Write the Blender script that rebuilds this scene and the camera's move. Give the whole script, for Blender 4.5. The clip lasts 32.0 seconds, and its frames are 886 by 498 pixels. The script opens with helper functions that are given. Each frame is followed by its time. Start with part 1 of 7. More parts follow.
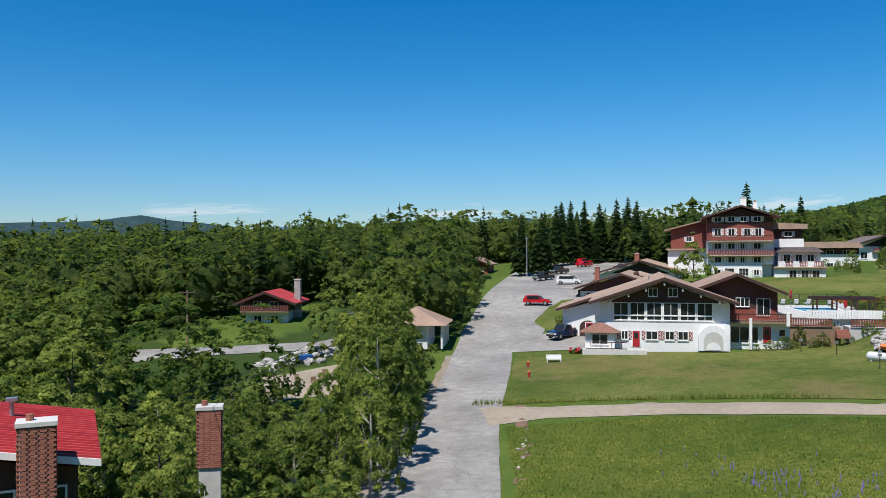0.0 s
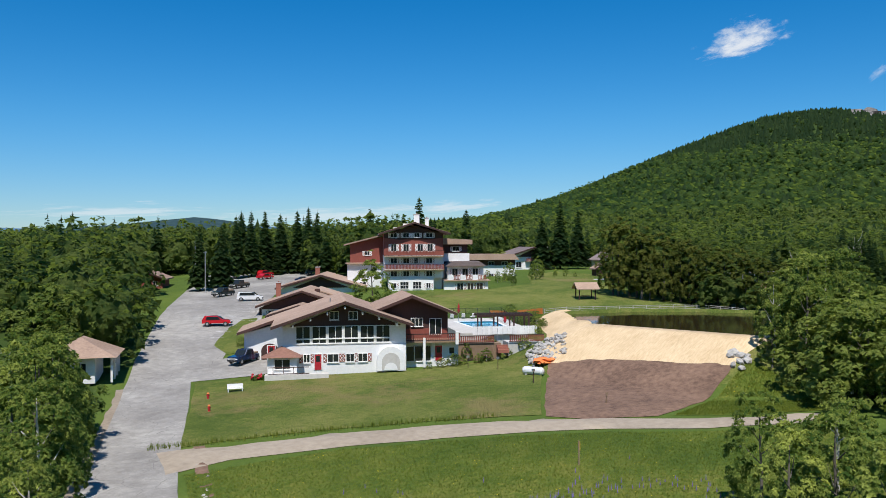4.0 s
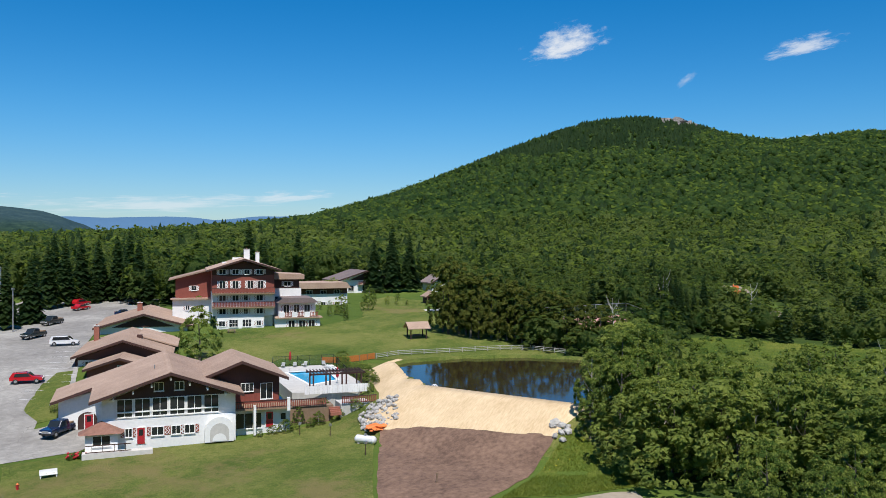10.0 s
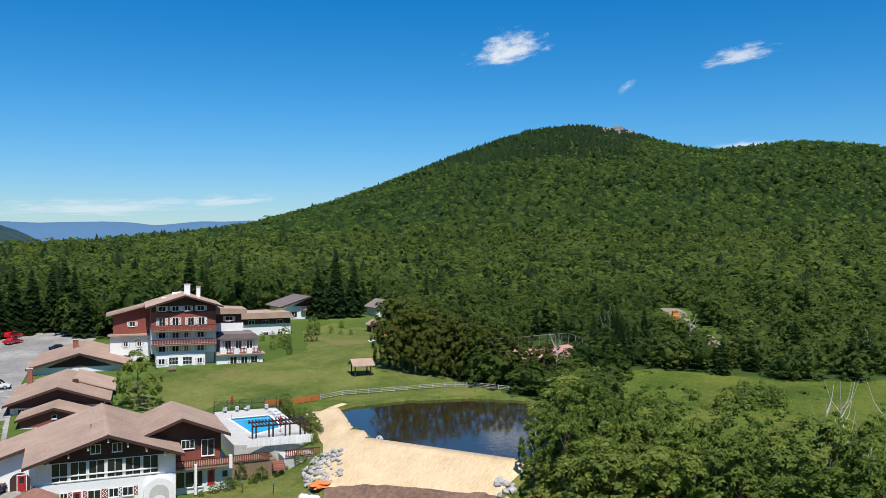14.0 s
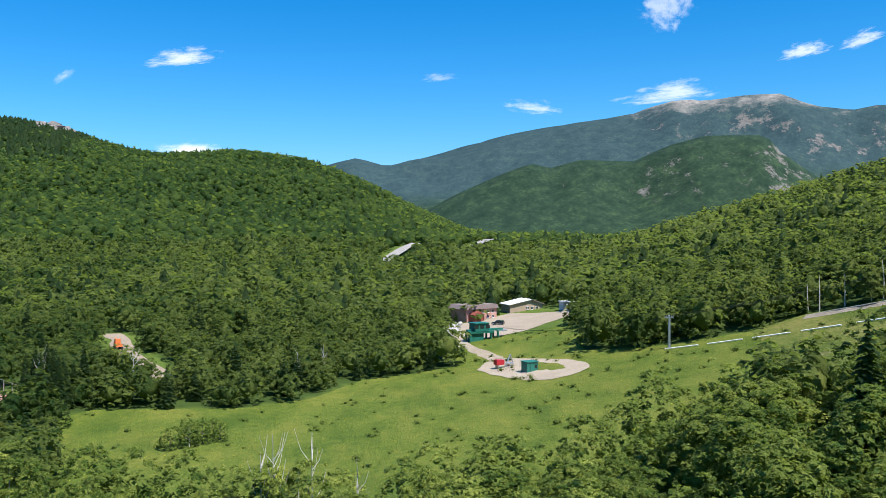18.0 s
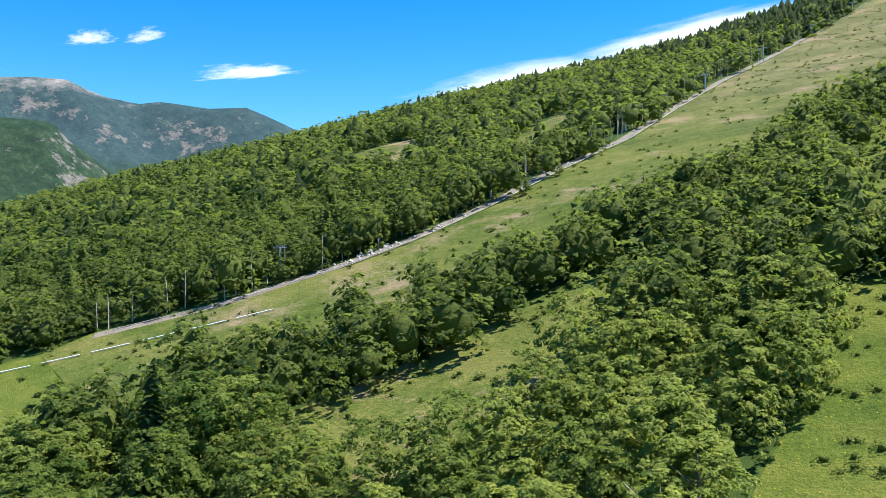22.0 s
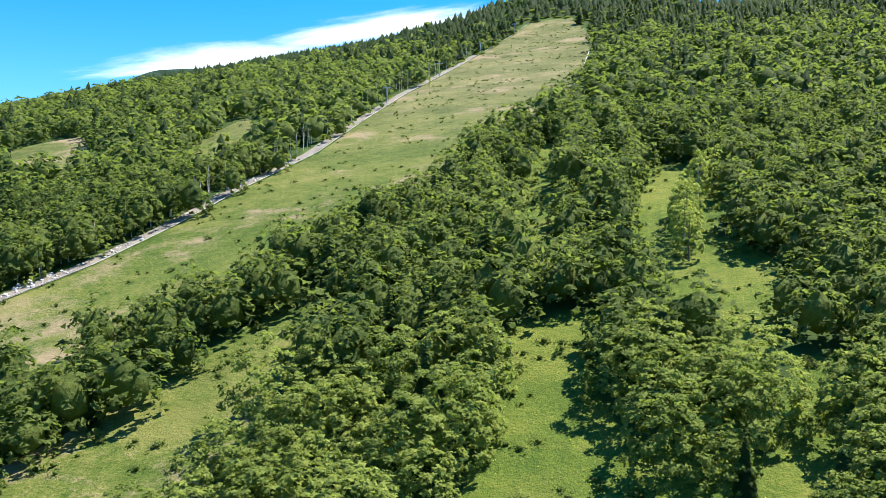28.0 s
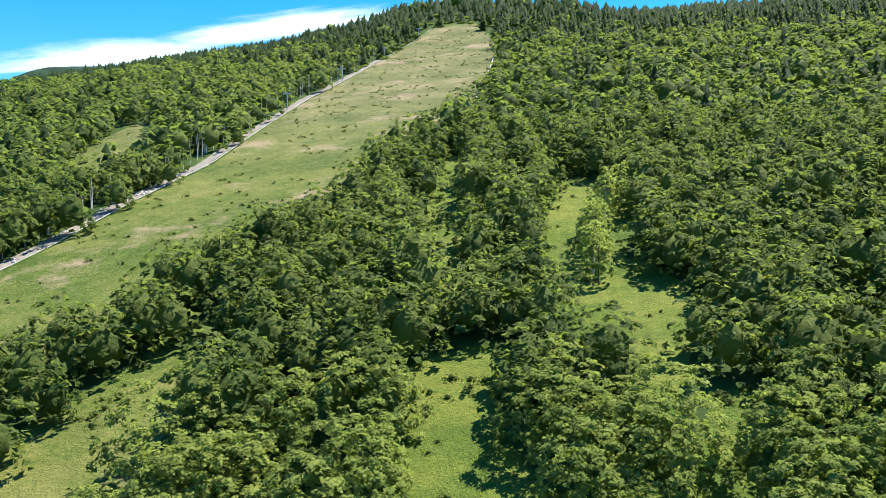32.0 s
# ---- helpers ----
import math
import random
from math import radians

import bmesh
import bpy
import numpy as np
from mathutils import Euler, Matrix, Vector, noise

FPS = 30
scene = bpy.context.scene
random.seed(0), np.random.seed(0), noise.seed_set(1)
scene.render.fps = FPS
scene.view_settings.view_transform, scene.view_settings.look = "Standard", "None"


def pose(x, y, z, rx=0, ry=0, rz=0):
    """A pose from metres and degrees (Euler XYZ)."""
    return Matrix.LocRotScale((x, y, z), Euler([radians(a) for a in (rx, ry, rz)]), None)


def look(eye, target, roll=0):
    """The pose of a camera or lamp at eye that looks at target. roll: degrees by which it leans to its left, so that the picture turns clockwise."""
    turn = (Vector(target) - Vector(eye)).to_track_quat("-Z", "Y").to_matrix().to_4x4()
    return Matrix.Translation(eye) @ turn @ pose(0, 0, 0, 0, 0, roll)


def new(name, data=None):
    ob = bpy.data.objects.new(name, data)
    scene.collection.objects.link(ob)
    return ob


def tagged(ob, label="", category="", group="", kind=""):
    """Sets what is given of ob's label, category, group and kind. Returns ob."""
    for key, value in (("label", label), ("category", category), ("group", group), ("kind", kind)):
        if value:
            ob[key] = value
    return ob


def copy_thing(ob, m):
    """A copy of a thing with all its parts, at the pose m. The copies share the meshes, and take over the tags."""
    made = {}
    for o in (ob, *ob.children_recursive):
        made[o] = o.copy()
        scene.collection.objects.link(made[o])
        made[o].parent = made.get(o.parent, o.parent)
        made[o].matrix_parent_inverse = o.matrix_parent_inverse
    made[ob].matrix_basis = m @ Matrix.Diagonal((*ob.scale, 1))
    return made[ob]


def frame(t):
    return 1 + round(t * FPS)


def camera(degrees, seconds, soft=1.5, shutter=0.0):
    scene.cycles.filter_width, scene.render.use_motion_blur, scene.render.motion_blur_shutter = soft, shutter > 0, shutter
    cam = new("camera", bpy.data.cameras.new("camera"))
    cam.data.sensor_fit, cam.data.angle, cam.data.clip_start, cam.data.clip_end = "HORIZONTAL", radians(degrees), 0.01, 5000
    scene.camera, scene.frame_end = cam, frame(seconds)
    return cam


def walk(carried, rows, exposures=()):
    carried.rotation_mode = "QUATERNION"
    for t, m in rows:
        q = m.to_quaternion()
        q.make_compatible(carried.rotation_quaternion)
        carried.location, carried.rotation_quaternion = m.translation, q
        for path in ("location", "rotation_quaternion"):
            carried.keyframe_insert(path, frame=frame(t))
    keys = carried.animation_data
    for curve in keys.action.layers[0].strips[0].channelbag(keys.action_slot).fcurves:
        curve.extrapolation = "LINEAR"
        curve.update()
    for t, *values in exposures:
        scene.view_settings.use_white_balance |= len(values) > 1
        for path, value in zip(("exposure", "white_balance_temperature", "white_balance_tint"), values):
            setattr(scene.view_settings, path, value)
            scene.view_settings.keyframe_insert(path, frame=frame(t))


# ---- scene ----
cam = camera(55.16, 32.0, soft=0.5)

# seconds, eye x, y, z, pitch, roll, heading (degrees clockwise from +y)
PATH = [
    (0, -0.00, 0.00, 13.00, -0.09, -0.26, 23.62),
    (0.5, -0.09, 0.24, 13.29, -0.05, -0.25, 25.74),
    (1, -0.19, 0.39, 13.58, -0.04, -0.27, 27.63),
    (1.5, -0.18, 0.45, 13.99, -0.03, -0.26, 29.72),
    (2, -0.21, 0.47, 14.43, -0.08, -0.22, 33.25),
    (2.5, -0.17, 0.46, 14.87, -0.13, -0.22, 35.82),
    (3, -0.13, 0.43, 15.35, -0.19, -0.28, 38.49),
    (3.5, -0.09, 0.41, 15.74, -0.18, -0.29, 41.33),
    (4, -0.05, 0.34, 16.07, -0.18, -0.28, 44.98),
    (4.5, -0.04, 0.28, 16.53, -0.28, -0.28, 48.50),
    (6.5, -0.18, 0.18, 19.26, -0.57, -0.19, 55.54),
    (7, -0.19, 0.20, 20.18, -0.62, -0.14, 55.91),
    (7.5, -0.23, 0.21, 21.11, -0.67, -0.05, 56.27),
    (8, -0.30, 0.21, 22.05, -0.70, -0.02, 55.95),
    (8.5, -0.33, 0.22, 22.98, -0.75, 0.01, 55.70),
    (9, -0.36, 0.25, 23.87, -0.75, 0.09, 55.61),
    (9.5, -0.41, 0.29, 24.75, -0.73, 0.16, 56.42),
    (10, -0.47, 0.28, 25.56, -0.72, 0.23, 56.32),
    (10.5, -0.57, 0.24, 26.34, -0.69, 0.29, 56.04),
    (11, -0.57, 0.24, 27.13, -0.67, 0.35, 56.01),
    (11.5, -0.57, 0.28, 27.86, -0.64, 0.35, 55.98),
    (12, -0.51, 0.39, 28.65, -0.55, 0.37, 56.20),
    (12.5, -0.47, 0.44, 29.53, -0.53, 0.36, 57.58),
    (13, -0.42, 0.46, 30.34, -0.47, 0.34, 58.54),
    (13.5, -0.41, 0.45, 31.15, -0.45, 0.25, 59.35),
    (15.5, -0.53, 0.21, 34.60, -0.33, 0.33, 68.08),
    (16, -0.54, 0.15, 35.44, -0.30, 0.36, 74.42),
    (16.5, -0.58, 0.10, 36.38, -0.24, 0.28, 80.50),
    (17, -0.70, -0.02, 37.33, -0.26, 0.23, 86.00),
    (17.5, -0.86, -0.10, 38.27, -0.29, 0.10, 90.99),
    (18, -1.04, -0.16, 39.22, -0.35, -0.01, 96.32),
    (18.5, -1.15, -0.07, 40.16, -0.43, 0.01, 102.04),
    (19, -1.17, -0.06, 41.13, -0.52, 0.00, 107.51),
    (19.5, -1.15, -0.18, 42.11, -0.62, -0.03, 113.07),
    (20, -1.11, -0.25, 43.01, -0.75, -0.10, 119.46),
    (20.5, -1.05, -0.32, 43.92, -0.88, -0.18, 125.75),
    (21, -1.03, -0.41, 44.87, -1.02, -0.16, 132.15),
    (21.5, -0.94, -0.43, 45.66, -1.18, -0.20, 137.87),
    (22, -0.85, -0.45, 46.34, -1.26, -0.13, 141.80),
    (22.5, -0.80, -0.54, 47.04, -1.35, -0.13, 146.35),
    (23, -0.80, -0.62, 47.86, -1.47, -0.07, 150.85),
    (23.5, -0.78, -0.67, 48.71, -1.54, 0.03, 155.31),
    (24, -0.71, -0.74, 49.50, -1.64, 0.09, 157.78),
    (24.5, -0.57, -0.81, 50.36, -1.72, 0.12, 158.19),
    (25, -0.43, -0.87, 51.25, -1.84, 0.20, 158.98),
    (25.5, -0.34, -0.94, 52.11, -1.90, 0.25, 159.58),
    (27.5, -0.18, -1.83, 55.13, -2.09, 0.19, 160.93),
    (28, -0.09, -2.36, 55.79, -2.06, 0.16, 162.72),
    (28.5, 0.10, -3.15, 56.43, -2.01, 0.09, 164.73),
    (29, 0.36, -4.14, 57.14, -1.95, 0.05, 166.79),
    (29.5, 0.61, -5.24, 57.86, -1.98, 0.00, 167.78),
    (30, 0.85, -6.40, 58.61, -2.00, -0.05, 168.03),
    (30.5, 1.07, -7.49, 59.18, -2.00, -0.11, 168.28),
    (31, 1.28, -8.60, 59.53, -1.99, -0.11, 168.53),
    (31.5, 1.49, -9.77, 59.73, -1.97, -0.09, 168.81),
    (32, 1.65, -10.95, 59.82, -1.96, -0.10, 169.06),
]
walk(cam, [(t, pose(x, y, z, 90 + p, 0, -h) @ pose(0, 0, 0, 0, 0, r)) for t, x, y, z, p, r, h in PATH],
     exposures=((0.0, 0.12), (13.0, 0.12), (17.5, 0.70), (19.0, 0.78), (21.0, 0.94), (23.0, 1.0), (25.0, 1.12), (32.0, 1.27)))

# ---- sun and sky ----
SUN_AZ, SUN_EL = 228.0, 61.0
sun_data = bpy.data.lights.new("sun", "SUN")
sun_data.energy, sun_data.angle, sun_data.color = 5.0, radians(0.53), (1.0, 0.95, 0.88)
sun = new("sun", sun_data)
sun_way = Vector((math.sin(radians(SUN_AZ)) * math.cos(radians(SUN_EL)), math.cos(radians(SUN_AZ)) * math.cos(radians(SUN_EL)), math.sin(radians(SUN_EL))))
sun.matrix_world = look(sun_way * 900, (0, 0, 0))


class Nodes:
    """Short way to write a node tree."""

    def __init__(self, tree):
        self.tree = tree
        tree.nodes.clear()

    def add(self, kind, ins=None, operation="", data_type="", blend_type="", attribute_name="", interpolation_type="", clamp=False):
        n = self.tree.nodes.new(kind)
        if operation:
            n.operation = operation
        if data_type:
            n.data_type = data_type
        if blend_type:
            n.blend_type = blend_type
        if attribute_name:
            n.attribute_name = attribute_name
        if interpolation_type:
            n.interpolation_type = interpolation_type
        if clamp:
            n.use_clamp = True
        for k, v in (ins or {}).items():
            if isinstance(v, bpy.types.NodeSocket):
                self.tree.links.new(v, n.inputs[k])
            else:
                n.inputs[k].default_value = v
        return n

    def math(self, op, a, b=0.0, c=0.0, clamp=False):
        return self.add("ShaderNodeMath", {0: a, 1: b, 2: c}, operation=op, clamp=clamp).outputs[0]

    def mix(self, f, a, b, blend="MIX"):
        return self.add("ShaderNodeMix", {0: f, 6: a, 7: b}, data_type="RGBA", blend_type=blend).outputs[2]

    def ramp(self, f, stops):
        n = self.add("ShaderNodeValToRGB", {0: f})
        e = n.color_ramp.elements
        while len(e) < len(stops):
            e.new(0.5)
        for el, (p, c) in zip(e, stops):
            el.position, el.color = p, (*c, 1) if len(c) == 3 else c
        return n.outputs[0]

    def noise(self, vec, scale, detail=4.0, rough=0.55):
        return self.add("ShaderNodeTexNoise", {"Vector": vec, "Scale": scale, "Detail": detail, "Roughness": rough}).outputs[0]


world = bpy.data.worlds.new("sky")
scene.world = world
world.use_nodes = True
wn = Nodes(world.node_tree)
sky = wn.add("ShaderNodeTexSky")
sky.sky_type, sky.sun_disc, sky.sun_elevation, sky.sun_rotation = "NISHITA", False, radians(SUN_EL), radians(SUN_AZ)
sky.altitude, sky.air_density, sky.dust_density, sky.ozone_density = 600.0, 1.0, 0.35, 2.0
way = wn.add("ShaderNodeTexCoord").outputs["Generated"]


def cloud(az, el, wide, tall, lean, seed, rough, strength):
    """Mask of one cloud: its heading, height, half sizes in degrees, lean, and how ragged it is."""
    a, e = radians(az), radians(el)
    side = Vector((math.cos(a), -math.sin(a), 0))
    out = Vector((math.sin(a) * math.cos(e), math.cos(a) * math.cos(e), math.sin(e)))
    up = side.cross(out)
    cl, sl = math.cos(radians(lean)), math.sin(radians(lean))
    u = wn.add("ShaderNodeVectorMath", {0: way, 1: (side * cl + up * sl) / radians(wide)}, operation="DOT_PRODUCT").outputs["Value"]
    v = wn.add("ShaderNodeVectorMath", {0: way, 1: (up * cl - side * sl) / radians(tall)}, operation="DOT_PRODUCT").outputs["Value"]
    v = wn.math("MULTIPLY", v, wn.math("ADD", 1.0, wn.math("MULTIPLY", wn.math("LESS_THAN", v, 0.0), 0.9)))
    d = wn.math("SQRT", wn.math("ADD", wn.math("MULTIPLY", u, u), wn.math("MULTIPLY", v, v)))
    front = wn.add("ShaderNodeVectorMath", {0: way, 1: out}, operation="DOT_PRODUCT").outputs["Value"]
    xyz = wn.add("ShaderNodeCombineXYZ", {0: u, 1: v, 2: float(seed)}).outputs[0]
    n = wn.noise(xyz, 1.9, 7.0, 0.66)
    m = wn.math("ADD", wn.math("SUBTRACT", 1.0, d), wn.math("MULTIPLY", wn.math("SUBTRACT", n, 0.5), rough))
    m = wn.add("ShaderNodeMapRange", {0: m, 1: 0.0, 2: 0.95, 3: 0.0, 4: strength}, interpolation_type="SMOOTHSTEP").outputs[0]
    return wn.math("MULTIPLY", m, wn.math("GREATER_THAN", front, 0.5))


CLOUDS = [
    (64.6, 12.6, 2.7, 1.5, 12, 1, 2.2, 0.9), (79.3, 11.7, 2.4, 0.8, 8, 2, 2.2, 0.7), (72.3, 10.2, 0.8, 0.4, 35, 7, 2.0, 0.3),
    (79.8, 5.8, 2.6, 0.9, 3, 3, 1.6, 0.95), (111.0, 15.0, 1.7, 2.6, -30, 4, 2.8, 0.45), (111.5, 9.6, 3.2, 0.9, 4, 5, 2.6, 0.6),
    (119.4, 11.7, 1.5, 0.6, 8, 6, 2.2, 0.65), (122.6, 12.1, 1.4, 0.6, 14, 8, 2.2, 0.6), (129.0, 10.2, 3.6, 0.8, 6, 9, 2.0, 0.8),
    (158.0, 12.3, 9.5, 1.25, 10, 10, 1.0, 1.0), (147.5, 10.0, 9.0, 1.3, 9, 11, 1.1, 0.95),
    (46.0, 2.6, 3.6, 0.5, 5, 12, 3.0, 0.5), (37.0, 2.0, 7.0, 0.8, 2, 13, 3.2, 0.5), (24.0, 2.2, 6.0, 0.6, 2, 14, 3.2, 0.5),
    (8.0, 2.4, 5.0, 0.6, 2, 15, 3.2, 0.5), (102.3, 9.0, 2.0, 0.7, -8, 16, 2.6, 0.5), (96.0, 11.0, 1.2, 0.4, 4, 17, 2.2, 0.3),
]
cover = None
for c in CLOUDS:
    m = cloud(*c)
    cover = m if cover is None else wn.math("MAXIMUM", cover, m)
low = wn.add("ShaderNodeMapRange", {0: wn.add("ShaderNodeSeparateXYZ", {0: way}).outputs[2], 1: 0.0, 2: 0.16, 3: 0.86, 4: 1.0}, interpolation_type="SMOOTHSTEP").outputs[0]
clear = wn.mix(1.0, sky.outputs[0], wn.add("ShaderNodeCombineColor", {0: wn.math("POWER", low, 0.7), 1: low, 2: wn.math("POWER", low, 0.6)}).outputs[0], "MULTIPLY")
tone = wn.add("ShaderNodeHueSaturation", {"Hue": 0.5, "Saturation": 1.3, "Value": 1.0, "Color": wn.mix(1.0, clear, (0.76, 0.965, 1.14, 1.0), "MULTIPLY")}).outputs[0]
tinted = wn.mix(cover, tone, (8.0, 8.3, 8.7, 1.0))
back = wn.add("ShaderNodeBackground", {"Color": tinted, "Strength": 0.095})
wn.add("ShaderNodeOutputWorld", {"Surface": back.outputs[0]})

# ---- lie of the land ----


def larger(a, b, k):
    return k * np.logaddexp(a / k, b / k)


def step(v):
    v = np.clip(v, 0, 1)
    return v * v * (3 - 2 * v)


def hill(x, y, az, dist, high, deep, wide):
    a = radians(az)
    r = x * math.sin(a) + y * math.cos(a) - dist
    s = x * math.cos(a) - y * math.sin(a)
    return high * np.exp(-0.5 * ((r / deep) ** 2 + (s / wide) ** 2))


def ripple(x, y, size, seed):
    """Soft uneven swell of the land, 0 to 1."""
    out, amp, total = 0.0, 1.0, 0.0
    for k in range(4):
        u, v = x / size * 2 ** k + seed * 7.3, y / size * 2 ** k + seed * 3.1
        iu, iv = np.floor(u), np.floor(v)
        fu, fv = step(u - iu), step(v - iv)

        def corner(a, b):
            h = np.sin(a * 127.1 + b * 311.7 + seed * 17.0) * 43758.5453
            return h - np.floor(h)

        row0 = corner(iu, iv) * (1 - fu) + corner(iu + 1, iv) * fu
        row1 = corner(iu, iv + 1) * (1 - fu) + corner(iu + 1, iv + 1) * fu
        out, total, amp = out + amp * (row0 * (1 - fv) + row1 * fv), total + amp, amp * 0.5
    return out / total


# heading, distance, height, depth and width of each mountain
NEAR_HILLS = [(70, 2080, 262, 620, 270), (63.5, 1980, 190, 560, 265), (57, 1900, 54, 520, 220), (83.5, 2000, 222, 600, 230), (90, 1900, 116, 480, 165), (104, 900, 30, 300, 200), (113, 640, 16, 150, 110)]
FAR_HILLS = [(144, 3300, 430, 420, 330), (151, 3000, 470, 500, 420), (160, 2600, 480, 600, 420)]
# crest lines far off: distance, depth, then heading and height along the crest
CRESTS = [
    (4250, 520, ((84, 300), (88.8, 441), (90.5, 472), (92.5, 433), (96.7, 512), (99.5, 574), (104.8, 647), (109, 684), (111.7, 753), (113.4, 734), (117.9, 751), (120.6, 678), (122.3, 646),
                 (123.5, 656), (126.3, 628), (128.8, 640), (131.9, 547), (137, 380))),
    (3000, 270, ((93, 90), (96.6, 201), (100.3, 289), (102.3, 324), (103.5, 307), (105.6, 335), (109, 325), (111.4, 378), (113.4, 403), (117.2, 400), (117.9, 350), (120.4, 246), (124, 90))),
    (2600, 330, ((131, 250), (135.2, 345), (138.6, 395), (141.6, 425), (142.9, 462), (144.2, 486), (147, 494), (151.3, 512), (156, 530), (170, 520))),
    (4000, 420, ((-25, 110), (-6, 120), (0.1, 138), (1.9, 146), (4.1, 168), (5.7, 149), (8.1, 133), (10.8, 100), (13, 60), (24, 120), (28.7, 160), (31.2, 140), (32.8, 95), (35.5, 40))),
    (4720, 160, ((9, 60), (11.9, 142), (15, 148), (24, 120), (32.5, 142), (34.7, 136), (39.8, 155), (41.3, 138), (47.1, 155), (52, 150), (56, 100)))]


POND = [(94.1, 65), (93.4, 54), (93.8, 44), (100, 41), (112, 47), (126, 56), (131.4, 61), (129, 69), (121.6, 77.5), (112, 82.5), (108, 81.5), (100, 73)]


def crest(x, y, dist, deep, line):
    """A mountain range whose crest follows headings and heights, carved by gullies."""
    az, r = np.degrees(np.arctan2(x, y)), np.hypot(x, y)
    az = np.where(az < -120, az + 360, az)
    heads, highs = np.array(line).T
    h = np.interp(az, heads, highs) * step((az - heads[0] + 4) / 4) * step((heads[-1] + 4 - az) / 4)
    off = (r - dist) / deep + 0.5 * (ripple(x, y, 900.0, 11) - 0.5)
    spur = 1 - (0.34 * np.abs(2 * ripple(x, y, 420.0, 13) - 1) + 0.10 * ripple(x, y, 110.0, 15)) * np.clip(np.abs(off) * 1.4, 0, 1)
    return h * np.exp(-0.5 * np.minimum(np.abs(off), 5) ** 1.6) * spur


def pond_edge(x, y):
    """Distance from the pond's edge, negative in the water."""
    best = np.full(np.shape(x), 1e9)
    wet = np.zeros(np.shape(x), bool)
    for (ax, ay), (bx, by) in zip(POND, POND[1:] + POND[:1]):
        k = np.clip(((x - ax) * (bx - ax) + (y - ay) * (by - ay)) / ((bx - ax) ** 2 + (by - ay) ** 2), 0, 1)
        best = np.minimum(best, np.hypot(x - ax - k * (bx - ax), y - ay - k * (by - ay)))
        if by != ay:
            wet ^= ((ay > y) != (by > y)) & (x < (bx - ax) * (y - ay) / (by - ay) + ax)
    return np.where(wet, -best, best)


def pond_basin(x, y, z):
    """The land z with the banks and the basin of the pond."""
    d = pond_edge(x, y)
    z = np.maximum(z, np.where(d > 0, 5.5 - 0.45 * np.clip(d - 1.5, 0, 40), -99))
    return np.where(d < 0, np.minimum(z, 5.2 + 0.55 * d), z)


def ground(x, y):
    """Height of the land at a place, or at arrays of places."""
    x, y = np.asarray(x, float), np.asarray(y, float)
    flat = -5 + 0.045 * np.clip(x, -200, 400) + 0.02 * np.clip(y, -300, 400)
    flat = flat - 0.032 * np.clip(x - 140, 0, 150) * step((y - 90) / 40)
    flat = flat + 3.6 * step((0.35 * x + 0.94 * y - 98) / 72) * step((330 - x) / 120)
    side = 90 * np.logaddexp(0, (x - 520) / 90)
    slope = -0.306 * y - 3 - 0.03 * x - 0.2 * side + 0.00012 * np.clip(-y - 430, 0, 400) ** 2 * step((260 - x) / 120) * step((x + 20) / 80)
    slope = slope + 15 * np.exp(-((x - 205) ** 2 + (y + 830) ** 2) / 16000) - 20 * np.exp(-((x - 440) ** 2 + (y + 830) ** 2) / 22000)
    slope = 315 - larger(315 - slope, 0 * slope, 35.0)
    z = larger(flat, slope, 8.0)
    reach = np.hypot(x, y)
    z = z + sum(hill(x, y, *h) ** 3 for h in NEAR_HILLS) ** (1 / 3) * step((reach - 330) / 500)
    if np.max(reach) < 1500:
        return pond_basin(x, y, z + 26 * (ripple(x, y, 260.0, 7) - 0.5) * step((reach - 700) / 700))
    far = sum(hill(x, y, *h) ** 4 for h in FAR_HILLS) ** 0.25
    for c in CRESTS:
        far = np.maximum(far, crest(x, y, *c))
    z = np.where(reach < 1300, z, larger(z, far - 40 * (1 - step((far - 30) / 60)), 8.0))
    z = z + 26 * (ripple(x, y, 260.0, 7) - 0.5) * step((reach - 700) / 700) * step((2500 - reach) / 300)
    return pond_basin(x, y, z)


def lie(x, y):
    return float(ground(x, y))


# ---- materials ----
from mathutils.geometry import delaunay_2d_cdt



def material(name, build):
    m = bpy.data.materials.new(name)
    m.use_nodes = True
    n = Nodes(m.node_tree)
    surface = build(n)
    n.add("ShaderNodeOutputMaterial", {"Surface": surface})
    return m


def shiny(n, colour, rough=0.6, metal=0.0, bump=None, depth=0.02, spec=0.5):
    ins = {"Base Color": colour, "Roughness": rough, "Metallic": metal, "Specular IOR Level": spec}
    if bump is not None:
        ins["Normal"] = n.add("ShaderNodeBump", {"Height": bump, "Distance": depth, "Strength": 0.8}).outputs[0]
    return n.add("ShaderNodeBsdfPrincipled", ins).outputs[0]


def place(n):
    return n.add("ShaderNodeNewGeometry").outputs["Position"]


def local(n):
    return n.add("ShaderNodeTexCoord").outputs["Object"]


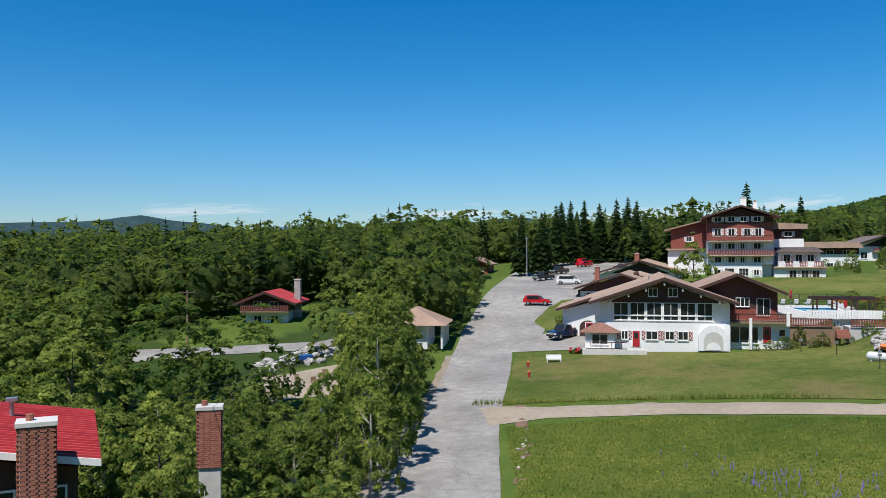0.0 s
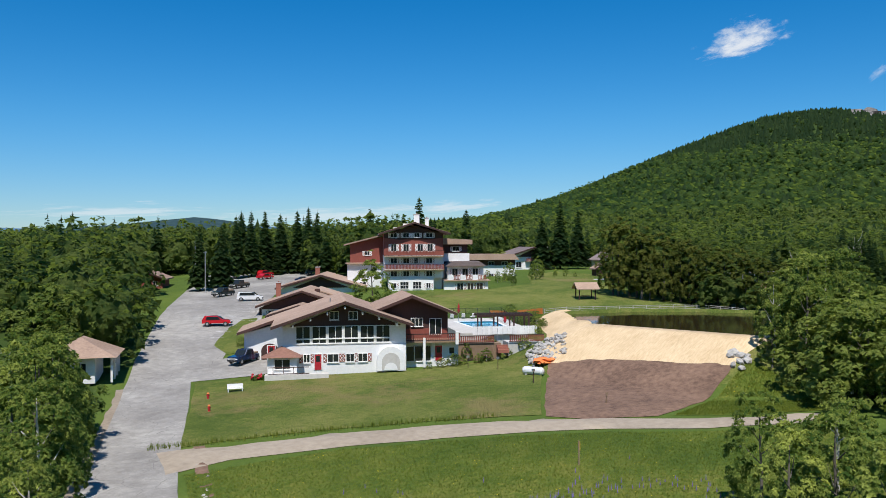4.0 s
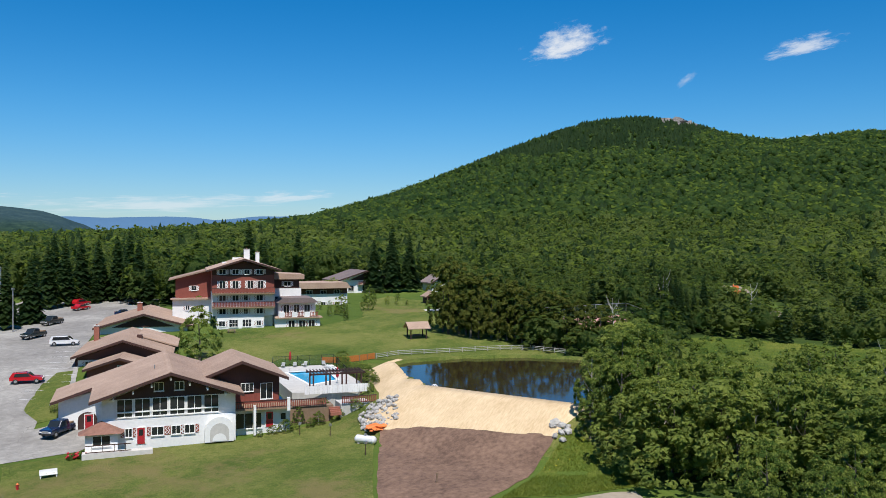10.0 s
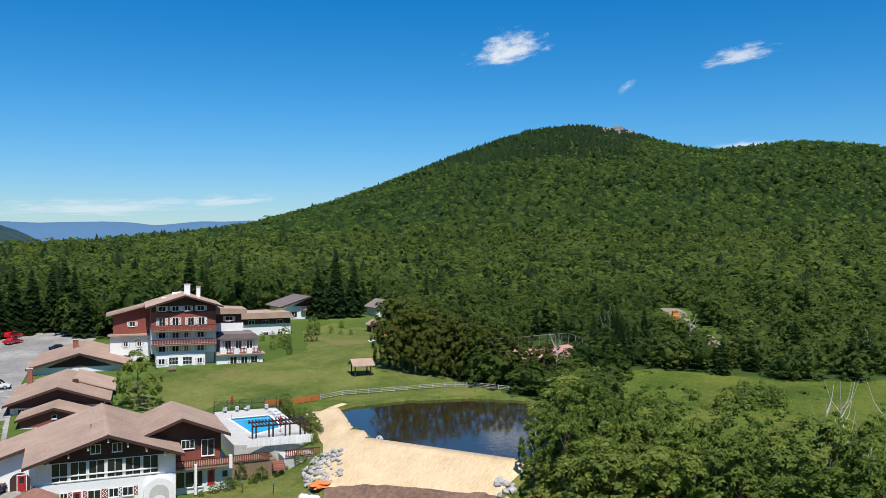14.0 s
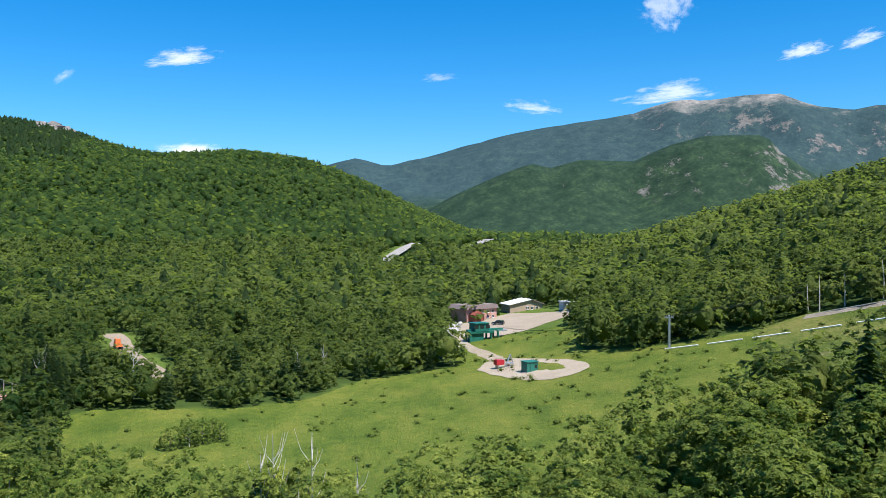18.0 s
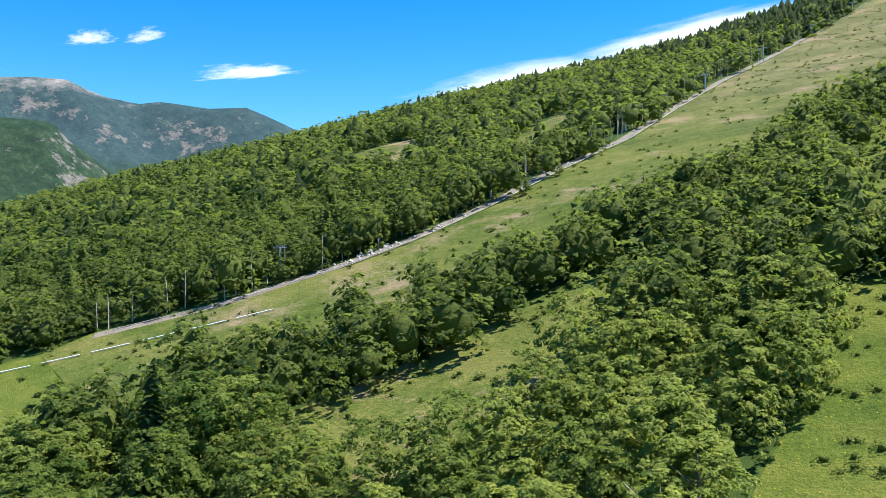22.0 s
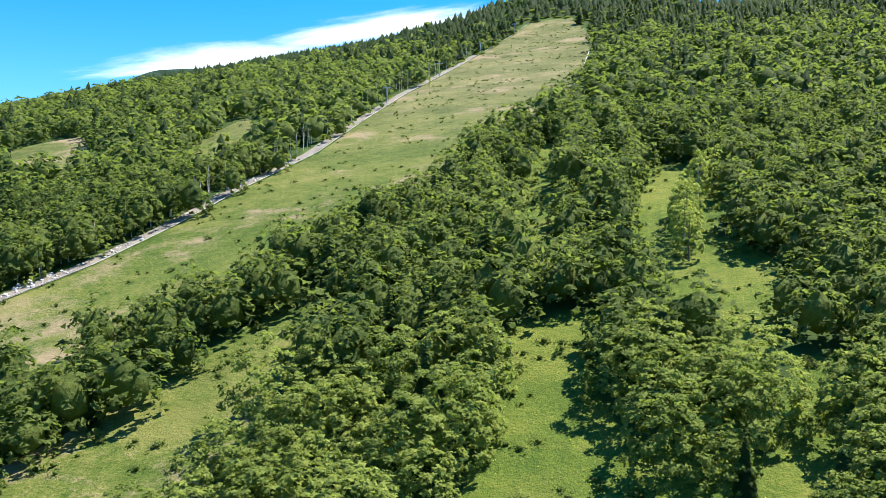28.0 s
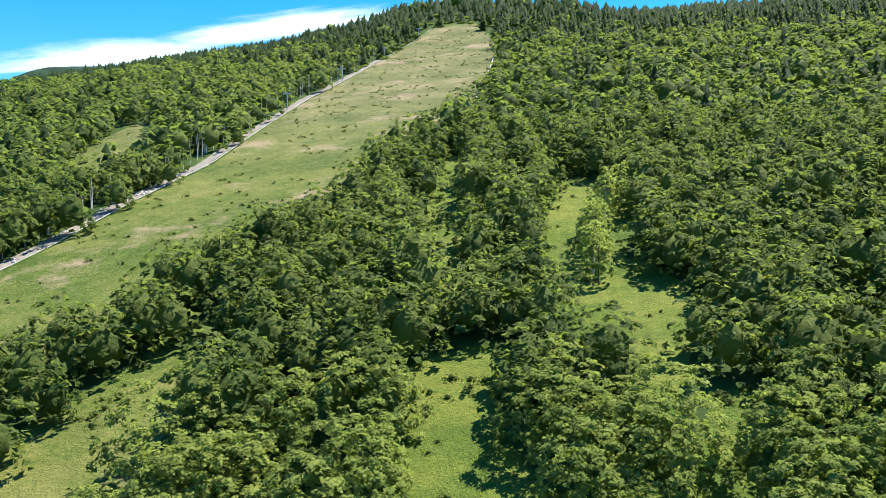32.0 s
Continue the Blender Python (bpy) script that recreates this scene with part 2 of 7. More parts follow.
def grained(name, dark, light, scale, rough=0.7, metal=0.0, depth=0.01, coarse=0.12, stretch=(1, 1, 1)):
    """Two-tone surface with grain and larger stains, varied from object to object."""
    def build(n):
        p = n.add("ShaderNodeMapping", {"Vector": local(n), "Scale": stretch}).outputs[0]
        fine, big = n.noise(p, scale, 5.0, 0.65), n.noise(local(n), coarse, 3.0)
        r = n.add("ShaderNodeObjectInfo").outputs["Random"]
        f = n.math("ADD", n.math("MULTIPLY", fine, 0.55), n.math("ADD", n.math("MULTIPLY", big, 0.35), n.math("MULTIPLY", r, 0.2)))
        c = n.ramp(f, [(0.32, dark), (0.72, light)])
        return shiny(n, c, rough, metal, fine, depth)
    return material(name, build)


def leafy(name, dark, light, per_tree=True, fine=5.5):
    """Foliage: colour by tree and by leaf, with specks painted as bright sprays and shaded gaps."""
    def build(n):
        if per_tree:
            r = n.add("ShaderNodeObjectInfo").outputs["Alpha"]
        else:
            r = n.add("ShaderNodeAttribute", attribute_name="tint").outputs["Fac"]
        leaf = n.add("ShaderNodeNewGeometry").outputs["Random Per Island"]
        # noise in the colour stands in for the dark gaps between leaves
        speck = n.math("ADD", n.math("MULTIPLY", n.noise(place(n), fine, 3.0, 0.75), 0.5), n.math("MULTIPLY", n.noise(place(n), fine * 0.28, 2.0, 0.6), 0.5))
        speck = n.add("ShaderNodeMapRange", {0: speck, 1: 0.36, 2: 0.64, 3: -0.36, 4: 0.36}).outputs[0]
        f = n.math("ADD", n.math("ADD", n.math("MULTIPLY", r, 0.62), n.math("MULTIPLY", leaf, 0.30 if per_tree else 0.16)), speck, clamp=True)
        c = n.ramp(f, [(0.0, dark), (0.5, tuple((a + b) / 2 for a, b in zip(dark, light))), (1.0, light)])
        bump = n.add("ShaderNodeBump", {"Height": speck, "Distance": 1.1 / fine, "Strength": 1.0}).outputs[0]
        body = n.add("ShaderNodeBsdfPrincipled", {"Base Color": c, "Roughness": 0.65, "Specular IOR Level": 0.10, "Normal": bump}).outputs[0]
        thin = n.add("ShaderNodeBsdfTranslucent", {"Color": n.mix(0.5, c, (0.32, 0.43, 0.06, 1))}).outputs[0]
        return n.add("ShaderNodeMixShader", {0: 0.44, 1: body, 2: thin}).outputs[0]
    return material(name, build)


def grassy(name, stops, patch, fine=3.0, dirt=None, amount=0.0, flowers=None):
    """Grass with patches, tufts and blades, and bare dry ground where dirt is given."""
    def build(n):
        p = place(n)
        a, b, c, d = n.noise(p, patch, 5.0, 0.6), n.noise(p, fine, 5.0, 0.75), n.noise(p, patch * 6, 4.0, 0.65), n.noise(p, fine * 0.25, 4.0, 0.7)
        f = n.math("ADD", n.math("MULTIPLY", a, 0.34), n.math("ADD", n.math("MULTIPLY", b, 0.30), n.math("ADD", n.math("MULTIPLY", c, 0.16), n.math("MULTIPLY", d, 0.2))))
        f = n.add("ShaderNodeMapRange", {0: f, 1: 0.36, 2: 0.64, 3: 0.2, 4: 0.8}).outputs[0]
        col = n.ramp(f, stops)
        drift = n.noise(n.add("ShaderNodeMapping", {"Vector": p, "Scale": (1.0, 1.8, 1.0)}).outputs[0], patch * 0.9, 6.0, 0.7)
        col = n.mix(n.add("ShaderNodeMapRange", {0: drift, 1: 0.50, 2: 0.66, 3: 0.0, 4: 0.55}).outputs[0], col, (*stops[-1][1], 1))
        col = n.mix(n.add("ShaderNodeMapRange", {0: drift, 1: 0.48, 2: 0.34, 3: 0.0, 4: 0.55}).outputs[0], col, (*stops[0][1], 1))
        if dirt:
            y = n.add("ShaderNodeSeparateXYZ", {0: p}).outputs[1]
            dry = n.add("ShaderNodeMapRange", {0: n.math("ADD", y, n.math("MULTIPLY", a, 160.0)), 1: -180.0, 2: -330.0, 3: 0.0, 4: 0.55}).outputs[0]
            col = n.mix(dry, col, n.ramp(f, [(0.3, (0.085, 0.088, 0.030)), (0.7, (0.25, 0.215, 0.115))]))
            e = n.noise(p, patch * 0.8, 7.0, 0.7)
            m = n.add("ShaderNodeMapRange", {0: n.math("ADD", e, n.math("MULTIPLY", b, 0.12)), 1: 0.64 - amount, 2: 0.74 - amount, 3: 0.0, 4: 0.85}).outputs[0]
            col = n.mix(m, col, (*dirt, 1))
        if flowers:
            v = n.add("ShaderNodeTexVoronoi", {"Vector": p, "Scale": 1.7}).outputs["Distance"]
            dots = n.math("MULTIPLY", n.math("LESS_THAN", v, 0.10), n.math("GREATER_THAN", c, 0.5))
            col = n.mix(dots, col, (*flowers, 1))
        return shiny(n, col, 0.9, 0.0, n.math("ADD", b, d), 0.45, 0.1)
    return material(name, build)


M_LAWN = grassy("mown lawn", [(0.30, (0.070, 0.115, 0.022)), (0.5, (0.140, 0.180, 0.038)), (0.70, (0.25, 0.245, 0.075))], 0.07, 5.0, (0.24, 0.20, 0.08), 0.05)
M_PISTE = grassy("ski slope grass", [(0.30, (0.044, 0.080, 0.013)), (0.5, (0.100, 0.130, 0.025)), (0.68, (0.190, 0.180, 0.055))], 0.03, 1.4, (0.30, 0.225, 0.14), 0.055)
M_MEADOW = grassy("flowering meadow", [(0.26, (0.046, 0.088, 0.014)), (0.5, (0.108, 0.150, 0.024)), (0.74, (0.195, 0.200, 0.042))], 0.045, 2.2, None, 0.0, (0.6, 0.5, 0.03))


def worn_asphalt(n):
    """Bleached asphalt: fine grit, pale and dark stretches, tarred cracks."""
    p = place(n)
    fine, mid, big = n.noise(p, 7.0, 4.0, 0.7), n.noise(p, 0.9, 5.0, 0.7), n.noise(p, 0.10, 3.0, 0.6)
    f = n.math("ADD", n.math("MULTIPLY", fine, 0.25), n.math("ADD", n.math("MULTIPLY", mid, 0.35), n.math("MULTIPLY", big, 0.4)))
    col = n.ramp(f, [(0.36, (0.17, 0.16, 0.148)), (0.5, (0.265, 0.252, 0.235)), (0.64, (0.40, 0.385, 0.355))])
    bent = n.add("ShaderNodeVectorMath", {0: p, 1: n.add("ShaderNodeTexNoise", {"Vector": p, "Scale": 0.5, "Detail": 3.0}).outputs["Color"]}, operation="ADD").outputs[0]
    crack = n.add("ShaderNodeTexVoronoi", {"Vector": bent, "Scale": 0.24})
    crack.feature = "DISTANCE_TO_EDGE"
    line = n.math("MULTIPLY", n.math("LESS_THAN", crack.outputs["Distance"], 0.006), n.math("GREATER_THAN", mid, 0.46))
    return shiny(n, n.mix(n.math("MULTIPLY", line, 0.6), col, (0.12, 0.113, 0.105, 1)), 0.9, 0.0, fine, 0.01, 0.3)


M_ASPHALT = material("worn asphalt", worn_asphalt)
M_DIRT = grained("dusty track", (0.19, 0.150, 0.108), (0.36, 0.30, 0.23), 1.5, 0.95, depth=0.06, coarse=0.15)
M_SAND = grained("straw-covered bank", (0.42, 0.285, 0.145), (0.74, 0.57, 0.36), 2.2, 0.95, depth=0.16, coarse=0.25, stretch=(0.35, 2.2, 1))
M_SOIL = grained("bare soil", (0.052, 0.027, 0.018), (0.275, 0.170, 0.115), 1.6, 0.95, depth=0.14, coarse=0.16)
M_RUBBLE = grained("earth and rubble", (0.060, 0.050, 0.038), (0.33, 0.29, 0.24), 1.4, 0.95, depth=0.2, coarse=0.2)
M_LEAF = leafy("broad leaves", (0.050, 0.108, 0.022), (0.600, 0.650, 0.145))
M_LEAF_NEAR = leafy("leaves of the nearer woods", (0.042, 0.096, 0.020), (0.390, 0.440, 0.100), False, 5.5)
M_LEAF_WOODS = leafy("woods leaves", (0.021, 0.055, 0.014), (0.205, 0.250, 0.062), False, 2.4)
# darker copy of the woods leaves: the hill's dimmer light is in the colour
M_LEAF_HILL_DIM = leafy("hillside leaves", (0.020, 0.056, 0.016), (0.118, 0.178, 0.038), False, 0.9)
M_NEEDLE = leafy("spruce needles", (0.022, 0.050, 0.018), (0.065, 0.105, 0.034))
M_NEEDLE_WOODS = leafy("woods needles", (0.014, 0.036, 0.014), (0.046, 0.080, 0.028), False, 1.6)
M_CEDAR = leafy("cedar foliage", (0.075, 0.098, 0.020), (0.230, 0.225, 0.052))
M_BARK = grained("grey bark", (0.05, 0.042, 0.034), (0.16, 0.14, 0.115), 9.0, 0.9, depth=0.03, stretch=(1, 1, 0.2))
M_BIRCH = grained("pale birch bark", (0.25, 0.23, 0.20), (0.62, 0.60, 0.56), 6.0, 0.8, depth=0.01, stretch=(1, 1, 3))
M_WHITE = grained("white stucco", (0.66, 0.67, 0.68), (0.84, 0.84, 0.83), 3.0, 0.85, depth=0.012, coarse=0.3)
M_BROWN = grained("dark stained boards", (0.030, 0.013, 0.011), (0.075, 0.033, 0.026), 3.0, 0.75, depth=0.01, stretch=(6, 6, 0.4))
M_RED = grained("barn red boards", (0.17, 0.040, 0.028), (0.30, 0.085, 0.060), 3.0, 0.75, depth=0.01, stretch=(6, 6, 0.4))
M_ROOF = grained("tan asphalt shingles", (0.20, 0.130, 0.095), (0.46, 0.325, 0.245), 2.6, 0.9, depth=0.03, coarse=0.25, stretch=(1, 1, 4.5))
M_ROOFDARK = grained("grey brown shingles", (0.13, 0.10, 0.10), (0.24, 0.19, 0.18), 3.5, 0.9, depth=0.02, coarse=0.2)
M_ROOFRED = grained("red metal roofing", (0.36, 0.03, 0.035), (0.55, 0.07, 0.075), 1.2, 0.45, depth=0.004, coarse=0.3)
M_BRICK = grained("red brick", (0.20, 0.065, 0.045), (0.38, 0.15, 0.10), 5.0, 0.85, depth=0.01, coarse=0.4)
M_TRIM = grained("white painted wood", (0.68, 0.68, 0.67), (0.85, 0.85, 0.84), 4.0, 0.6, depth=0.004, coarse=0.4)
M_STONE = grained("grey rocks", (0.20, 0.19, 0.18), (0.52, 0.50, 0.47), 2.5, 0.85, depth=0.05, coarse=0.5)
M_GRANITE = grained("weathered granite", (0.10, 0.092, 0.086), (0.27, 0.245, 0.225), 0.25, 0.9, depth=0.5, coarse=0.05)
M_CONCRETE = grained("pale concrete", (0.40, 0.39, 0.37), (0.60, 0.58, 0.55), 2.0, 0.9, depth=0.01, coarse=0.3)
M_METAL = grained("galvanised steel", (0.35, 0.36, 0.37), (0.58, 0.59, 0.60), 3.0, 0.4, 0.8, 0.004, 0.5)
M_GREEN = grained("green machine paint", (0.008, 0.09, 0.065), (0.02, 0.16, 0.12), 2.0, 0.45, depth=0.004, coarse=0.4)
M_WOODPOLE = grained("weathered timber", (0.16, 0.10, 0.06), (0.34, 0.24, 0.16), 6.0, 0.85, depth=0.02, stretch=(3, 3, 0.3))
M_BLACK = grained("black rubber", (0.012, 0.012, 0.012), (0.03, 0.03, 0.03), 4.0, 0.8, depth=0.003)
M_ORANGE = grained("orange plastic", (0.60, 0.13, 0.03), (0.82, 0.24, 0.06), 2.0, 0.6, depth=0.01)


def plain(name, colour, rough, metal=0.0, coat=0.0):
    def build(n):
        v = n.noise(local(n), 2.0, 3.0)
        c = n.mix(n.math("MULTIPLY", v, 0.35), (*colour, 1), (*(a * 0.6 for a in colour), 1))
        return n.add("ShaderNodeBsdfPrincipled", {"Base Color": c, "Roughness": rough, "Metallic": metal, "Coat Weight": coat}).outputs[0]
    return material(name, build)


M_GLASS = plain("dark window glass", (0.02, 0.025, 0.028), 0.06)
M_REDPAINT = plain("red paint", (0.42, 0.02, 0.03), 0.4)
M_CARRED = plain("red car paint", (0.50, 0.012, 0.022), 0.25, 0.0, 0.8)
M_CARBLUE = plain("dark blue car paint", (0.012, 0.025, 0.07), 0.22, 0.0, 0.8)
M_CARWHITE = plain("white car paint", (0.75, 0.76, 0.77), 0.25, 0.0, 0.8)
M_CARDARK = plain("dark green car paint", (0.012, 0.022, 0.022), 0.22, 0.0, 0.8)
M_BLUE = plain("blue tarpaulin", (0.02, 0.12, 0.42), 0.6)


def water(name, colour, rough, wave):
    def build(n):
        b = n.noise(place(n), wave, 3.0)
        return shiny(n, (*colour, 1), rough, 0.0, b, 0.012)
    return material(name, build)


M_POND = water("brown pond water", (0.028, 0.020, 0.010), 0.06, 0.8)
M_POOL = water("turquoise pool water", (0.02, 0.36, 0.62), 0.08, 1.5)

# ---- building blocks ----


def mesh_of(name, verts, faces, mat, tint=None, normals=None):
    """A mesh from arrays: verts (n, 3), faces (m, 3) or (m, 4), and shading normals for foliage."""
    me = bpy.data.meshes.new(name)
    verts, faces = np.asarray(verts, np.float32), np.asarray(faces, np.int32)
    m, k = faces.shape
    me.vertices.add(len(verts))
    me.vertices.foreach_set("co", verts.ravel())
    me.loops.add(m * k)
    me.loops.foreach_set("vertex_index", faces.ravel())
    me.polygons.add(m)
    me.polygons.foreach_set("loop_start", np.arange(0, m * k, k, dtype=np.int32))
    if tint is not None:
        me.attributes.new("tint", "FLOAT", "POINT").data.foreach_set("value", np.asarray(tint, np.float32))
    me.update(calc_edges=True)
    me.validate()
    me.materials.append(mat)
    if normals is not None and len(normals) == len(me.vertices):
        me.polygons.foreach_set("use_smooth", np.ones(len(me.polygons), bool))
        me.normals_split_custom_set_from_vertices(normals)
    return me


def part(name, bm, mat, parent=None, label=""):
    me = bpy.data.meshes.new(name)
    bm.to_mesh(me)
    bm.free()
    me.materials.append(mat)
    ob = new(name, me)
    ob.parent = parent
    return tagged(ob, label)


def thing(name, m, label, category, group="", kind=""):
    ob = new(name)
    ob.empty_display_size = 0.3
    ob.matrix_world = m
    return tagged(ob, label, category, group, kind)


def box(x0, x1, y0, y1, z0, z1, bm=None, m=None):
    bm = bm or bmesh.new()
    vs = [bm.verts.new((x, y, z)) for z in (z0, z1) for x, y in ((x0, y0), (x1, y0), (x1, y1), (x0, y1))]
    if m is not None:
        for v in vs:
            v.co = m @ v.co
    for f in ((3, 2, 1, 0), (4, 5, 6, 7), (0, 1, 5, 4), (1, 2, 6, 5), (2, 3, 7, 6), (3, 0, 4, 7)):
        bm.faces.new([vs[i] for i in f])
    return bm


def prism(outline, y0, y1, bm=None):
    """An outline in x, z drawn out from y0 to y1."""
    bm = bm or bmesh.new()
    a = [bm.verts.new((x, y0, z)) for x, z in outline]
    b = [bm.verts.new((x, y1, z)) for x, z in outline]
    bm.faces.new(a)
    bm.faces.new(b[::-1])
    k = len(outline)
    for i in range(k):
        bm.faces.new((a[i], b[i], b[(i + 1) % k], a[(i + 1) % k]))
    bmesh.ops.recalc_face_normals(bm, faces=bm.faces)
    return bm


def tube(points, radius, sides=8, bm=None):
    """A round bar along points; radius is one number or one for each point."""
    bm = bm or bmesh.new()
    rs = radius if isinstance(radius, (list, tuple)) else [radius] * len(points)
    rings = []
    for i, p in enumerate(points):
        p = Vector(p)
        d = (Vector(points[min(i + 1, len(points) - 1)]) - Vector(points[max(i - 1, 0)])).normalized()
        a = d.orthogonal().normalized()
        b = d.cross(a)
        rings.append([bm.verts.new(p + (a * math.cos(k * math.tau / sides) + b * math.sin(k * math.tau / sides)) * rs[i]) for k in range(sides)])
    for r, s in zip(rings, rings[1:]):
        for k in range(sides):
            bm.faces.new((r[k], r[(k + 1) % sides], s[(k + 1) % sides], s[k]))
    bm.faces.new(rings[0][::-1])
    bm.faces.new(rings[-1])
    return bm


def blob(seed, radius, squash=(1, 1, 1), level=2, rough=0.25):
    bm = bmesh.new()
    bmesh.ops.create_icosphere(bm, subdivisions=level, radius=1.0)
    for v in bm.verts:
        k = 1 + rough * noise.noise(v.co * 1.7 + Vector((seed * 3.1, seed, 0))) * 2
        v.co = Vector((v.co.x * squash[0], v.co.y * squash[1], v.co.z * squash[2])) * radius * k
    return bm


def drape(name, outline, lift, mat, grid, label, category="ground", kind="structure"):
    """A sheet with that outline laid over the land."""
    ring = []
    for (ax, ay), (bx, by) in zip(outline, outline[1:] + outline[:1]):
        k = max(1, int(math.hypot(bx - ax, by - ay) / grid))
        ring += [(ax + (bx - ax) * i / k, ay + (by - ay) * i / k) for i in range(k)]
    wobble = 0.03 if mat == M_ASPHALT else 0.3 if mat == M_DIRT else 0.16
    ring = [(x + grid * wobble * noise.noise(Vector((x * 0.3, y * 0.3, 4))), y + grid * wobble * noise.noise(Vector((x * 0.3, y * 0.3, 9)))) for x, y in ring]
    px, py = np.array(ring).T
    gx, gy = np.meshgrid(np.arange(px.min(), px.max(), grid), np.arange(py.min(), py.max(), grid))
    pts = np.stack([gx.ravel(), gy.ravel()], 1)
    pts = pts[inside(pts[:, 0], pts[:, 1], ring)]
    near = np.min(np.hypot(pts[:, None, 0] - px[None], pts[:, None, 1] - py[None]), axis=1) > grid * 0.45 if len(pts) else []
    allp = [Vector(p) for p in ring] + [Vector(p) for p in pts[near]]
    n = len(ring)
    vs, _, fs, _, _, _ = delaunay_2d_cdt(allp, [], [list(range(n))], 1, 1e-4)
    xy = np.array([(v.x, v.y) for v in vs])
    z = ground(xy[:, 0], xy[:, 1]) + lift
    if 0.07 < lift < 1.0 and grid <= 2.5:
        # the rim is tucked down to the grass
        rim = np.array([np.min(np.hypot(px - a, py - b)) < 0.01 for a, b in xy])
        z = np.where(rim, z - lift + 0.05, z)
    ob = new(name, mesh_of(name, np.column_stack([xy, z]), np.array([f[:3] for f in fs]), mat))
    for p in ob.data.polygons:
        p.use_smooth = True
    return tagged(ob, label, category, "", kind)


def inside(x, y, ring):
    x, y = np.asarray(x, float), np.asarray(y, float)
    hit = np.zeros(x.shape, bool)
    for (ax, ay), (bx, by) in zip(ring, ring[1:] + ring[:1]):
        with np.errstate(divide="ignore", invalid="ignore"):
            hit ^= ((ay > y) != (by > y)) & (x < (bx - ax) * (y - ay) / (by - ay) + ax)
    return hit

# ---- plan of the open land (x, y) ----
PISTE = [(144, -147), (138, -166), (136, -196), (137, -236), (134, -281), (142, -342), (149, -419), (150, -571), (142, -704), (110, -716), (75, -598),
         (62, -442), (58, -379), (62, -333), (74, -309), (71, -238), (70, -215), (79, -205), (86, -180), (86, -160), (88, -142), (96, -128), (102, -116),
         (110, -98), (120, -80), (150, -80), (180, -90), (181, -103), (170, -111), (161, -123)]
MEADOW = [(120, -80), (119, -65), (112, -45), (108, -20), (108, 0), (112, 25), (125, 42), (150, 50), (174, 57), (181, 52), (183, 38), (182, 22), (189, 8), (207, -3), (212, -16),
          (217, -28), (240, -30), (262, -40), (266, -70), (248, -70), (211, -60), (191, -75), (180, -90), (150, -80)]
YARD_VIEW = [(238, -32), (250, -22), (280, -20), (304, -28), (320, -44), (300, -42)]
YARD = [(240, -30), (270, -30), (300, -34), (312, -52), (335, -60), (332, -84), (300, -82), (267, -76), (262, -40)]
TRAIL = [(90, -72), (81, -97), (78, -109), (76, -123), (72, -142), (64, -137), (61.5, -118), (59.5, -100), (57.5, -86), (58, -70)]
GLADE = [(31, -136), (25, -141), (17, -145), (17, -134), (14, -117), (8, -105), (4, -94), (-5, -87), (-11, -85), (-14, -60), (24, -56), (25.5, -82), (26.5, -105), (29, -120)]
GLADE_WEST = [(-12, -129), (-19, -129), (-17, -118), (-11, -90), (-5, -86), (-7, -101)]
GLADE_UP = [(51, -277), (46, -280), (41, -254), (34, -210), (27, -160), (34, -158), (41, -190), (46, -215), (50, -259)]
GLADE_TOP = [(13, -242), (7, -243), (4, -225), (-7, -222), (-3, -195), (-2, -180), (-7, -177), (-12, -166), (-12, -147), (-7, -120), (-1, -126), (3, -138), (8, -141), (9, -166), (13, -171), (16, -178), (16, -205)]
RESORT = [(10, 20), (40, 30), (62, 26), (78, 34), (89, 40), (96, 43), (130, 52), (140, 60), (148, 80), (158, 104), (172, 116), (196, 126), (224, 140), (232, 158), (212, 184), (176, 176), (150, 174), (142, 166), (130, 190),
          (128, 225), (104, 225), (84, 180), (64, 138), (52, 112), (44, 104), (32, 80), (22, 66), (12, 50)]
CHALET_YARD = [(14, 118), (24, 122), (34, 128), (42, 140), (38, 150), (20, 144), (12, 130)]
FIREPIT = [(16, 78), (27, 80), (33, 92), (30, 102), (20, 100), (13, 90)]
NEAR_HOUSE = [(-16, 18), (4, 14), (9, 30), (8, 37), (2, 38.5), (-14, 40)]
CHALET_VIEW = [(3, 92), (5, 136), (24, 146), (42, 143), (46, 124), (32, 108), (24, 80), (17, 78)]
SUMMIT_ROCK = [(1690, 560), (1735, 548), (1775, 570), (1780, 612), (1735, 625), (1695, 600)]
SUMMIT_FACE = [(1720, 590), (1760, 560), (1790, 600), (1775, 640), (1735, 640)]
TENNIS = [(168, 92), (198, 74), (184, 60), (158, 76)]
CLUMP_GAP = [(58, 22), (69, 40), (77, 46), (86, 43.5), (88.5, 42), (87, 37), (84.5, 32), (82, 26), (78, 19), (66, 15)]
HIGHWAY = [(590, -20), (650, -33), (702, -45), (750, -59)]
HIGHWAY_TWO = [(690, -95), (735, -110), (772, -122), (860, -147), (960, -172)]


def ribbon(line, half):
    """Outline of a strip along a line."""
    a, b = [], []
    for i, (x, y) in enumerate(line):
        (x0, y0), (x1, y1) = line[max(i - 1, 0)], line[min(i + 1, len(line) - 1)]
        k = half / math.hypot(x1 - x0, y1 - y0)
        a.append((x - (y1 - y0) * k, y + (x1 - x0) * k))
        b.append((x + (y1 - y0) * k, y - (x1 - x0) * k))
    return a + b[::-1]


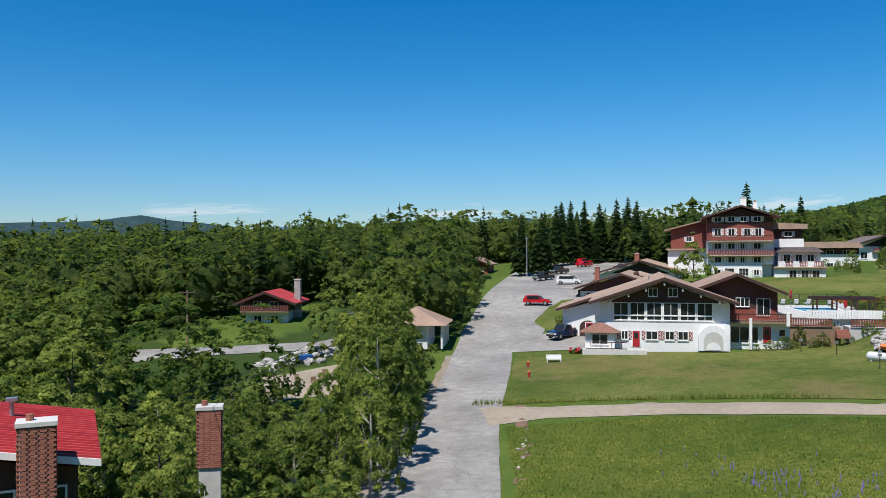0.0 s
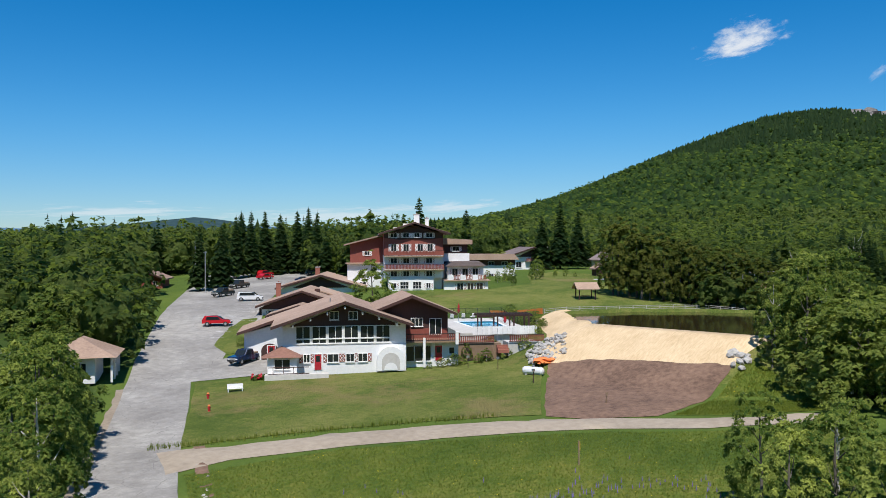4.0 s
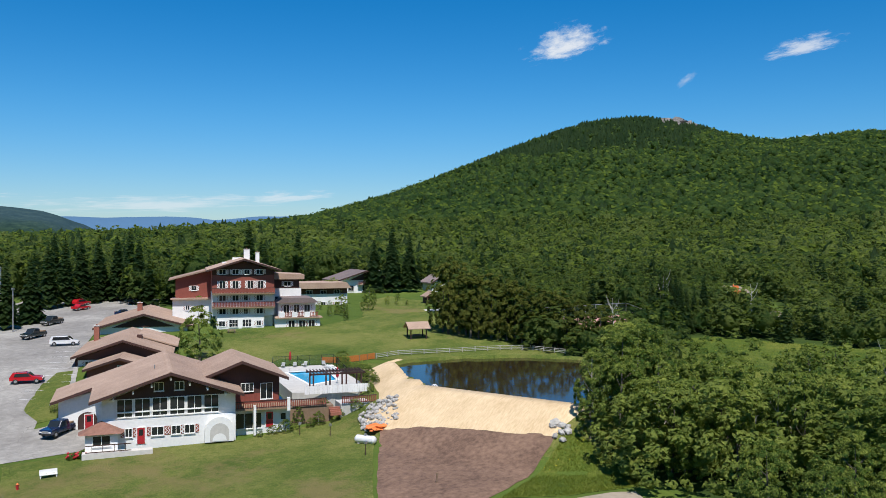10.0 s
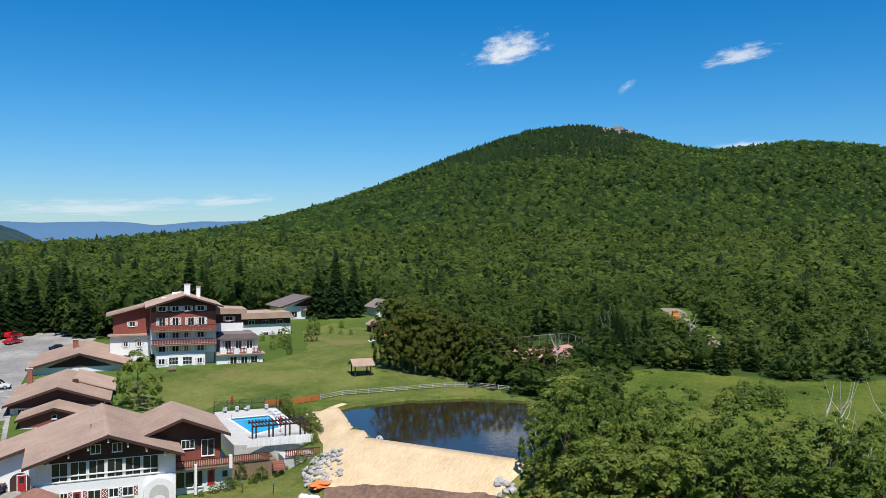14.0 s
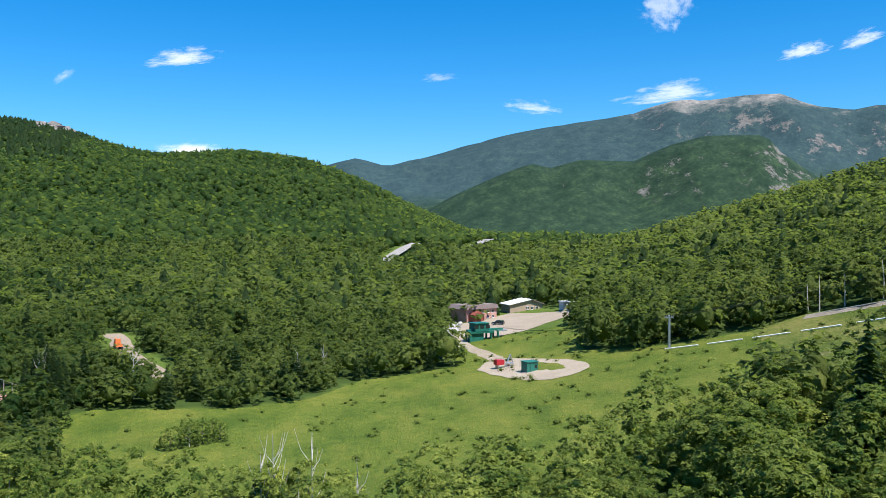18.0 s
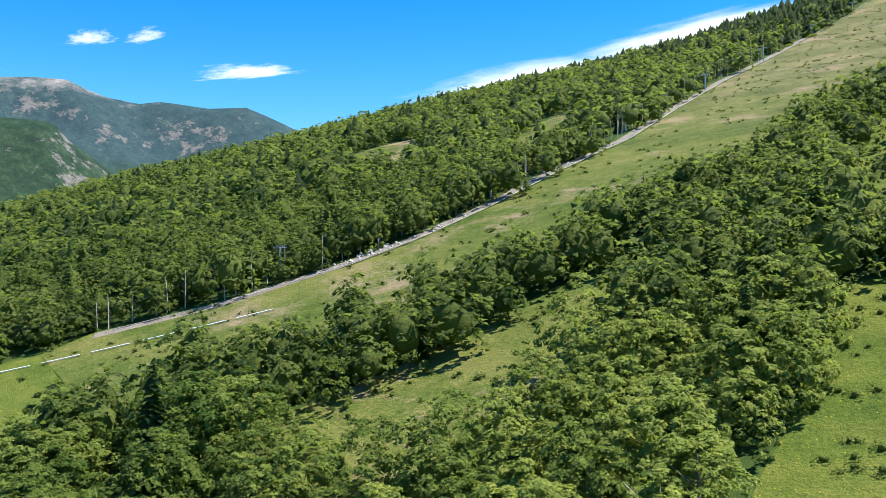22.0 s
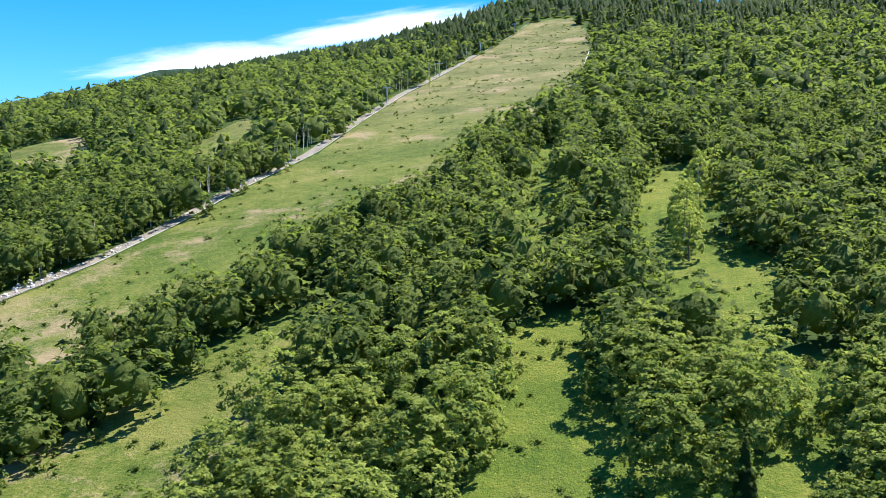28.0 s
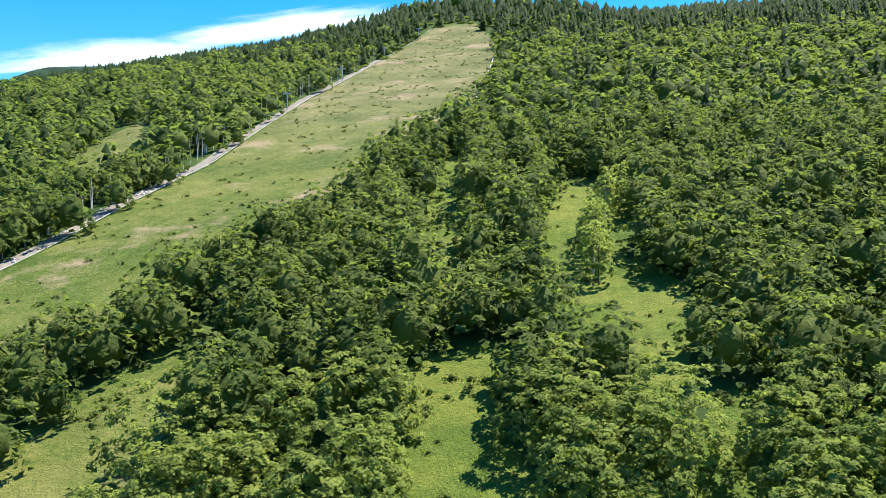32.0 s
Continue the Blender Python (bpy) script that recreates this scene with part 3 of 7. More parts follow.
FAR_ROAD, FAR_ROAD_TWO = ribbon(HIGHWAY, 15), ribbon(HIGHWAY_TWO, 14)
TRACK_LINE = [(280, 76), (264, 68), (242, 62), (224, 52), (213, 43)]
TRACK_EAST = ribbon(TRACK_LINE, 7)
SIDE_STRIP = [(320, -332), (312, -349), (298, -357), (224, -270), (235, -263), (241, -249)]
SIDE_STRIP_TWO = [(206, -309), (214, -345), (219, -380), (168, -301), (164, -270), (158, -240)]
SLOPE_RIM = [(178, -101), (160, -121), (147.5, -146), (141.5, -167), (139.5, -196), (140.5, -236), (138, -281), (145.5, -342), (152, -419), (153, -571)]
RIM_STRIP = ribbon(SLOPE_RIM, 2.2)
OPEN = [YARD_VIEW, RIM_STRIP, FAR_ROAD, FAR_ROAD_TWO, TRACK_EAST, SIDE_STRIP, SIDE_STRIP_TWO, TENNIS, PISTE, MEADOW, YARD, TRAIL, GLADE, GLADE_WEST, GLADE_UP, GLADE_TOP, RESORT, CHALET_YARD, FIREPIT, NEAR_HOUSE, CLUMP_GAP, CHALET_VIEW, SUMMIT_ROCK, SUMMIT_FACE]

# ---- ground, one sheet out to the horizon ----


# rings and rays, closer together where the land is seen
heads = np.concatenate([np.arange(-8, 200, 0.6), np.arange(200, 352, 4.0)])
rings = np.concatenate([np.linspace(0.05, 24, 10), 25 * np.exp(np.linspace(0, math.log(4980 / 25.0), 250))])
ga, gr = np.meshgrid(np.radians(heads), rings)
gx, gy = 0.5 + np.sin(ga) * gr, -0.5 + np.cos(ga) * gr
gz = ground(gx, gy) - 0.9 * (pond_edge(gx, gy) < 9)
index = np.arange(gx.size).reshape(gx.shape)
index = np.concatenate([index, index[:, :1]], 1)
quads = np.stack([index[:-1, :-1], index[1:, :-1], index[1:, 1:], index[:-1, 1:]], -1).reshape(-1, 4)[:, ::-1]


def ground_look(n):
    p = place(n)
    a, b, c = n.noise(p, 0.045, 5.0, 0.6), n.noise(p, 2.5, 4.0, 0.7), n.noise(p, 0.22, 3.0, 0.6)
    f = n.math("ADD", n.math("MULTIPLY", a, 0.5), n.math("ADD", n.math("MULTIPLY", b, 0.25), n.math("MULTIPLY", c, 0.25)))
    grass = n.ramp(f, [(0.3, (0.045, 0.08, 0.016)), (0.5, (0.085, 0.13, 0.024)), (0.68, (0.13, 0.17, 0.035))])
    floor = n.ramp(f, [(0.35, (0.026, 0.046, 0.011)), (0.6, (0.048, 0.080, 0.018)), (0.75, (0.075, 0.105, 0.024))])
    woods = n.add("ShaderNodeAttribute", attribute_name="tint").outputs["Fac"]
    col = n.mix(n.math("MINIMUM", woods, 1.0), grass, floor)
    # far ridges: mixed forest with bare rock on the summits, aerial haze painted in as blue
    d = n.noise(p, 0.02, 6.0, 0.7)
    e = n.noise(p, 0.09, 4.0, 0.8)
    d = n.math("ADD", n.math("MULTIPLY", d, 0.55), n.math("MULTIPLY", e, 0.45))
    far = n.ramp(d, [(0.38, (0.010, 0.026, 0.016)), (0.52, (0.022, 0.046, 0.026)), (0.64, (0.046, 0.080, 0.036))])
    # bluer, then paler tones with distance put the haze into the colour
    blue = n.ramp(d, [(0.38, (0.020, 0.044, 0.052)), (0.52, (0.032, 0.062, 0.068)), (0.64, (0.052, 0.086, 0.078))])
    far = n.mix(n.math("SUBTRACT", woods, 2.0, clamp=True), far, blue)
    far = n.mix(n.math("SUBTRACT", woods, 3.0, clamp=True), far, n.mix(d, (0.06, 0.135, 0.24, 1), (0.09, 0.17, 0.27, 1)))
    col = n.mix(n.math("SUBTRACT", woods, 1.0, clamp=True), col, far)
    z = n.add("ShaderNodeSeparateXYZ", {0: p}).outputs[2]
    s = n.noise(p, 0.006, 6.0, 0.75)
    up = n.add("ShaderNodeMapRange", {0: n.math("ADD", z, n.math("MULTIPLY", s, 420.0)), 1: 860.0, 2: 960.0, 3: 0.0, 4: 0.85}).outputs[0]
    rock = n.ramp(n.noise(p, 0.05, 5.0, 0.7), [(0.3, (0.16, 0.15, 0.14)), (0.7, (0.36, 0.33, 0.30))])
    col = n.mix(up, col, rock)
    lean = n.add("ShaderNodeSeparateXYZ", {0: n.add("ShaderNodeNewGeometry").outputs["Normal"]}).outputs[2]
    crag = n.math("ADD", n.math("SUBTRACT", 1.0, lean), n.math("MULTIPLY", n.math("SUBTRACT", n.noise(p, 0.014, 6.0, 0.8), 0.5), 0.9))
    cliff = n.math("MULTIPLY", n.add("ShaderNodeMapRange", {0: crag, 1: 0.285, 2: 0.33, 3: 0.0, 4: 0.85}).outputs[0], n.math("SUBTRACT", woods, 1.0, clamp=True))
    col = n.mix(cliff, col, n.mix(1.0, rock, (0.60, 0.60, 0.61, 1), "MULTIPLY"))
    return shiny(n, col, 0.9, 0.0, n.math("ADD", b, c), 0.25, 0.1)


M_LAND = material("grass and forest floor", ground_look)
is_open = np.zeros(gx.shape, bool)
for ring in OPEN:
    if ring is not CHALET_VIEW:
        is_open |= inside(gx, gy, ring)
reach = np.hypot(gx, gy)
# 0 grass, 1 woods, 2 far forest, 3 and 4 the haze-blue tints
cover_and_haze = np.where(is_open, 0.0, 1.0) + (np.clip((reach - 1500) / 900, 0, 1) + np.clip((reach - 3450) / 300, 0, 1) + np.clip((reach - 4350) / 100, 0, 1) * (ga < 1.1)) * (~is_open)
land = new("ground", mesh_of("ground", np.stack([gx, gy, gz], -1).reshape(-1, 3), quads, M_LAND, cover_and_haze.ravel()))
for p in land.data.polygons:
    p.use_smooth = True
tagged(land, "rolling grassy and wooded land rising to mountains", "ground", "", "structure")

drape("meadow", MEADOW, 0.10, M_MEADOW, 6.0, "bright green grassy meadow below the ski slope", "meadow")
drape("ski_slope", PISTE, 0.12, M_PISTE, 8.0, "broad grassy ski slope with bare brown patches", "ski slope")
drape("yard", [(281, -33), (303, -38), (306, -46), (323, -62), (302, -80), (290, -80), (278, -66), (267.5, -55.6), (263, -47.8), (261, -33)], 0.10, M_DIRT, 5.0, "dusty brown dirt yard below the lift", "yard")
drape("trail", [(97, -70), (87, -97), (84, -109), (82, -123), (76, -144), (64, -138), (60.5, -118), (59, -100), (57, -86), (58, -68)], 0.10, M_PISTE, 3.0, "narrow grassy ski trail between rows of trees", "trail")
drape("slope_rim", RIM_STRIP, 0.16, M_RUBBLE, 3.0, "bare rubble strip between the ski slope and the trees", "bank")
for ring in (SUMMIT_ROCK, SUMMIT_FACE):
    drape("rock_face", ring, 2.5, M_STONE, 9.0, "bare grey rock on the wooded summit", "rock")
for line in (HIGHWAY, HIGHWAY_TWO):
    drape("highway", ribbon(line, 4.5), 3.0, M_ASPHALT, 12.0, "pale grey highway curving through the forest", "road")
drape("gravel_track", ribbon(TRACK_LINE, 3.2), 0.12, M_DIRT, 6.0, "grey gravel track between thickets", "road")
for ring in (SIDE_STRIP, SIDE_STRIP_TWO):
    drape("side_trail", ring, 0.3, M_PISTE, 8.0, "dry grassy strip cut through the forest", "trail")
for ring in (GLADE, GLADE_WEST, GLADE_UP, GLADE_TOP):
    drape("glade", ring, 0.10, M_MEADOW, 4.0, "sunlit grassy glade among broadleaf trees", "glade")

drape("glade", [(9, -106), (-7, -104), (-13, -94), (-14, -60), (0, -60), (6, -90)], 0.07, M_MEADOW, 3.0, "sunlit grassy glade among broadleaf trees", "glade")
CLEARING = [(72, 41.6), (79, 41.8), (86.6, 42), (88.5, 41.5), (87, 37), (84.5, 32), (81.8, 31), (76, 36)]
drape("clearing", CLEARING, 0.09, M_MEADOW, 2.0, "bright green grassy clearing beside the bare soil", "clearing")

# ---- trees ----


def rough_ball(rng, level=1):
    bm = bmesh.new()
    bmesh.ops.create_icosphere(bm, subdivisions=level, radius=1.0)
    v = np.array([x.co[:] for x in bm.verts])
    f = np.array([[x.index for x in face.verts] for face in bm.faces])
    bm.free()
    return v, f


def leaves(rng, centres, bough, size, upright=0.35):
    """Leaf sprays: small triangles round the centres, half turned to the way their bough faces."""
    n = len(centres)
    d = rng.normal(size=(n, 3)) * 0.4 + bough * 0.9
    d[:, 2] += upright
    d /= np.linalg.norm(d, axis=1)[:, None]
    a = np.cross(d, rng.normal(size=(n, 3)))
    a /= np.linalg.norm(a, axis=1)[:, None] + 1e-9
    b = np.cross(d, a)
    s = (size * rng.uniform(0.55, 1.45, n))[:, None]
    v = np.stack([centres - a * s, centres + a * s * 0.7 - b * s * 0.8, centres + a * s * 0.5 + b * s * 0.9], 1).reshape(-1, 3)
    face = np.cross(v[1::3] - v[0::3], v[2::3] - v[0::3])
    f = np.arange(3 * n).reshape(n, 3)
    turn = np.sum(face * d, 1) < 0
    f[turn] = f[turn][:, ::-1]
    soft = d * 0.25 + bough * 0.65 + np.array((0, 0, 0.42))
    soft /= np.linalg.norm(soft, axis=1)[:, None]
    return v, f, np.repeat(soft, 3, 0)


def broadleaf(seed, height, radius, count, size, core=1, low=0.04, top=1.0, knobs=34, fill=0.70, flat=0.62):
    """Crown of a broadleaf tree: rounded boughs set over a dome, each clothed in leaf sprays."""
    rng = np.random.default_rng(seed)
    # boughs spread evenly over the dome, the lowest hanging under its widest part
    i = np.arange(knobs) + 0.5
    up = 1 - i / knobs * 1.82
    turn = i * 2.39996 + rng.uniform(0, 6.28)
    side = np.sqrt(np.maximum(1 - up ** 2, 0))
    d = np.stack([side * np.cos(turn), side * np.sin(turn), up], 1) + rng.normal(0, 0.12, (knobs, 3))
    d /= np.linalg.norm(d, axis=1)[:, None]
    mid = height * (low + (1 - low) * 0.40)

    def dome(v):
        k = 1 + 0.34 * np.array([noise.noise(Vector(p) * 1.9 + Vector((seed * 1.7, 0, 0))) for p in v])
        skirt = np.clip(0.92 / np.maximum(np.sqrt(np.maximum(1 - v[:, 2] ** 2, 0)), 0.55), 1.0, 1.5)
        w = radius * k * np.where(v[:, 2] > 0, 1 - (1 - top) * v[:, 2], skirt)
        return np.stack([v[:, 0] * w, v[:, 1] * w, mid + v[:, 2] * k * np.where(v[:, 2] > 0, height - mid, mid - height * low)], 1)

    heart = np.array((0, 0, mid))
    bough_at = (dome(d) - heart) * rng.uniform(0.70, 0.90, (knobs, 1)) + heart
    bough_r = radius * math.sqrt(2.9 / knobs) * rng.uniform(0.75, 1.25, knobs)
    face = d * 0.8 + np.array((0, 0, 0.40))
    face /= np.linalg.norm(face, axis=1)[:, None]
    bv, bf = rough_ball(rng, core)
    inner = (dome(bv) - heart) * fill + heart + rng.normal(0, 0.03 * radius, bv.shape)
    n = bv.copy()
    if not count:
        return inner, bf, n
    if not fill:
        inner, bf, n = inner[:0], bf[:0], n[:0]
    pick = rng.choice(knobs, count, p=bough_r ** 2 / np.sum(bough_r ** 2))
    g = rng.normal(size=(count, 3))
    g /= np.linalg.norm(g, axis=1)[:, None]
    g = g * 0.85 + face[pick]
    g /= np.linalg.norm(g, axis=1)[:, None]
    at = bough_at[pick] + g * bough_r[pick][:, None] * np.array((1, 1, flat)) * rng.uniform(0.70, 1.22, (count, 1))
    v, f, ln = leaves(rng, at, g, size)
    return np.concatenate([inner, v]), np.concatenate([bf, f + len(inner)]), np.concatenate([n, ln])


def bough_normals(v, f):
    """Shading of a conifer: turned outwards and up, as its boughs lie."""
    n = np.column_stack([v[:, 0], v[:, 1], np.hypot(v[:, 0], v[:, 1]) * 0.5 + 0.3])
    n /= np.linalg.norm(n, axis=1)[:, None]
    side = np.sum(np.cross(v[f[:, 1]] - v[f[:, 0]], v[f[:, 2]] - v[f[:, 0]]) * n[f].mean(1), 1) < 0
    f = f.copy()
    f[side] = f[side][:, ::-1]
    return v, f, n


def cone_spruce(seed, height, radius, tiers, sides):
    """Crown of a spruce far off: ragged skirts that shorten to the tip."""
    rng = np.random.default_rng(seed)
    vs, fs, k = [], [], 0
    for i in range(tiers):
        z0, z1 = height * (0.05 + 0.85 * i / tiers), height * min(1.0, 0.05 + 0.85 * (i + 1.7) / tiers)
        r = radius * (1 - 0.85 * i / tiers)
        a = np.arange(sides) * math.tau / sides + rng.uniform(0, 3)
        rr = r * rng.uniform(0.45, 1.3, sides)
        v = np.concatenate([np.stack([np.cos(a) * rr, np.sin(a) * rr, z0 + rng.uniform(-0.06, 0.06, sides) * height], 1), [(0, 0, z1)]])
        f = np.stack([np.arange(sides), (np.arange(sides) + 1) % sides, np.full(sides, sides)], 1)
        vs.append(v), fs.append(f + k)
        k += len(v)
    return bough_normals(np.concatenate(vs), np.concatenate(fs))


def spruce(seed, height, radius, tiers, per, size):
    """Crown of a spruce: drooping boughs in tiers that shorten to the tip."""
    rng = np.random.default_rng(seed)
    vs, fs, k = [], [], 0
    for i in range(tiers):
        h = 0.08 + 0.9 * (i / tiers) ** 0.92
        r = radius * (1 - h) ** 0.85 * rng.uniform(0.82, 1.12) + 0.15
        m = max(4, int(per * (0.35 + 0.65 * (1 - h))))
        a = rng.uniform(0, math.tau) + np.arange(m) * math.tau / m + rng.uniform(-0.25, 0.25, m)
        rr = r * rng.uniform(0.7, 1.1, m)
        z = height * h + rng.uniform(-0.3, 0.3, m) * height / tiers
        side = np.stack([-np.sin(a), np.cos(a), 0 * a], 1)
        out = np.stack([np.cos(a), np.sin(a), 0 * a], 1)
        base = np.stack([0 * a, 0 * a, z + r * 0.22], 1)
        tip = out * rr[:, None] + np.stack([0 * a, 0 * a, z - rr * 0.28], 1)
        midp = out * rr[:, None] * 0.6 + np.stack([0 * a, 0 * a, z + rr * 0.02], 1)
        w = (rr * 0.30 + 0.12)[:, None] * size
        v = np.stack([base, midp - side * w, tip, midp + side * w - np.array((0, 0, 0.1))], 1).reshape(-1, 3)
        q = np.arange(4 * m).reshape(m, 4)
        vs.append(v), fs.append(np.concatenate([q[:, [0, 1, 2]], q[:, [0, 2, 3]]]) + k)
        k += len(v)
    tipv = np.array([(0.12, 0, height * 0.9), (-0.06, 0.1, height * 0.9), (-0.06, -0.1, height * 0.9), (0, 0, height)])
    vs.append(tipv), fs.append(np.array([(0, 1, 3), (1, 2, 3), (2, 0, 3)]) + k)
    return bough_normals(np.concatenate(vs), np.concatenate(fs))


def trunk_mesh(seed, height, base, mat, limbs=5, lean=0.05):
    rng = random.Random(seed)
    bm = tube([(0, 0, -0.6), (height * lean * 0.3, 0, height * 0.3), (height * lean * 0.2, height * lean * 0.4, height * 0.62), (0, height * lean * 0.3, height * 0.9)],
              [base * 1.15, base * 0.8, base * 0.5, base * 0.12], 7)
    for i in range(limbs):
        z = height * rng.uniform(0.32, 0.7)
        a = i * 2.4 + rng.uniform(-0.4, 0.4)
        r = height * rng.uniform(0.14, 0.24)
        tube([(0, 0, z), (math.cos(a) * r * 0.5, math.sin(a) * r * 0.5, z + r * 0.35), (math.cos(a) * r, math.sin(a) * r, z + r * 0.9)],
             [base * 0.35, base * 0.24, base * 0.07], 5, bm)
    me = bpy.data.meshes.new("trunk")
    bm.to_mesh(me)
    bm.free()
    me.materials.append(mat)
    return me


def make_tree(name, crown, trunk, label):
    t = thing(name, Matrix(), label, "tree")
    for part_name, me in (("trunk", trunk), ("crown", crown)):
        ob = new(part_name, me)
        ob.parent = t
    return t


BROAD, SPRUCES, CEDARS = [], [], []
for i in range(7):
    v, f, nn = broadleaf(40 + i, 10.0, 2.9 + 0.25 * (i % 4), 5600, 0.135, 1, 0.0, 0.95 - 0.18 * (i % 3), 84 + 9 * (i % 3), 0, 0.85)
    BROAD.append(make_tree("broadleaf_tree", mesh_of("crown", v, f, M_LEAF, None, nn), trunk_mesh(i, 9.2, 0.17, M_BIRCH if i % 4 == 1 else M_BARK),
                           "leafy green broadleaf tree with a rounded crown"))
for i in range(4):
    v, f, nn = spruce(70 + i, 12.0, 2.5 + 0.3 * (i % 3), 26, 15, 1.0)
    SPRUCES.append(make_tree("spruce_tree", mesh_of("crown", v, f, M_NEEDLE, None, nn), trunk_mesh(30 + i, 11.0, 0.16, M_BARK, 0, 0.0), "dark green spruce with drooping boughs"))
for i in range(3):
    v, f, nn = broadleaf(90 + i, 12.0, 2.3, 2800, 0.18, 1, 0.0, 0.75, 80, 0, 1.3)
    CEDARS.append(make_tree("cedar_tree", mesh_of("crown", v, f, M_CEDAR, None, nn), trunk_mesh(50 + i, 10.0, 0.18, M_BARK, 0, 0.0), "tall brownish green cedar in a clipped row"))
used = set()


def plant(kind, i, x, y, size, turn, wide=1.0, label="", group=""):
    m = Matrix.Translation((x, y, lie(x, y))) @ Matrix.Rotation(turn, 4, "Z") @ Matrix.Diagonal((size * wide, size * wide, size, 1))
    src = kind[i % len(kind)]
    if src.name in used:
        t = copy_thing(src, Matrix())
    else:
        used.add(src.name)
        t = src
    t.matrix_basis = m
    # southern trees get a lighter leaf colour in place of sun shining through them
    tone = min(1.0, max(0.0, random.Random(int(x * 97 + y * 31)).gauss(0.07 + 0.85 * float(step((-45 - y) / 60)), 0.24)))
    for c in t.children:
        c.color = (1.0, 1.0, 1.0, tone)
    return tagged(t, label, "", group)


def stature(x, y):
    """How tall the woods stand: low in the wet thickets by the meadow, lower still round the chalet."""
    x, y = np.asarray(x, float), np.asarray(y, float)
    wet = step((x - 120) / 20) * step((y + 28) / 10) * step((300 - x) / 60) * step((130 - y) / 40)
    tall = step((y - 120) / 50) * step((340 - np.hypot(x, y)) / 50)
    return 1 - 0.30 * wet + 0.22 * tall


def grid_points(rng, r0, r1, a0, a1, gap):
    """Jittered places in a ring sector, headings a0 to a1."""
    n = int(r1 / gap) + 1
    x, y = np.meshgrid(np.arange(-n, n + 1) * gap, np.arange(-n, n + 1) * gap)
    x, y = x.ravel() + rng.uniform(-0.42, 0.42, x.size) * gap, y.ravel() + rng.uniform(-0.42, 0.42, y.size) * gap
    r, a = np.hypot(x, y), np.degrees(np.arctan2(x, y))
    a = np.where(a < -150, a + 360, a)
    ok = (r >= r0) & (r < r1) & (a > a0) & (a < a1)
    x, y = x[ok], y[ok]
    for ring in OPEN:
        ok = ~inside(x, y, ring)
        x, y = x[ok], y[ok]
    return x, y


def soft_noise(x, y, scale, seed):
    return np.array([noise.noise(Vector((a * scale, b * scale, seed))) for a, b in zip(x, y)])


def conifer_share(x, y):
    """Where spruces stand: north of the inn, and on the upper hillsides."""
    z = ground(x, y)
    z = z + 60 * (ripple(x, y, 300.0, 5) - 0.5)
    base = 0.03 + 0.10 * step((np.hypot(x, y) - 120) / 40) + 0.13 * step((y - 100) / 60) * step((520 - np.hypot(x, y)) / 90) + 0.94 * step((z - 152) / 25) * step((y + 100) / 60) * step((1.9 * y - 0.55 * x) / 120) + 0.5 * step((z - 212) / 25) * step((y + 100) / 60) + 0.85 * step((z - 150) / 45) * step((-y - 300) / 80)
    return np.clip(base, 0, 0.95)


def woods(name, x, y, wide, tall, templates, mat, rng, label):
    """Many trees joined, from a few crown shapes."""
    vs, fs, ts, ns, k = [], [], [], [], 0
    z = ground(x, y)
    pick = rng.integers(0, len(templates), len(x))
    for j, (tv, tf, tn) in enumerate(templates):
        sel = np.where(pick == j)[0]
        if not len(sel):
            continue
        m = len(sel)
        s = rng.uniform(0.7, 1.25, m)
        h = s * rng.uniform(0.88, 1.15, m)
        a = rng.uniform(0, math.tau, m)
        c, sn = np.cos(a), np.sin(a)
        low = stature(x[sel], y[sel])
        s, h = s * (0.4 + 0.6 * low), h * low
        w = s * wide
        vx = (tv[None, :, 0] * c[:, None] - tv[None, :, 1] * sn[:, None]) * w[:, None] + x[sel][:, None]
        vy = (tv[None, :, 0] * sn[:, None] + tv[None, :, 1] * c[:, None]) * w[:, None] + y[sel][:, None]
        h = h * (1 - 0.16 * step((y[sel] - 130) / 60) * step((260 - y[sel]) / 60) * (mat == M_NEEDLE_WOODS))
        vz = tv[None, :, 2] * (h * tall)[:, None] + z[sel][:, None]
        vs.append(np.stack([vx, vy, vz], -1).reshape(-1, 3))
        fs.append((tf[None] + (np.arange(m) * len(tv))[:, None, None]).reshape(-1, 3) + k)
        if tn is not None:
            ns.append(np.stack([tn[None, :, 0] * c[:, None] - tn[None, :, 1] * sn[:, None], tn[None, :, 0] * sn[:, None] + tn[None, :, 1] * c[:, None],
                                np.repeat(tn[None, :, 2], m, 0)], -1).reshape(-1, 3))
        # random patches, plus a southward lightening that paints in the brighter light there
        patch = 0.7 * (ripple(x[sel], y[sel], 90.0, 2) - 0.5) - 0.09 + 0.30 * step((-40 - y[sel]) / 60)
        ts.append(np.repeat(np.clip(rng.normal(0.47, 0.25, m) + patch, 0, 1), len(tv)))
        k += m * len(tv)
    if not vs:
        return
    ob = new(name, mesh_of(name, np.concatenate(vs), np.concatenate(fs), mat, np.concatenate(ts), np.concatenate(ns) if ns else None))
    tagged(ob, label, "woods", "", "stuff")


rng = np.random.default_rng(5)
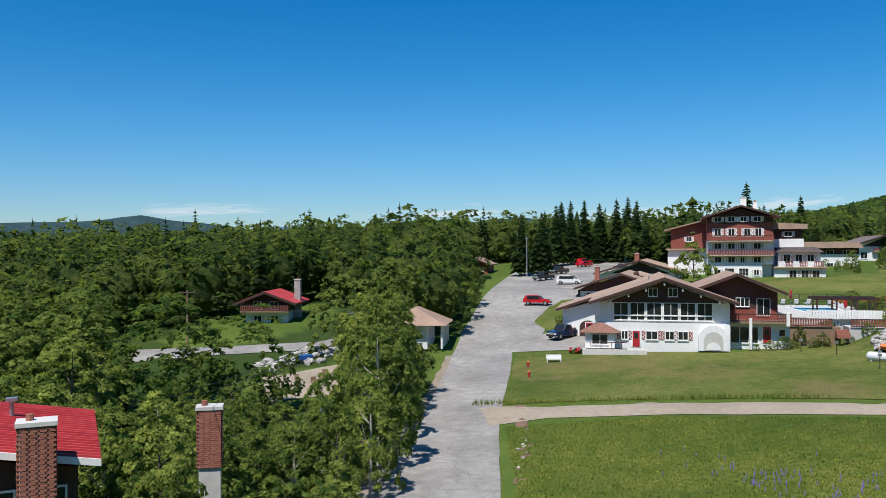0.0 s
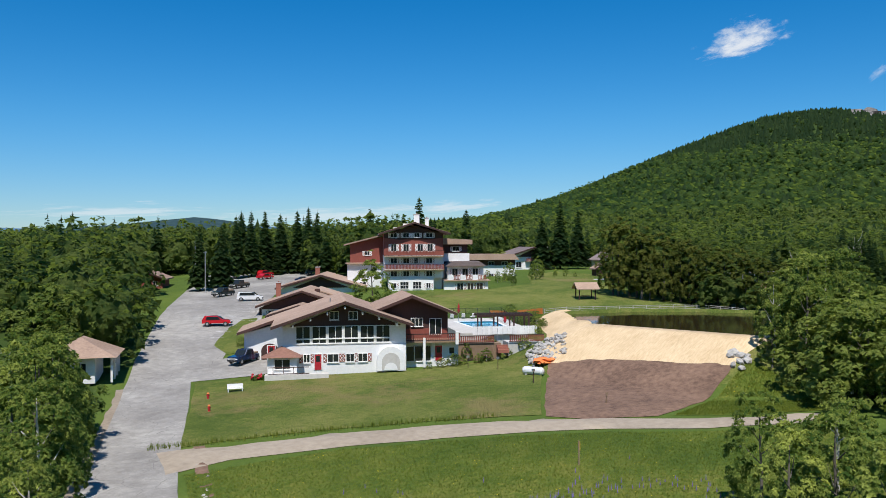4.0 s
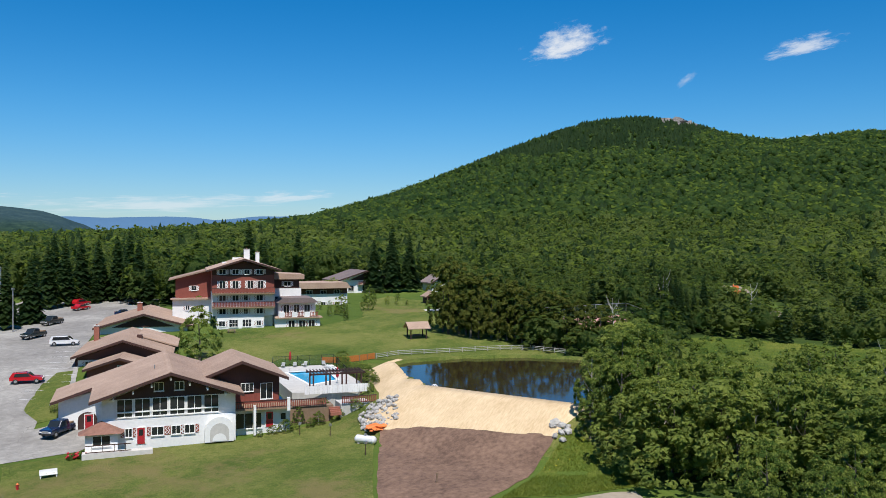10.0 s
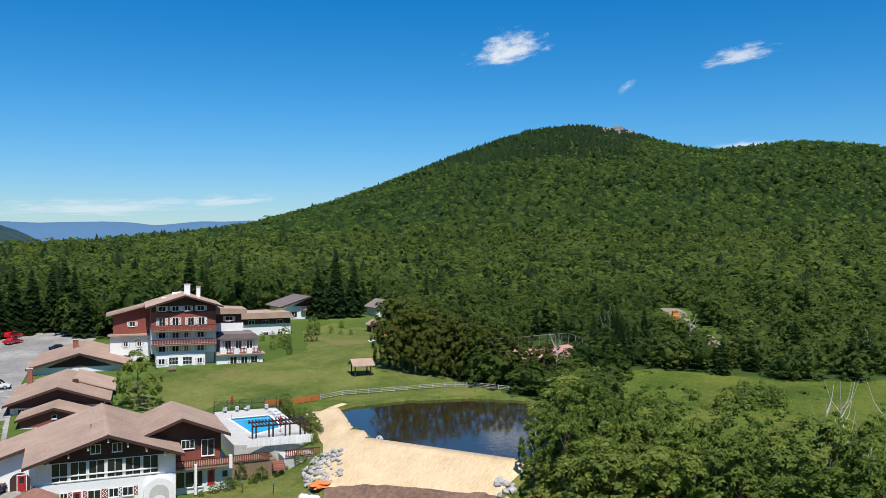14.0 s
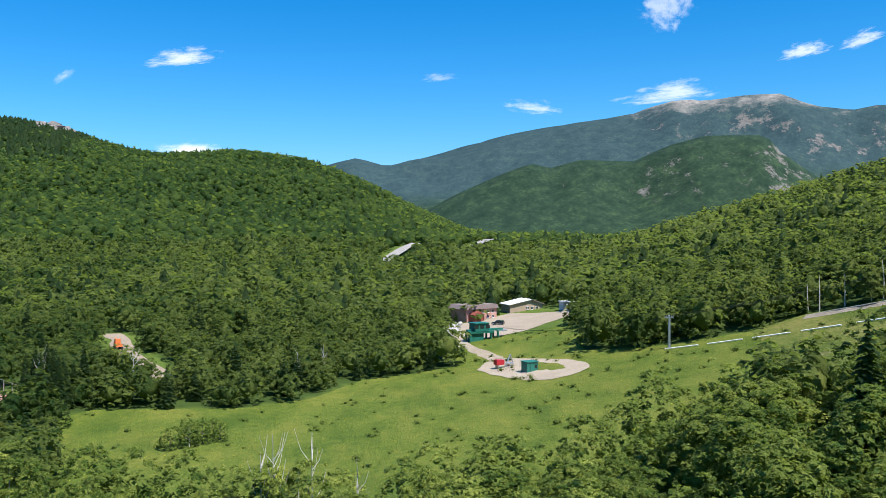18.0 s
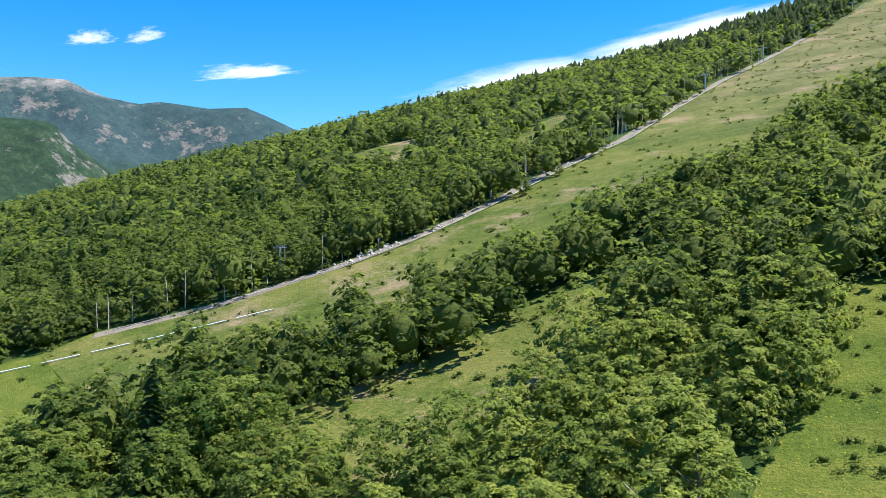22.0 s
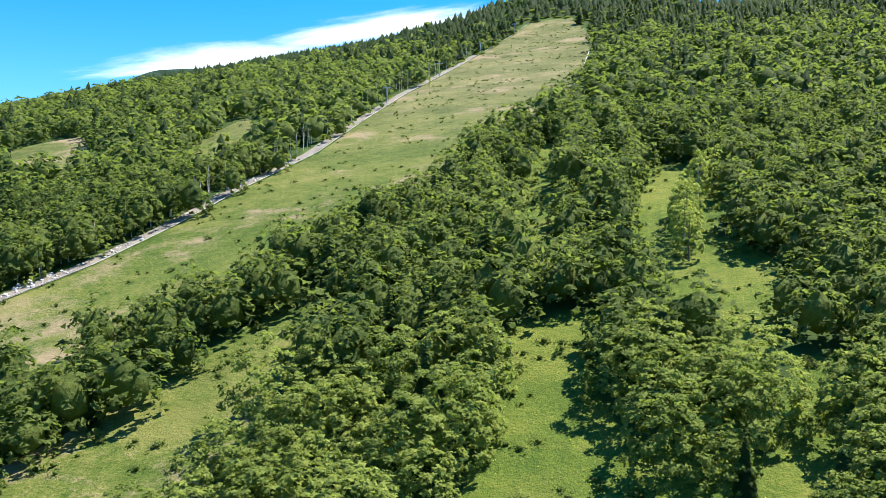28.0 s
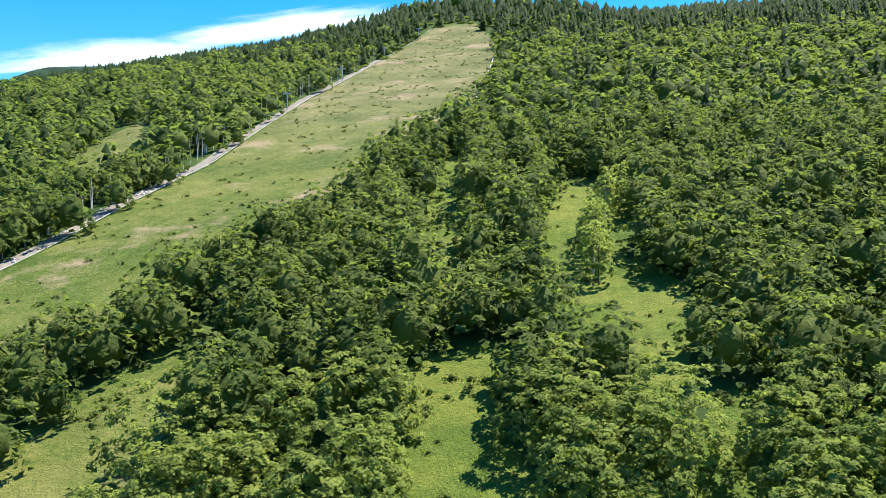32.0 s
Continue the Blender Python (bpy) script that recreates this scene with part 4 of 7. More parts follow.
# nearest trees, each one a thing
x, y = grid_points(rng, 38, 122, -12, 200, 5.7)
order = np.argsort(np.hypot(x, y))
x, y = x[order], y[order]
share = conifer_share(x, y)
dice = rng.uniform(size=len(x))
count, rest = 0, []
for px, py, s, d in zip(x, y, share, dice):
    r = math.hypot(px, py)
    if lie(px, py) > 20 and r < 62 or py < -40 and r < 56:
        continue
    size = rng.uniform(0.8, 1.2)
    az = math.degrees(math.atan2(px, py))
    if 22 < az < 63.5 and r < 90 or 20.5 < az < 30 and r < 135:
        continue
    if -80 < py < -12 and px > 70:
        size *= 1.4
    if py > -12 and px > 30 and r < 112:
        size *= 0.78
        if r > 78 and rng.uniform() < 0.25:
            continue
    if 2 < az < 22 and r < 98:
        size = min(0.9, (12.2 - 0.130 * r - lie(px, py)) / 10) * rng.uniform(0.55, 0.9)
        if size < 0.15:
            continue
    elif az <= 2 and r < 110 or az < 22:
        size *= 0.8
    if d < s:
        plant(SPRUCES, count, px, py, size * 0.95, rng.uniform(0, 6.28), 1.0)
    elif count < 165:
        plant(BROAD, count, px, py, size, rng.uniform(0, 6.28), rng.uniform(1.2, 1.45) if py < -20 else rng.uniform(0.9, 1.15) * (0.78 if py > -12 and px > 30 else 1.0))
        count += 1
    else:
        rest.append((px, py))
rest = np.array(rest)
NEXT_BROAD = [broadleaf(140 + i, 10.0, 3.3, 1900, 0.20, 1, 0.0, 0.85, 60, 0, 0.85) for i in range(5)]
woods("near_broadleaf_woods", rest[:, 0], rest[:, 1], 1.25, 1.0, NEXT_BROAD, M_LEAF_NEAR, rng, "leafy green woods behind the nearest trees")
# tall trees beside the road, and those round the red-roofed house
for i, (px, py, h, w) in enumerate(((19.5, 56, 11.5, 1.0), (22, 63, 13, 0.95), (25, 71, 12.5, 1.0), (21.5, 67, 12, 0.9), (29, 81, 11, 0.95), (27.5, 75, 12, 0.9), (32, 87, 10, 0.95), (15.5, 56, 8, 0.8),
                                    (33.2, 90.5, 8.5, 0.9), (35.6, 97.0, 8.0, 0.8), (3.6, 40.5, 9.3, 0.9), (1.4, 41.5, 9.0, 0.9), (6.4, 43.5, 8.2, 0.9), (13.2, 45, 8.0, 0.8), (16.5, 49, 8.5, 0.8), (9.5, 48, 6.0, 1.0), (-3, 52, 11, 1.0), (0, 60, 12, 1.0))):
    plant(BROAD, i + 1, px, py, h / 10.6, i * 1.3, (w * 11 / h if h > 10 else w) * 0.92)
for i, (px, py, h) in enumerate(((3.0, 31.0, 9.4), (4.9, 31.4, 6.4), (7.0, 32.6, 6.4), (9.4, 34.6, 6.0), (1.9, 32.6, 9.0), (11.2, 38.0, 6.0), (6.2, 30.0, 5.2), (8.3, 31.0, 5.0), (5.3, 32.3, 6.9), (6.4, 33.6, 6.6))):
    plant(BROAD, i, px, py, h / 11.5, i * 2.7, 0.66 if h > 8 else 0.9)
# thicket below the chalet: lower and lower towards its yard
r2 = np.random.default_rng(31)
for i in range(150):
    px, py = r2.uniform(6, 40), r2.uniform(52, 124)
    r, az = math.hypot(px, py), math.degrees(math.atan2(px, py))
    if not 3 < az < 18.5 or any(bool(inside(px, py, q)) for q in (FIREPIT, CHALET_YARD, NEAR_HOUSE)) or i % 3 == 0 and r > 80:
        continue
    high = min(7.5, 12.0 - (0.175 if 11.5 < az < 17.5 else 0.135) * r - lie(px, py)) * r2.uniform(0.5, 0.9)
    if high > 1.0:
        plant(BROAD, i, px, py, high / 10, i * 1.1, 1.0 if high > 5 else 1.3)
# single trees and shrubs on the lawns
for i, (px, py, h) in enumerate(((97.2, 115.5, 10.5), (171.5, 150.5, 7.0), (149.5, 127.5, 3.4), (172, 138, 5.5), (83.2, 79.3, 2.6), (87.0, 78.2, 3.2), (156, 141, 2.4), (161, 142, 2.0), (66.5, 108.8, 1.7),
                                 (176, 140, 2.2), (182, 140, 2.0), (188, 141, 2.2), (94.6, 76.0, 1.8), (97.5, 77.2, 1.6), (156.5, 134.4, 4.6), (162.4, 130.9, 4.4), (143.4, 121.8, 2.4), (176.3, 135.7, 1.6), (177.2, 133.2, 1.5), (178.4, 130.8, 1.6), (147, 129.7, 2.2), (150.3, 130.5, 2.0), (153, 132.5, 1.8))):
    plant(BROAD, i + 2, px, py, h / 10, i * 2.1, 1.05)
for i, (px, py, h) in enumerate(((208, 158, 22), (213, 155, 19), (203, 161, 17), (165, 175, 22), (176, 180, 16), (168, 200, 19), (178, 196, 17), (196, 186, 19), (190, 196, 16), (158, 210, 15), (147, 172, 14), (85, 190, 13), (80, 182, 12), (112, 228, 14), (103.2, 176.7, 15), (118.8, 195.9, 17), (124.6, 197.9, 18), (130.5, 200.3, 18), (135.6, 200.4, 17), (138.2, 196.0, 18), (137.3, 185.8, 17), (148.8, 205.3, 19), (129.1, 210.1, 18), (95.3, 172.7, 15))):
    plant(SPRUCES, i, px, py, h / 12, i * 1.7, 1.05)
for i, (px, py, h) in enumerate(((152, 31, 4.4), (155, 26, 4.8), (153, 28, 4.6), (157, 29, 4.4), (156, 23, 4.0), (148, 42, 2.6), (150, 44, 2.2), (160, 25, 3.6))):
    plant(BROAD, i + 3, px, py, h / 10, i * 1.9, 1.25, "grey-green willow bush in the meadow")
# spruces beyond the pond, and a row of trees standing in the upper glade
for i in range(12):
    plant(SPRUCES, i, 178 + 4.2 * (i % 4) + rng.uniform(-1, 1), 58 + 3.6 * (i // 4) + rng.uniform(-1, 1), rng.uniform(0.7, 1.1), i * 1.1, 0.95)
for i, (px, py, h) in enumerate(((3, -167, 11), (4, -173, 11), (4.5, -180, 12), (4, -187, 11), (5, -194, 10), (2, -207, 12), (1.5, -213, 10), (-1, -217, 11))):
    plant(BROAD, i, px, py, h / 10, i * 1.4, 0.85)


def dead_tree(seed, x, y, high):
    """A bare pale tree: thin forked limbs on one stem."""
    t = thing("dead_tree", pose(x, y, lie(x, y)), "bare pale dead tree with thin forked limbs", "tree", "dead trees")
    part("trunk", tube([(0, 0, -0.5), (0.1, 0, high * 0.5), (0, 0.15, high)], [0.13, 0.09, 0.02], 6), M_BIRCH, t)
    r = random.Random(seed)
    for i in range(9):
        z, a, s = high * r.uniform(0.4, 0.9), r.uniform(0, 6.28), high * r.uniform(0.10, 0.2)
        part("limb", tube([(0, 0.05, z), (math.cos(a) * s * 0.45, math.sin(a) * s * 0.45, z + s * 0.6), (math.cos(a) * s * 0.7, math.sin(a) * s * 0.7, z + s * 1.4)], [0.05, 0.03, 0.012], 5), M_BIRCH, t)


for i, (px, py, h) in enumerate(((95, 8.2, 16), (96.4, 4.0, 15.4), (93.5, 9.4, 14.5), (99, -1.2, 11), (192, 47, 10), (181, 63, 12), (150, 62, 11), (210, 6, 9), (205, 12, 8))):
    dead_tree(i, px, py, h)
# clumps standing in front of the meadow
for i, (px, py, h) in enumerate(((94, 9, 13.5), (96, 5.5, 13.8), (92, 2.5, 12), (98, 8, 12.6), (91, 7, 12), (92, 20, 12.4), (94, 24, 12), (90, 17, 11.4), (95, 19, 11), (90, -6, 11), (93, -9, 11.5))):
    plant(BROAD, i, px, py, h / 10, i * 1.7, 0.6)
# trees between the clearing and the pond
for i, (px, py, h) in enumerate(((91.5, 40.5, 9), (93.5, 37.6, 12.5), (90.2, 36.6, 11), (95.5, 34, 13), (90.5, 32, 11.5), (87.6, 29.6, 10.5), (93, 29, 12.5), (98.5, 37.5, 12), (89, 25, 10.5), (95, 26, 12),
                                 (86, 22.5, 9.5), (99.5, 31, 12), (85, 27.5, 5.5), (88.4, 39.4, 5.0), (91.5, 22, 10.5))):
    plant(BROAD, i + 1, px, py, h / 10, i * 1.9, 0.78 if h > 7 else 1.1)
# cedar row beside the pond
for i in range(22):
    f = i / 21
    plant(CEDARS, i, 145.5 + 6 * f + rng.uniform(-1, 1), 98 - 37 * f, rng.uniform(1.2, 1.36) - 0.55 * f, rng.uniform(0, 6.28), rng.uniform(1.0, 1.35), group="cedar row")
MID_BROAD = [broadleaf(200 + i, 10.0, 3.4, 330, 0.43, 1, 0.0, 0.95 - 0.15 * (i % 4), 34, 0.62, 0.9) for i in range(6)]
MID_SPRUCE = [spruce(220 + i, 12.5, 2.6, 16, 9, 1.1) for i in range(4)]
x, y = grid_points(rng, 122, 300, -12, 200, 6.5)
con = rng.uniform(size=len(x)) < conifer_share(x, y)
woods("broadleaf_woods", x[~con], y[~con], 1.26, 1.0, MID_BROAD, M_LEAF_WOODS, rng, "dense green broadleaf woods on the slopes")
woods("spruce_woods", x[con], y[con], 1.0, 1.0, MID_SPRUCE, M_NEEDLE_WOODS, rng, "dark spruces standing among the broadleaf woods")
FAR_BROAD = [broadleaf(300 + i, 10.0, 3.6, 54, 0.92, 1, 0.0, 0.85, 18, 0.68, 0.9) for i in range(5)]
FAR_SPRUCE = [cone_spruce(320 + i, 11.5, 2.6, 5, 6) for i in range(4)]
x, y = grid_points(rng, 300, 720, -10, 200, 9.5)
con = rng.uniform(size=len(x)) < conifer_share(x, y)
woods("far_broadleaf_woods", x[~con], y[~con], 1.36, 1.0, FAR_BROAD, M_LEAF_WOODS, rng, "unbroken green broadleaf woods farther off")
woods("far_spruce_woods", x[con], y[con], 1.5, 1.0, FAR_SPRUCE, M_NEEDLE_WOODS, rng, "scattered dark spruces farther off")
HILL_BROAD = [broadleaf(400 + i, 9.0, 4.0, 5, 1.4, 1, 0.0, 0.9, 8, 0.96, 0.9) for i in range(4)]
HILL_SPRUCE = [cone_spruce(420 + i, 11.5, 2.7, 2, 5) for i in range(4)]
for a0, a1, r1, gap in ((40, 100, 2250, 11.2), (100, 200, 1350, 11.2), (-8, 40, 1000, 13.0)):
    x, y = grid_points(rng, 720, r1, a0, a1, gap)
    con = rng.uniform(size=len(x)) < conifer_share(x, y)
    woods("hill_broadleaf_woods", x[~con], y[~con], 1.5, 1.0, HILL_BROAD, M_LEAF_HILL_DIM, rng, "green forest covering the far hillside")
    woods("hill_spruce_woods", x[con], y[con], 1.9, 1.0, HILL_SPRUCE, M_NEEDLE_WOODS, rng, "dark spruce forest on the upper hillside")
crag = thing("summit_crag", pose(1750, 586, lie(1750, 586) - 1), "bare grey granite crag on the wooded summit", "crag")
for i, (dx, dy, r) in enumerate(((0, 0, 17), (-14, 16, 13), (10, -18, 14), (-28, 4, 11), (-40, -14, 10), (-52, 10, 9), (6, -34, 10), (-66, -6, 10), (-20, -30, 9))):
    bm = blob(i, r, (1.2, 1.5, 0.8), 3, 0.4)
    for v in bm.verts:
        v.co += Vector((dx, dy, lie(1750 + dx, 586 + dy) - lie(1750, 586)))
    part("rock", bm, M_GRANITE, crag)

# low shrubs on the open slopes
SHRUB = [broadleaf(500 + i, 1.4, 0.9, 60, 0.16, 1, 0.0, 0.9, 6, 0.6) for i in range(4)]


def scatter(ring, count, patchy, seed):
    r = np.random.default_rng(seed)
    xs, ys = np.array(ring).T
    x, y = r.uniform(xs.min(), xs.max(), count * 6), r.uniform(ys.min(), ys.max(), count * 6)
    ok = inside(x, y, ring)
    x, y = x[ok], y[ok]
    ok = soft_noise(x, y, patchy, 3.0) > 0.08
    return x[ok][:count], y[ok][:count]


for ring, count, seed in ((PISTE, 620, 1), (GLADE, 90, 2), (GLADE_WEST, 40, 3), (MEADOW, 240, 4), (TRAIL, 60, 5), (GLADE_TOP, 50, 6), (GLADE_UP, 50, 7)):
    x, y = scatter(ring, count, 0.09, seed)
    woods("low_shrubs", x, y, 0.8, 0.62, SHRUB, M_LEAF_WOODS, rng, "low green shrubs dotted over the grass")


def tufts(name, ring, count, high, mat, seed, label):
    """Tufts of long grass: three blades each."""
    r = np.random.default_rng(seed)
    xs, ys = np.array(ring).T
    x, y = r.uniform(xs.min(), xs.max(), count * 3), r.uniform(ys.min(), ys.max(), count * 3)
    ok = inside(x, y, ring)
    x, y = x[ok][:count], y[ok][:count]
    z = ground(x, y) + 0.05
    vs = []
    for k in range(2):
        a, h, lean = r.uniform(0, math.tau, len(x)), high * r.uniform(0.5, 1.3, len(x)), r.uniform(0.1, 0.5, len(x))
        w = 0.032
        vs.append(np.stack([np.stack([x - np.sin(a) * w, y + np.cos(a) * w, z], 1), np.stack([x + np.sin(a) * w, y - np.cos(a) * w, z], 1),
                            np.stack([x + np.cos(a) * h * lean, y + np.sin(a) * h * lean, z + h], 1)], 1).reshape(-1, 3))
    v = np.concatenate(vs)
    t = np.clip(0.5 + 1.6 * (ripple(v[:, 0], v[:, 1], 9.0, 4) - 0.5) + np.repeat(r.normal(0, 0.12, len(v) // 3), 3), 0, 1)
    up = np.tile((0.0, 0.0, 1.0), (len(v), 1)) + np.repeat(r.normal(0, 0.3, (len(v) // 3, 3)), 3, 0)
    f = np.arange(len(v)).reshape(-1, 3)
    up /= np.linalg.norm(up, axis=1)[:, None]
    tagged(new(name, mesh_of(name, v, f, mat, t, up)), label, "grass", "", "stuff")


M_BLADE = leafy("grass blades", (0.095, 0.150, 0.020), (0.270, 0.300, 0.045), False, 6.0)

# ---- roads, lawns, pond ----
drape("road", [(2, 25), (15.9, 48.8), (25.9, 65), (44.1, 98.1), (52, 112), (69, 139), (100, 185), (112, 206), (124, 216), (142, 206), (147, 190), (136, 176), (118, 163),
               (100, 150), (90, 138), (82, 127), (74, 116), (67, 112), (61, 104.5), (66, 104), (64, 94), (59.5, 92.5), (51.5, 95.8), (46, 86), (33.2, 64.2), (23.5, 45.3), (11, 22)],
      0.06, M_ASPHALT, 3.5, "worn light grey asphalt road widening to a car park", "road")
drape("verge", ribbon([(12, 42.5), (15.9, 48.9), (25.9, 65.1), (35, 81.6), (44.1, 98.2)], 0.8), 0.045, M_DIRT, 1.5, "gravelly verge along the road", "verge")
drape("dirt_track", [(34, 69.5), (39, 66.5), (46, 63), (54, 58.5), (61, 53), (67, 46.5), (72, 39), (80, 31), (77.5, 28.5), (69, 36.5), (64, 43.5), (58, 49.5), (51, 54.5), (44, 59), (37, 62.5), (31.5, 62.5)],
      0.20, M_DIRT, 2.0, "pale dirt track crossing the grass", "track")
drape("lawn", [(36, 69.5), (39.5, 68.5), (47, 65), (55, 60), (62, 54.5), (65, 52), (84, 67), (90, 72), (88, 76), (80, 78.5), (74, 80), (60, 90.3), (51.8, 95), (46.5, 86.5)],
      0.10, M_LAWN, 2.5, "mown green lawn with dry yellow patches", "lawn")
drape("great_lawn", [(97, 104), (108, 107), (113, 100), (121, 92), (123, 82), (131, 73), (135, 66), (146, 72), (150, 96), (168, 118), (190, 132), (196, 150), (176, 145), (150, 122),
                     (134, 121), (118, 132), (105, 128), (97, 116)], 0.06, M_LAWN, 4.0, "broad mown lawn below the hotel", "lawn")
drape("flower_meadow", [(24.6, 45.2), (32.4, 61.5), (44, 58), (50, 53.8), (57, 48.8), (63, 42.8), (68, 35.8), (76, 28), (60, 14), (36, 10), (14, 24)],
      0.05, M_MEADOW, 2.5, "unmown meadow with yellow flowers", "meadow")
drape("bare_soil", [(84.3, 66.3), (74, 58.5), (64.8, 51.3), (66, 47.5), (70.9, 42.6), (79, 42.5), (87.4, 43), (86, 55)], 0.22, M_SOIL, 2.0, "bare brown soil at the foot of the bank", "soil")
drape("straw_bank", [(83.6, 66.5), (84.6, 56), (86.8, 43), (95.5, 41.5), (94.6, 44.5), (94.2, 54), (94.9, 64.6), (101, 72.2), (108.2, 80.6), (112, 83.2), (114.5, 87), (114, 90.5), (111.5, 91.6),
                     (106, 86.5), (99, 79.5), (94, 74), (88, 69.5), (84.5, 70)], 0.28, M_SAND, 1.6, "straw-covered sandy bank and path beside the pond", "bank")
drape("pond_bank", [(x + (x - 112) / math.hypot(x - 112, y - 62) * 13, y + (y - 62) / math.hypot(x - 112, y - 62) * 13) for x, y in POND], 0.0, M_LAWN, 1.1, "grassy banks sloping into the pond", "bank")
pond = bmesh.new()
pond.faces.new([pond.verts.new((x, y, 0)) for x, y in [(x + (x - 110) * 0.05, y + (y - 62) * 0.05) for x, y in POND]])
bmesh.ops.recalc_face_normals(pond, faces=pond.faces)
tagged(part("pond", pond, M_POND), "still brown pond reflecting trees and sky", "pond", "", "structure").location.z = 5.0


def stripe(name, x0, y0, x1, y1, w, label):
    a = Vector((x1 - x0, y1 - y0)).normalized() * w / 2
    bm = bmesh.new()
    n = 4
    row = [[bm.verts.new((x0 + (x1 - x0) * i / n + s * -a.y, y0 + (y1 - y0) * i / n + s * a.x,
                          lie(x0 + (x1 - x0) * i / n, y0 + (y1 - y0) * i / n) + 0.13)) for s in (-1, 1)] for i in range(n + 1)]
    for p, q in zip(row, row[1:]):
        bm.faces.new((p[0], p[1], q[1], q[0]))
    bmesh.ops.recalc_face_normals(bm, faces=bm.faces)
    return tagged(part(name, bm, M_TRIM), label, "road marking", "parking lines", "structure")


for i in range(9):
    bx, by = 66.5 + i * 2.75, 117.5 + i * 3.2
    stripe("parking_line", bx, by, bx + 4.4, by - 3.6, 0.16, "worn white parking line on the asphalt")

# ---- parts of buildings ----


def frame_at(x, y, z, ax, ay):
    """Pose of a building: x runs along its front to the right, y to the back."""
    return pose(x, y, z, 0, 0, math.degrees(math.atan2(ay, ax)))


def gable_roof(parent, x0, x1, y0, y1, eave, top, mat, ridge=None, thick=0.28, cut=None, fascia=None):
    """Two slabs of a gable roof with the ridge along y, and the boards on their edges."""
    mid = (x0 + x1) / 2 if ridge is None else ridge
    for a, za in ((x0, eave), (x1, eave)):
        part("roof_slope", prism([(a, za), (mid, top), (mid, top - thick), (a, za - thick)], y0, y1), mat, parent)
        part("barge_board", prism([(a, za - 0.03), (mid, top - 0.03), (mid, top - thick - 0.12), (a, za - thick - 0.12)], y0 - 0.07, y0 - 0.004), fascia or M_BROWN, parent, "dark brown barge board")


def window(parent, x, z, w, h, y, cols=2, shutters=True, rows=1, arched=False):
    """A framed window on a front wall at y, with its panes, and shutters if it has them."""
    t = 0.07
    bm = bmesh.new()
    for a, b in ((-w / 2 - t, -w / 2), (w / 2, w / 2 + t)):
        box(x + a, x + b, y - 0.09, y - 0.003, z - h / 2 - t, z + h / 2 + t, bm)
    for a, b in ((-h / 2 - t, -h / 2), (h / 2, h / 2 + t)):
        box(x - w / 2, x + w / 2, y - 0.09, y - 0.003, z + a, z + b, bm)
    for i in range(1, cols):
        c = x - w / 2 + w * i / cols
        box(c - 0.035, c + 0.035, y - 0.08, y - 0.003, z - h / 2, z + h / 2, bm)
    for i in range(1, rows):
        c = z - h / 2 + h * i / rows
        box(x - w / 2, x + w / 2, y - 0.075, y - 0.004, c - 0.03, c + 0.03, bm)
    f = part("window", bm, M_TRIM, parent, "white window frame")
    for i in range(cols):
        a, b = x - w / 2 + w * i / cols + 0.036, x - w / 2 + w * (i + 1) / cols - 0.036
        part("pane", box(a, b, y - 0.05, y - 0.006, z - h / 2, z + h / 2), M_GLASS, f)
    part("sill", box(x - w / 2 - 0.12, x + w / 2 + 0.12, y - 0.16, y - 0.092, z - h / 2 - 0.14, z - h / 2 - 0.075), M_TRIM, f)
    if shutters:
        for side in (-1, 1):
            s0 = x + side * (w / 2 + 0.12) if side > 0 else x - w / 2 - 0.12 - 0.42
            sh = part("shutter", box(s0, s0 + 0.42, y - 0.055, y - 0.003, z - h / 2 - 0.05, z + h / 2 + 0.05), M_RED if parent.name == "lodge" else M_TRIM, parent, "red shutter with a white zigzag" if parent.name == "lodge" else "white shutter with a red zigzag")
            zig = bmesh.new()
            zs = [z - h / 2 + h * k / 4 for k in range(5)]
            for k in range(4):
                a, b = (s0 + 0.04, s0 + 0.30) if k % 2 else (s0 + 0.30, s0 + 0.04)
                vs = [zig.verts.new(p) for p in ((a, y - 0.062, zs[k]), (a + 0.1, y - 0.062, zs[k]), (b + 0.1, y - 0.062, zs[k + 1]), (b, y - 0.062, zs[k + 1]))]
                zig.faces.new(vs)
            part("zigzag", zig, M_TRIM if parent.name == "lodge" else M_RED, sh)
    return f


def door(parent, x, z0, w, h, y, mat, glazed=True):
    d = part("door", box(x - w / 2, x + w / 2, y - 0.07, y - 0.003, z0, z0 + h), mat, parent, "red panelled door")
    bm = bmesh.new()
    for a, b in ((-w / 2 - 0.1, -w / 2 - 0.004), (w / 2 + 0.004, w / 2 + 0.1)):
        box(x + a, x + b, y - 0.1, y - 0.003, z0, z0 + h + 0.1, bm)
    box(x - w / 2, x + w / 2, y - 0.1, y - 0.003, z0 + h + 0.004, z0 + h + 0.1, bm)
    part("door_frame", bm, M_TRIM, d)
    if glazed:
        part("pane", box(x - w * 0.28, x + w * 0.28, y - 0.085, y - 0.073, z0 + h * 0.52, z0 + h * 0.9), M_GLASS, d)
    part("door_handle", box(x + w * 0.34, x + w * 0.4, y - 0.13, y - 0.073, z0 + h * 0.46, z0 + h * 0.5), M_METAL, d, "metal door handle")
    return d


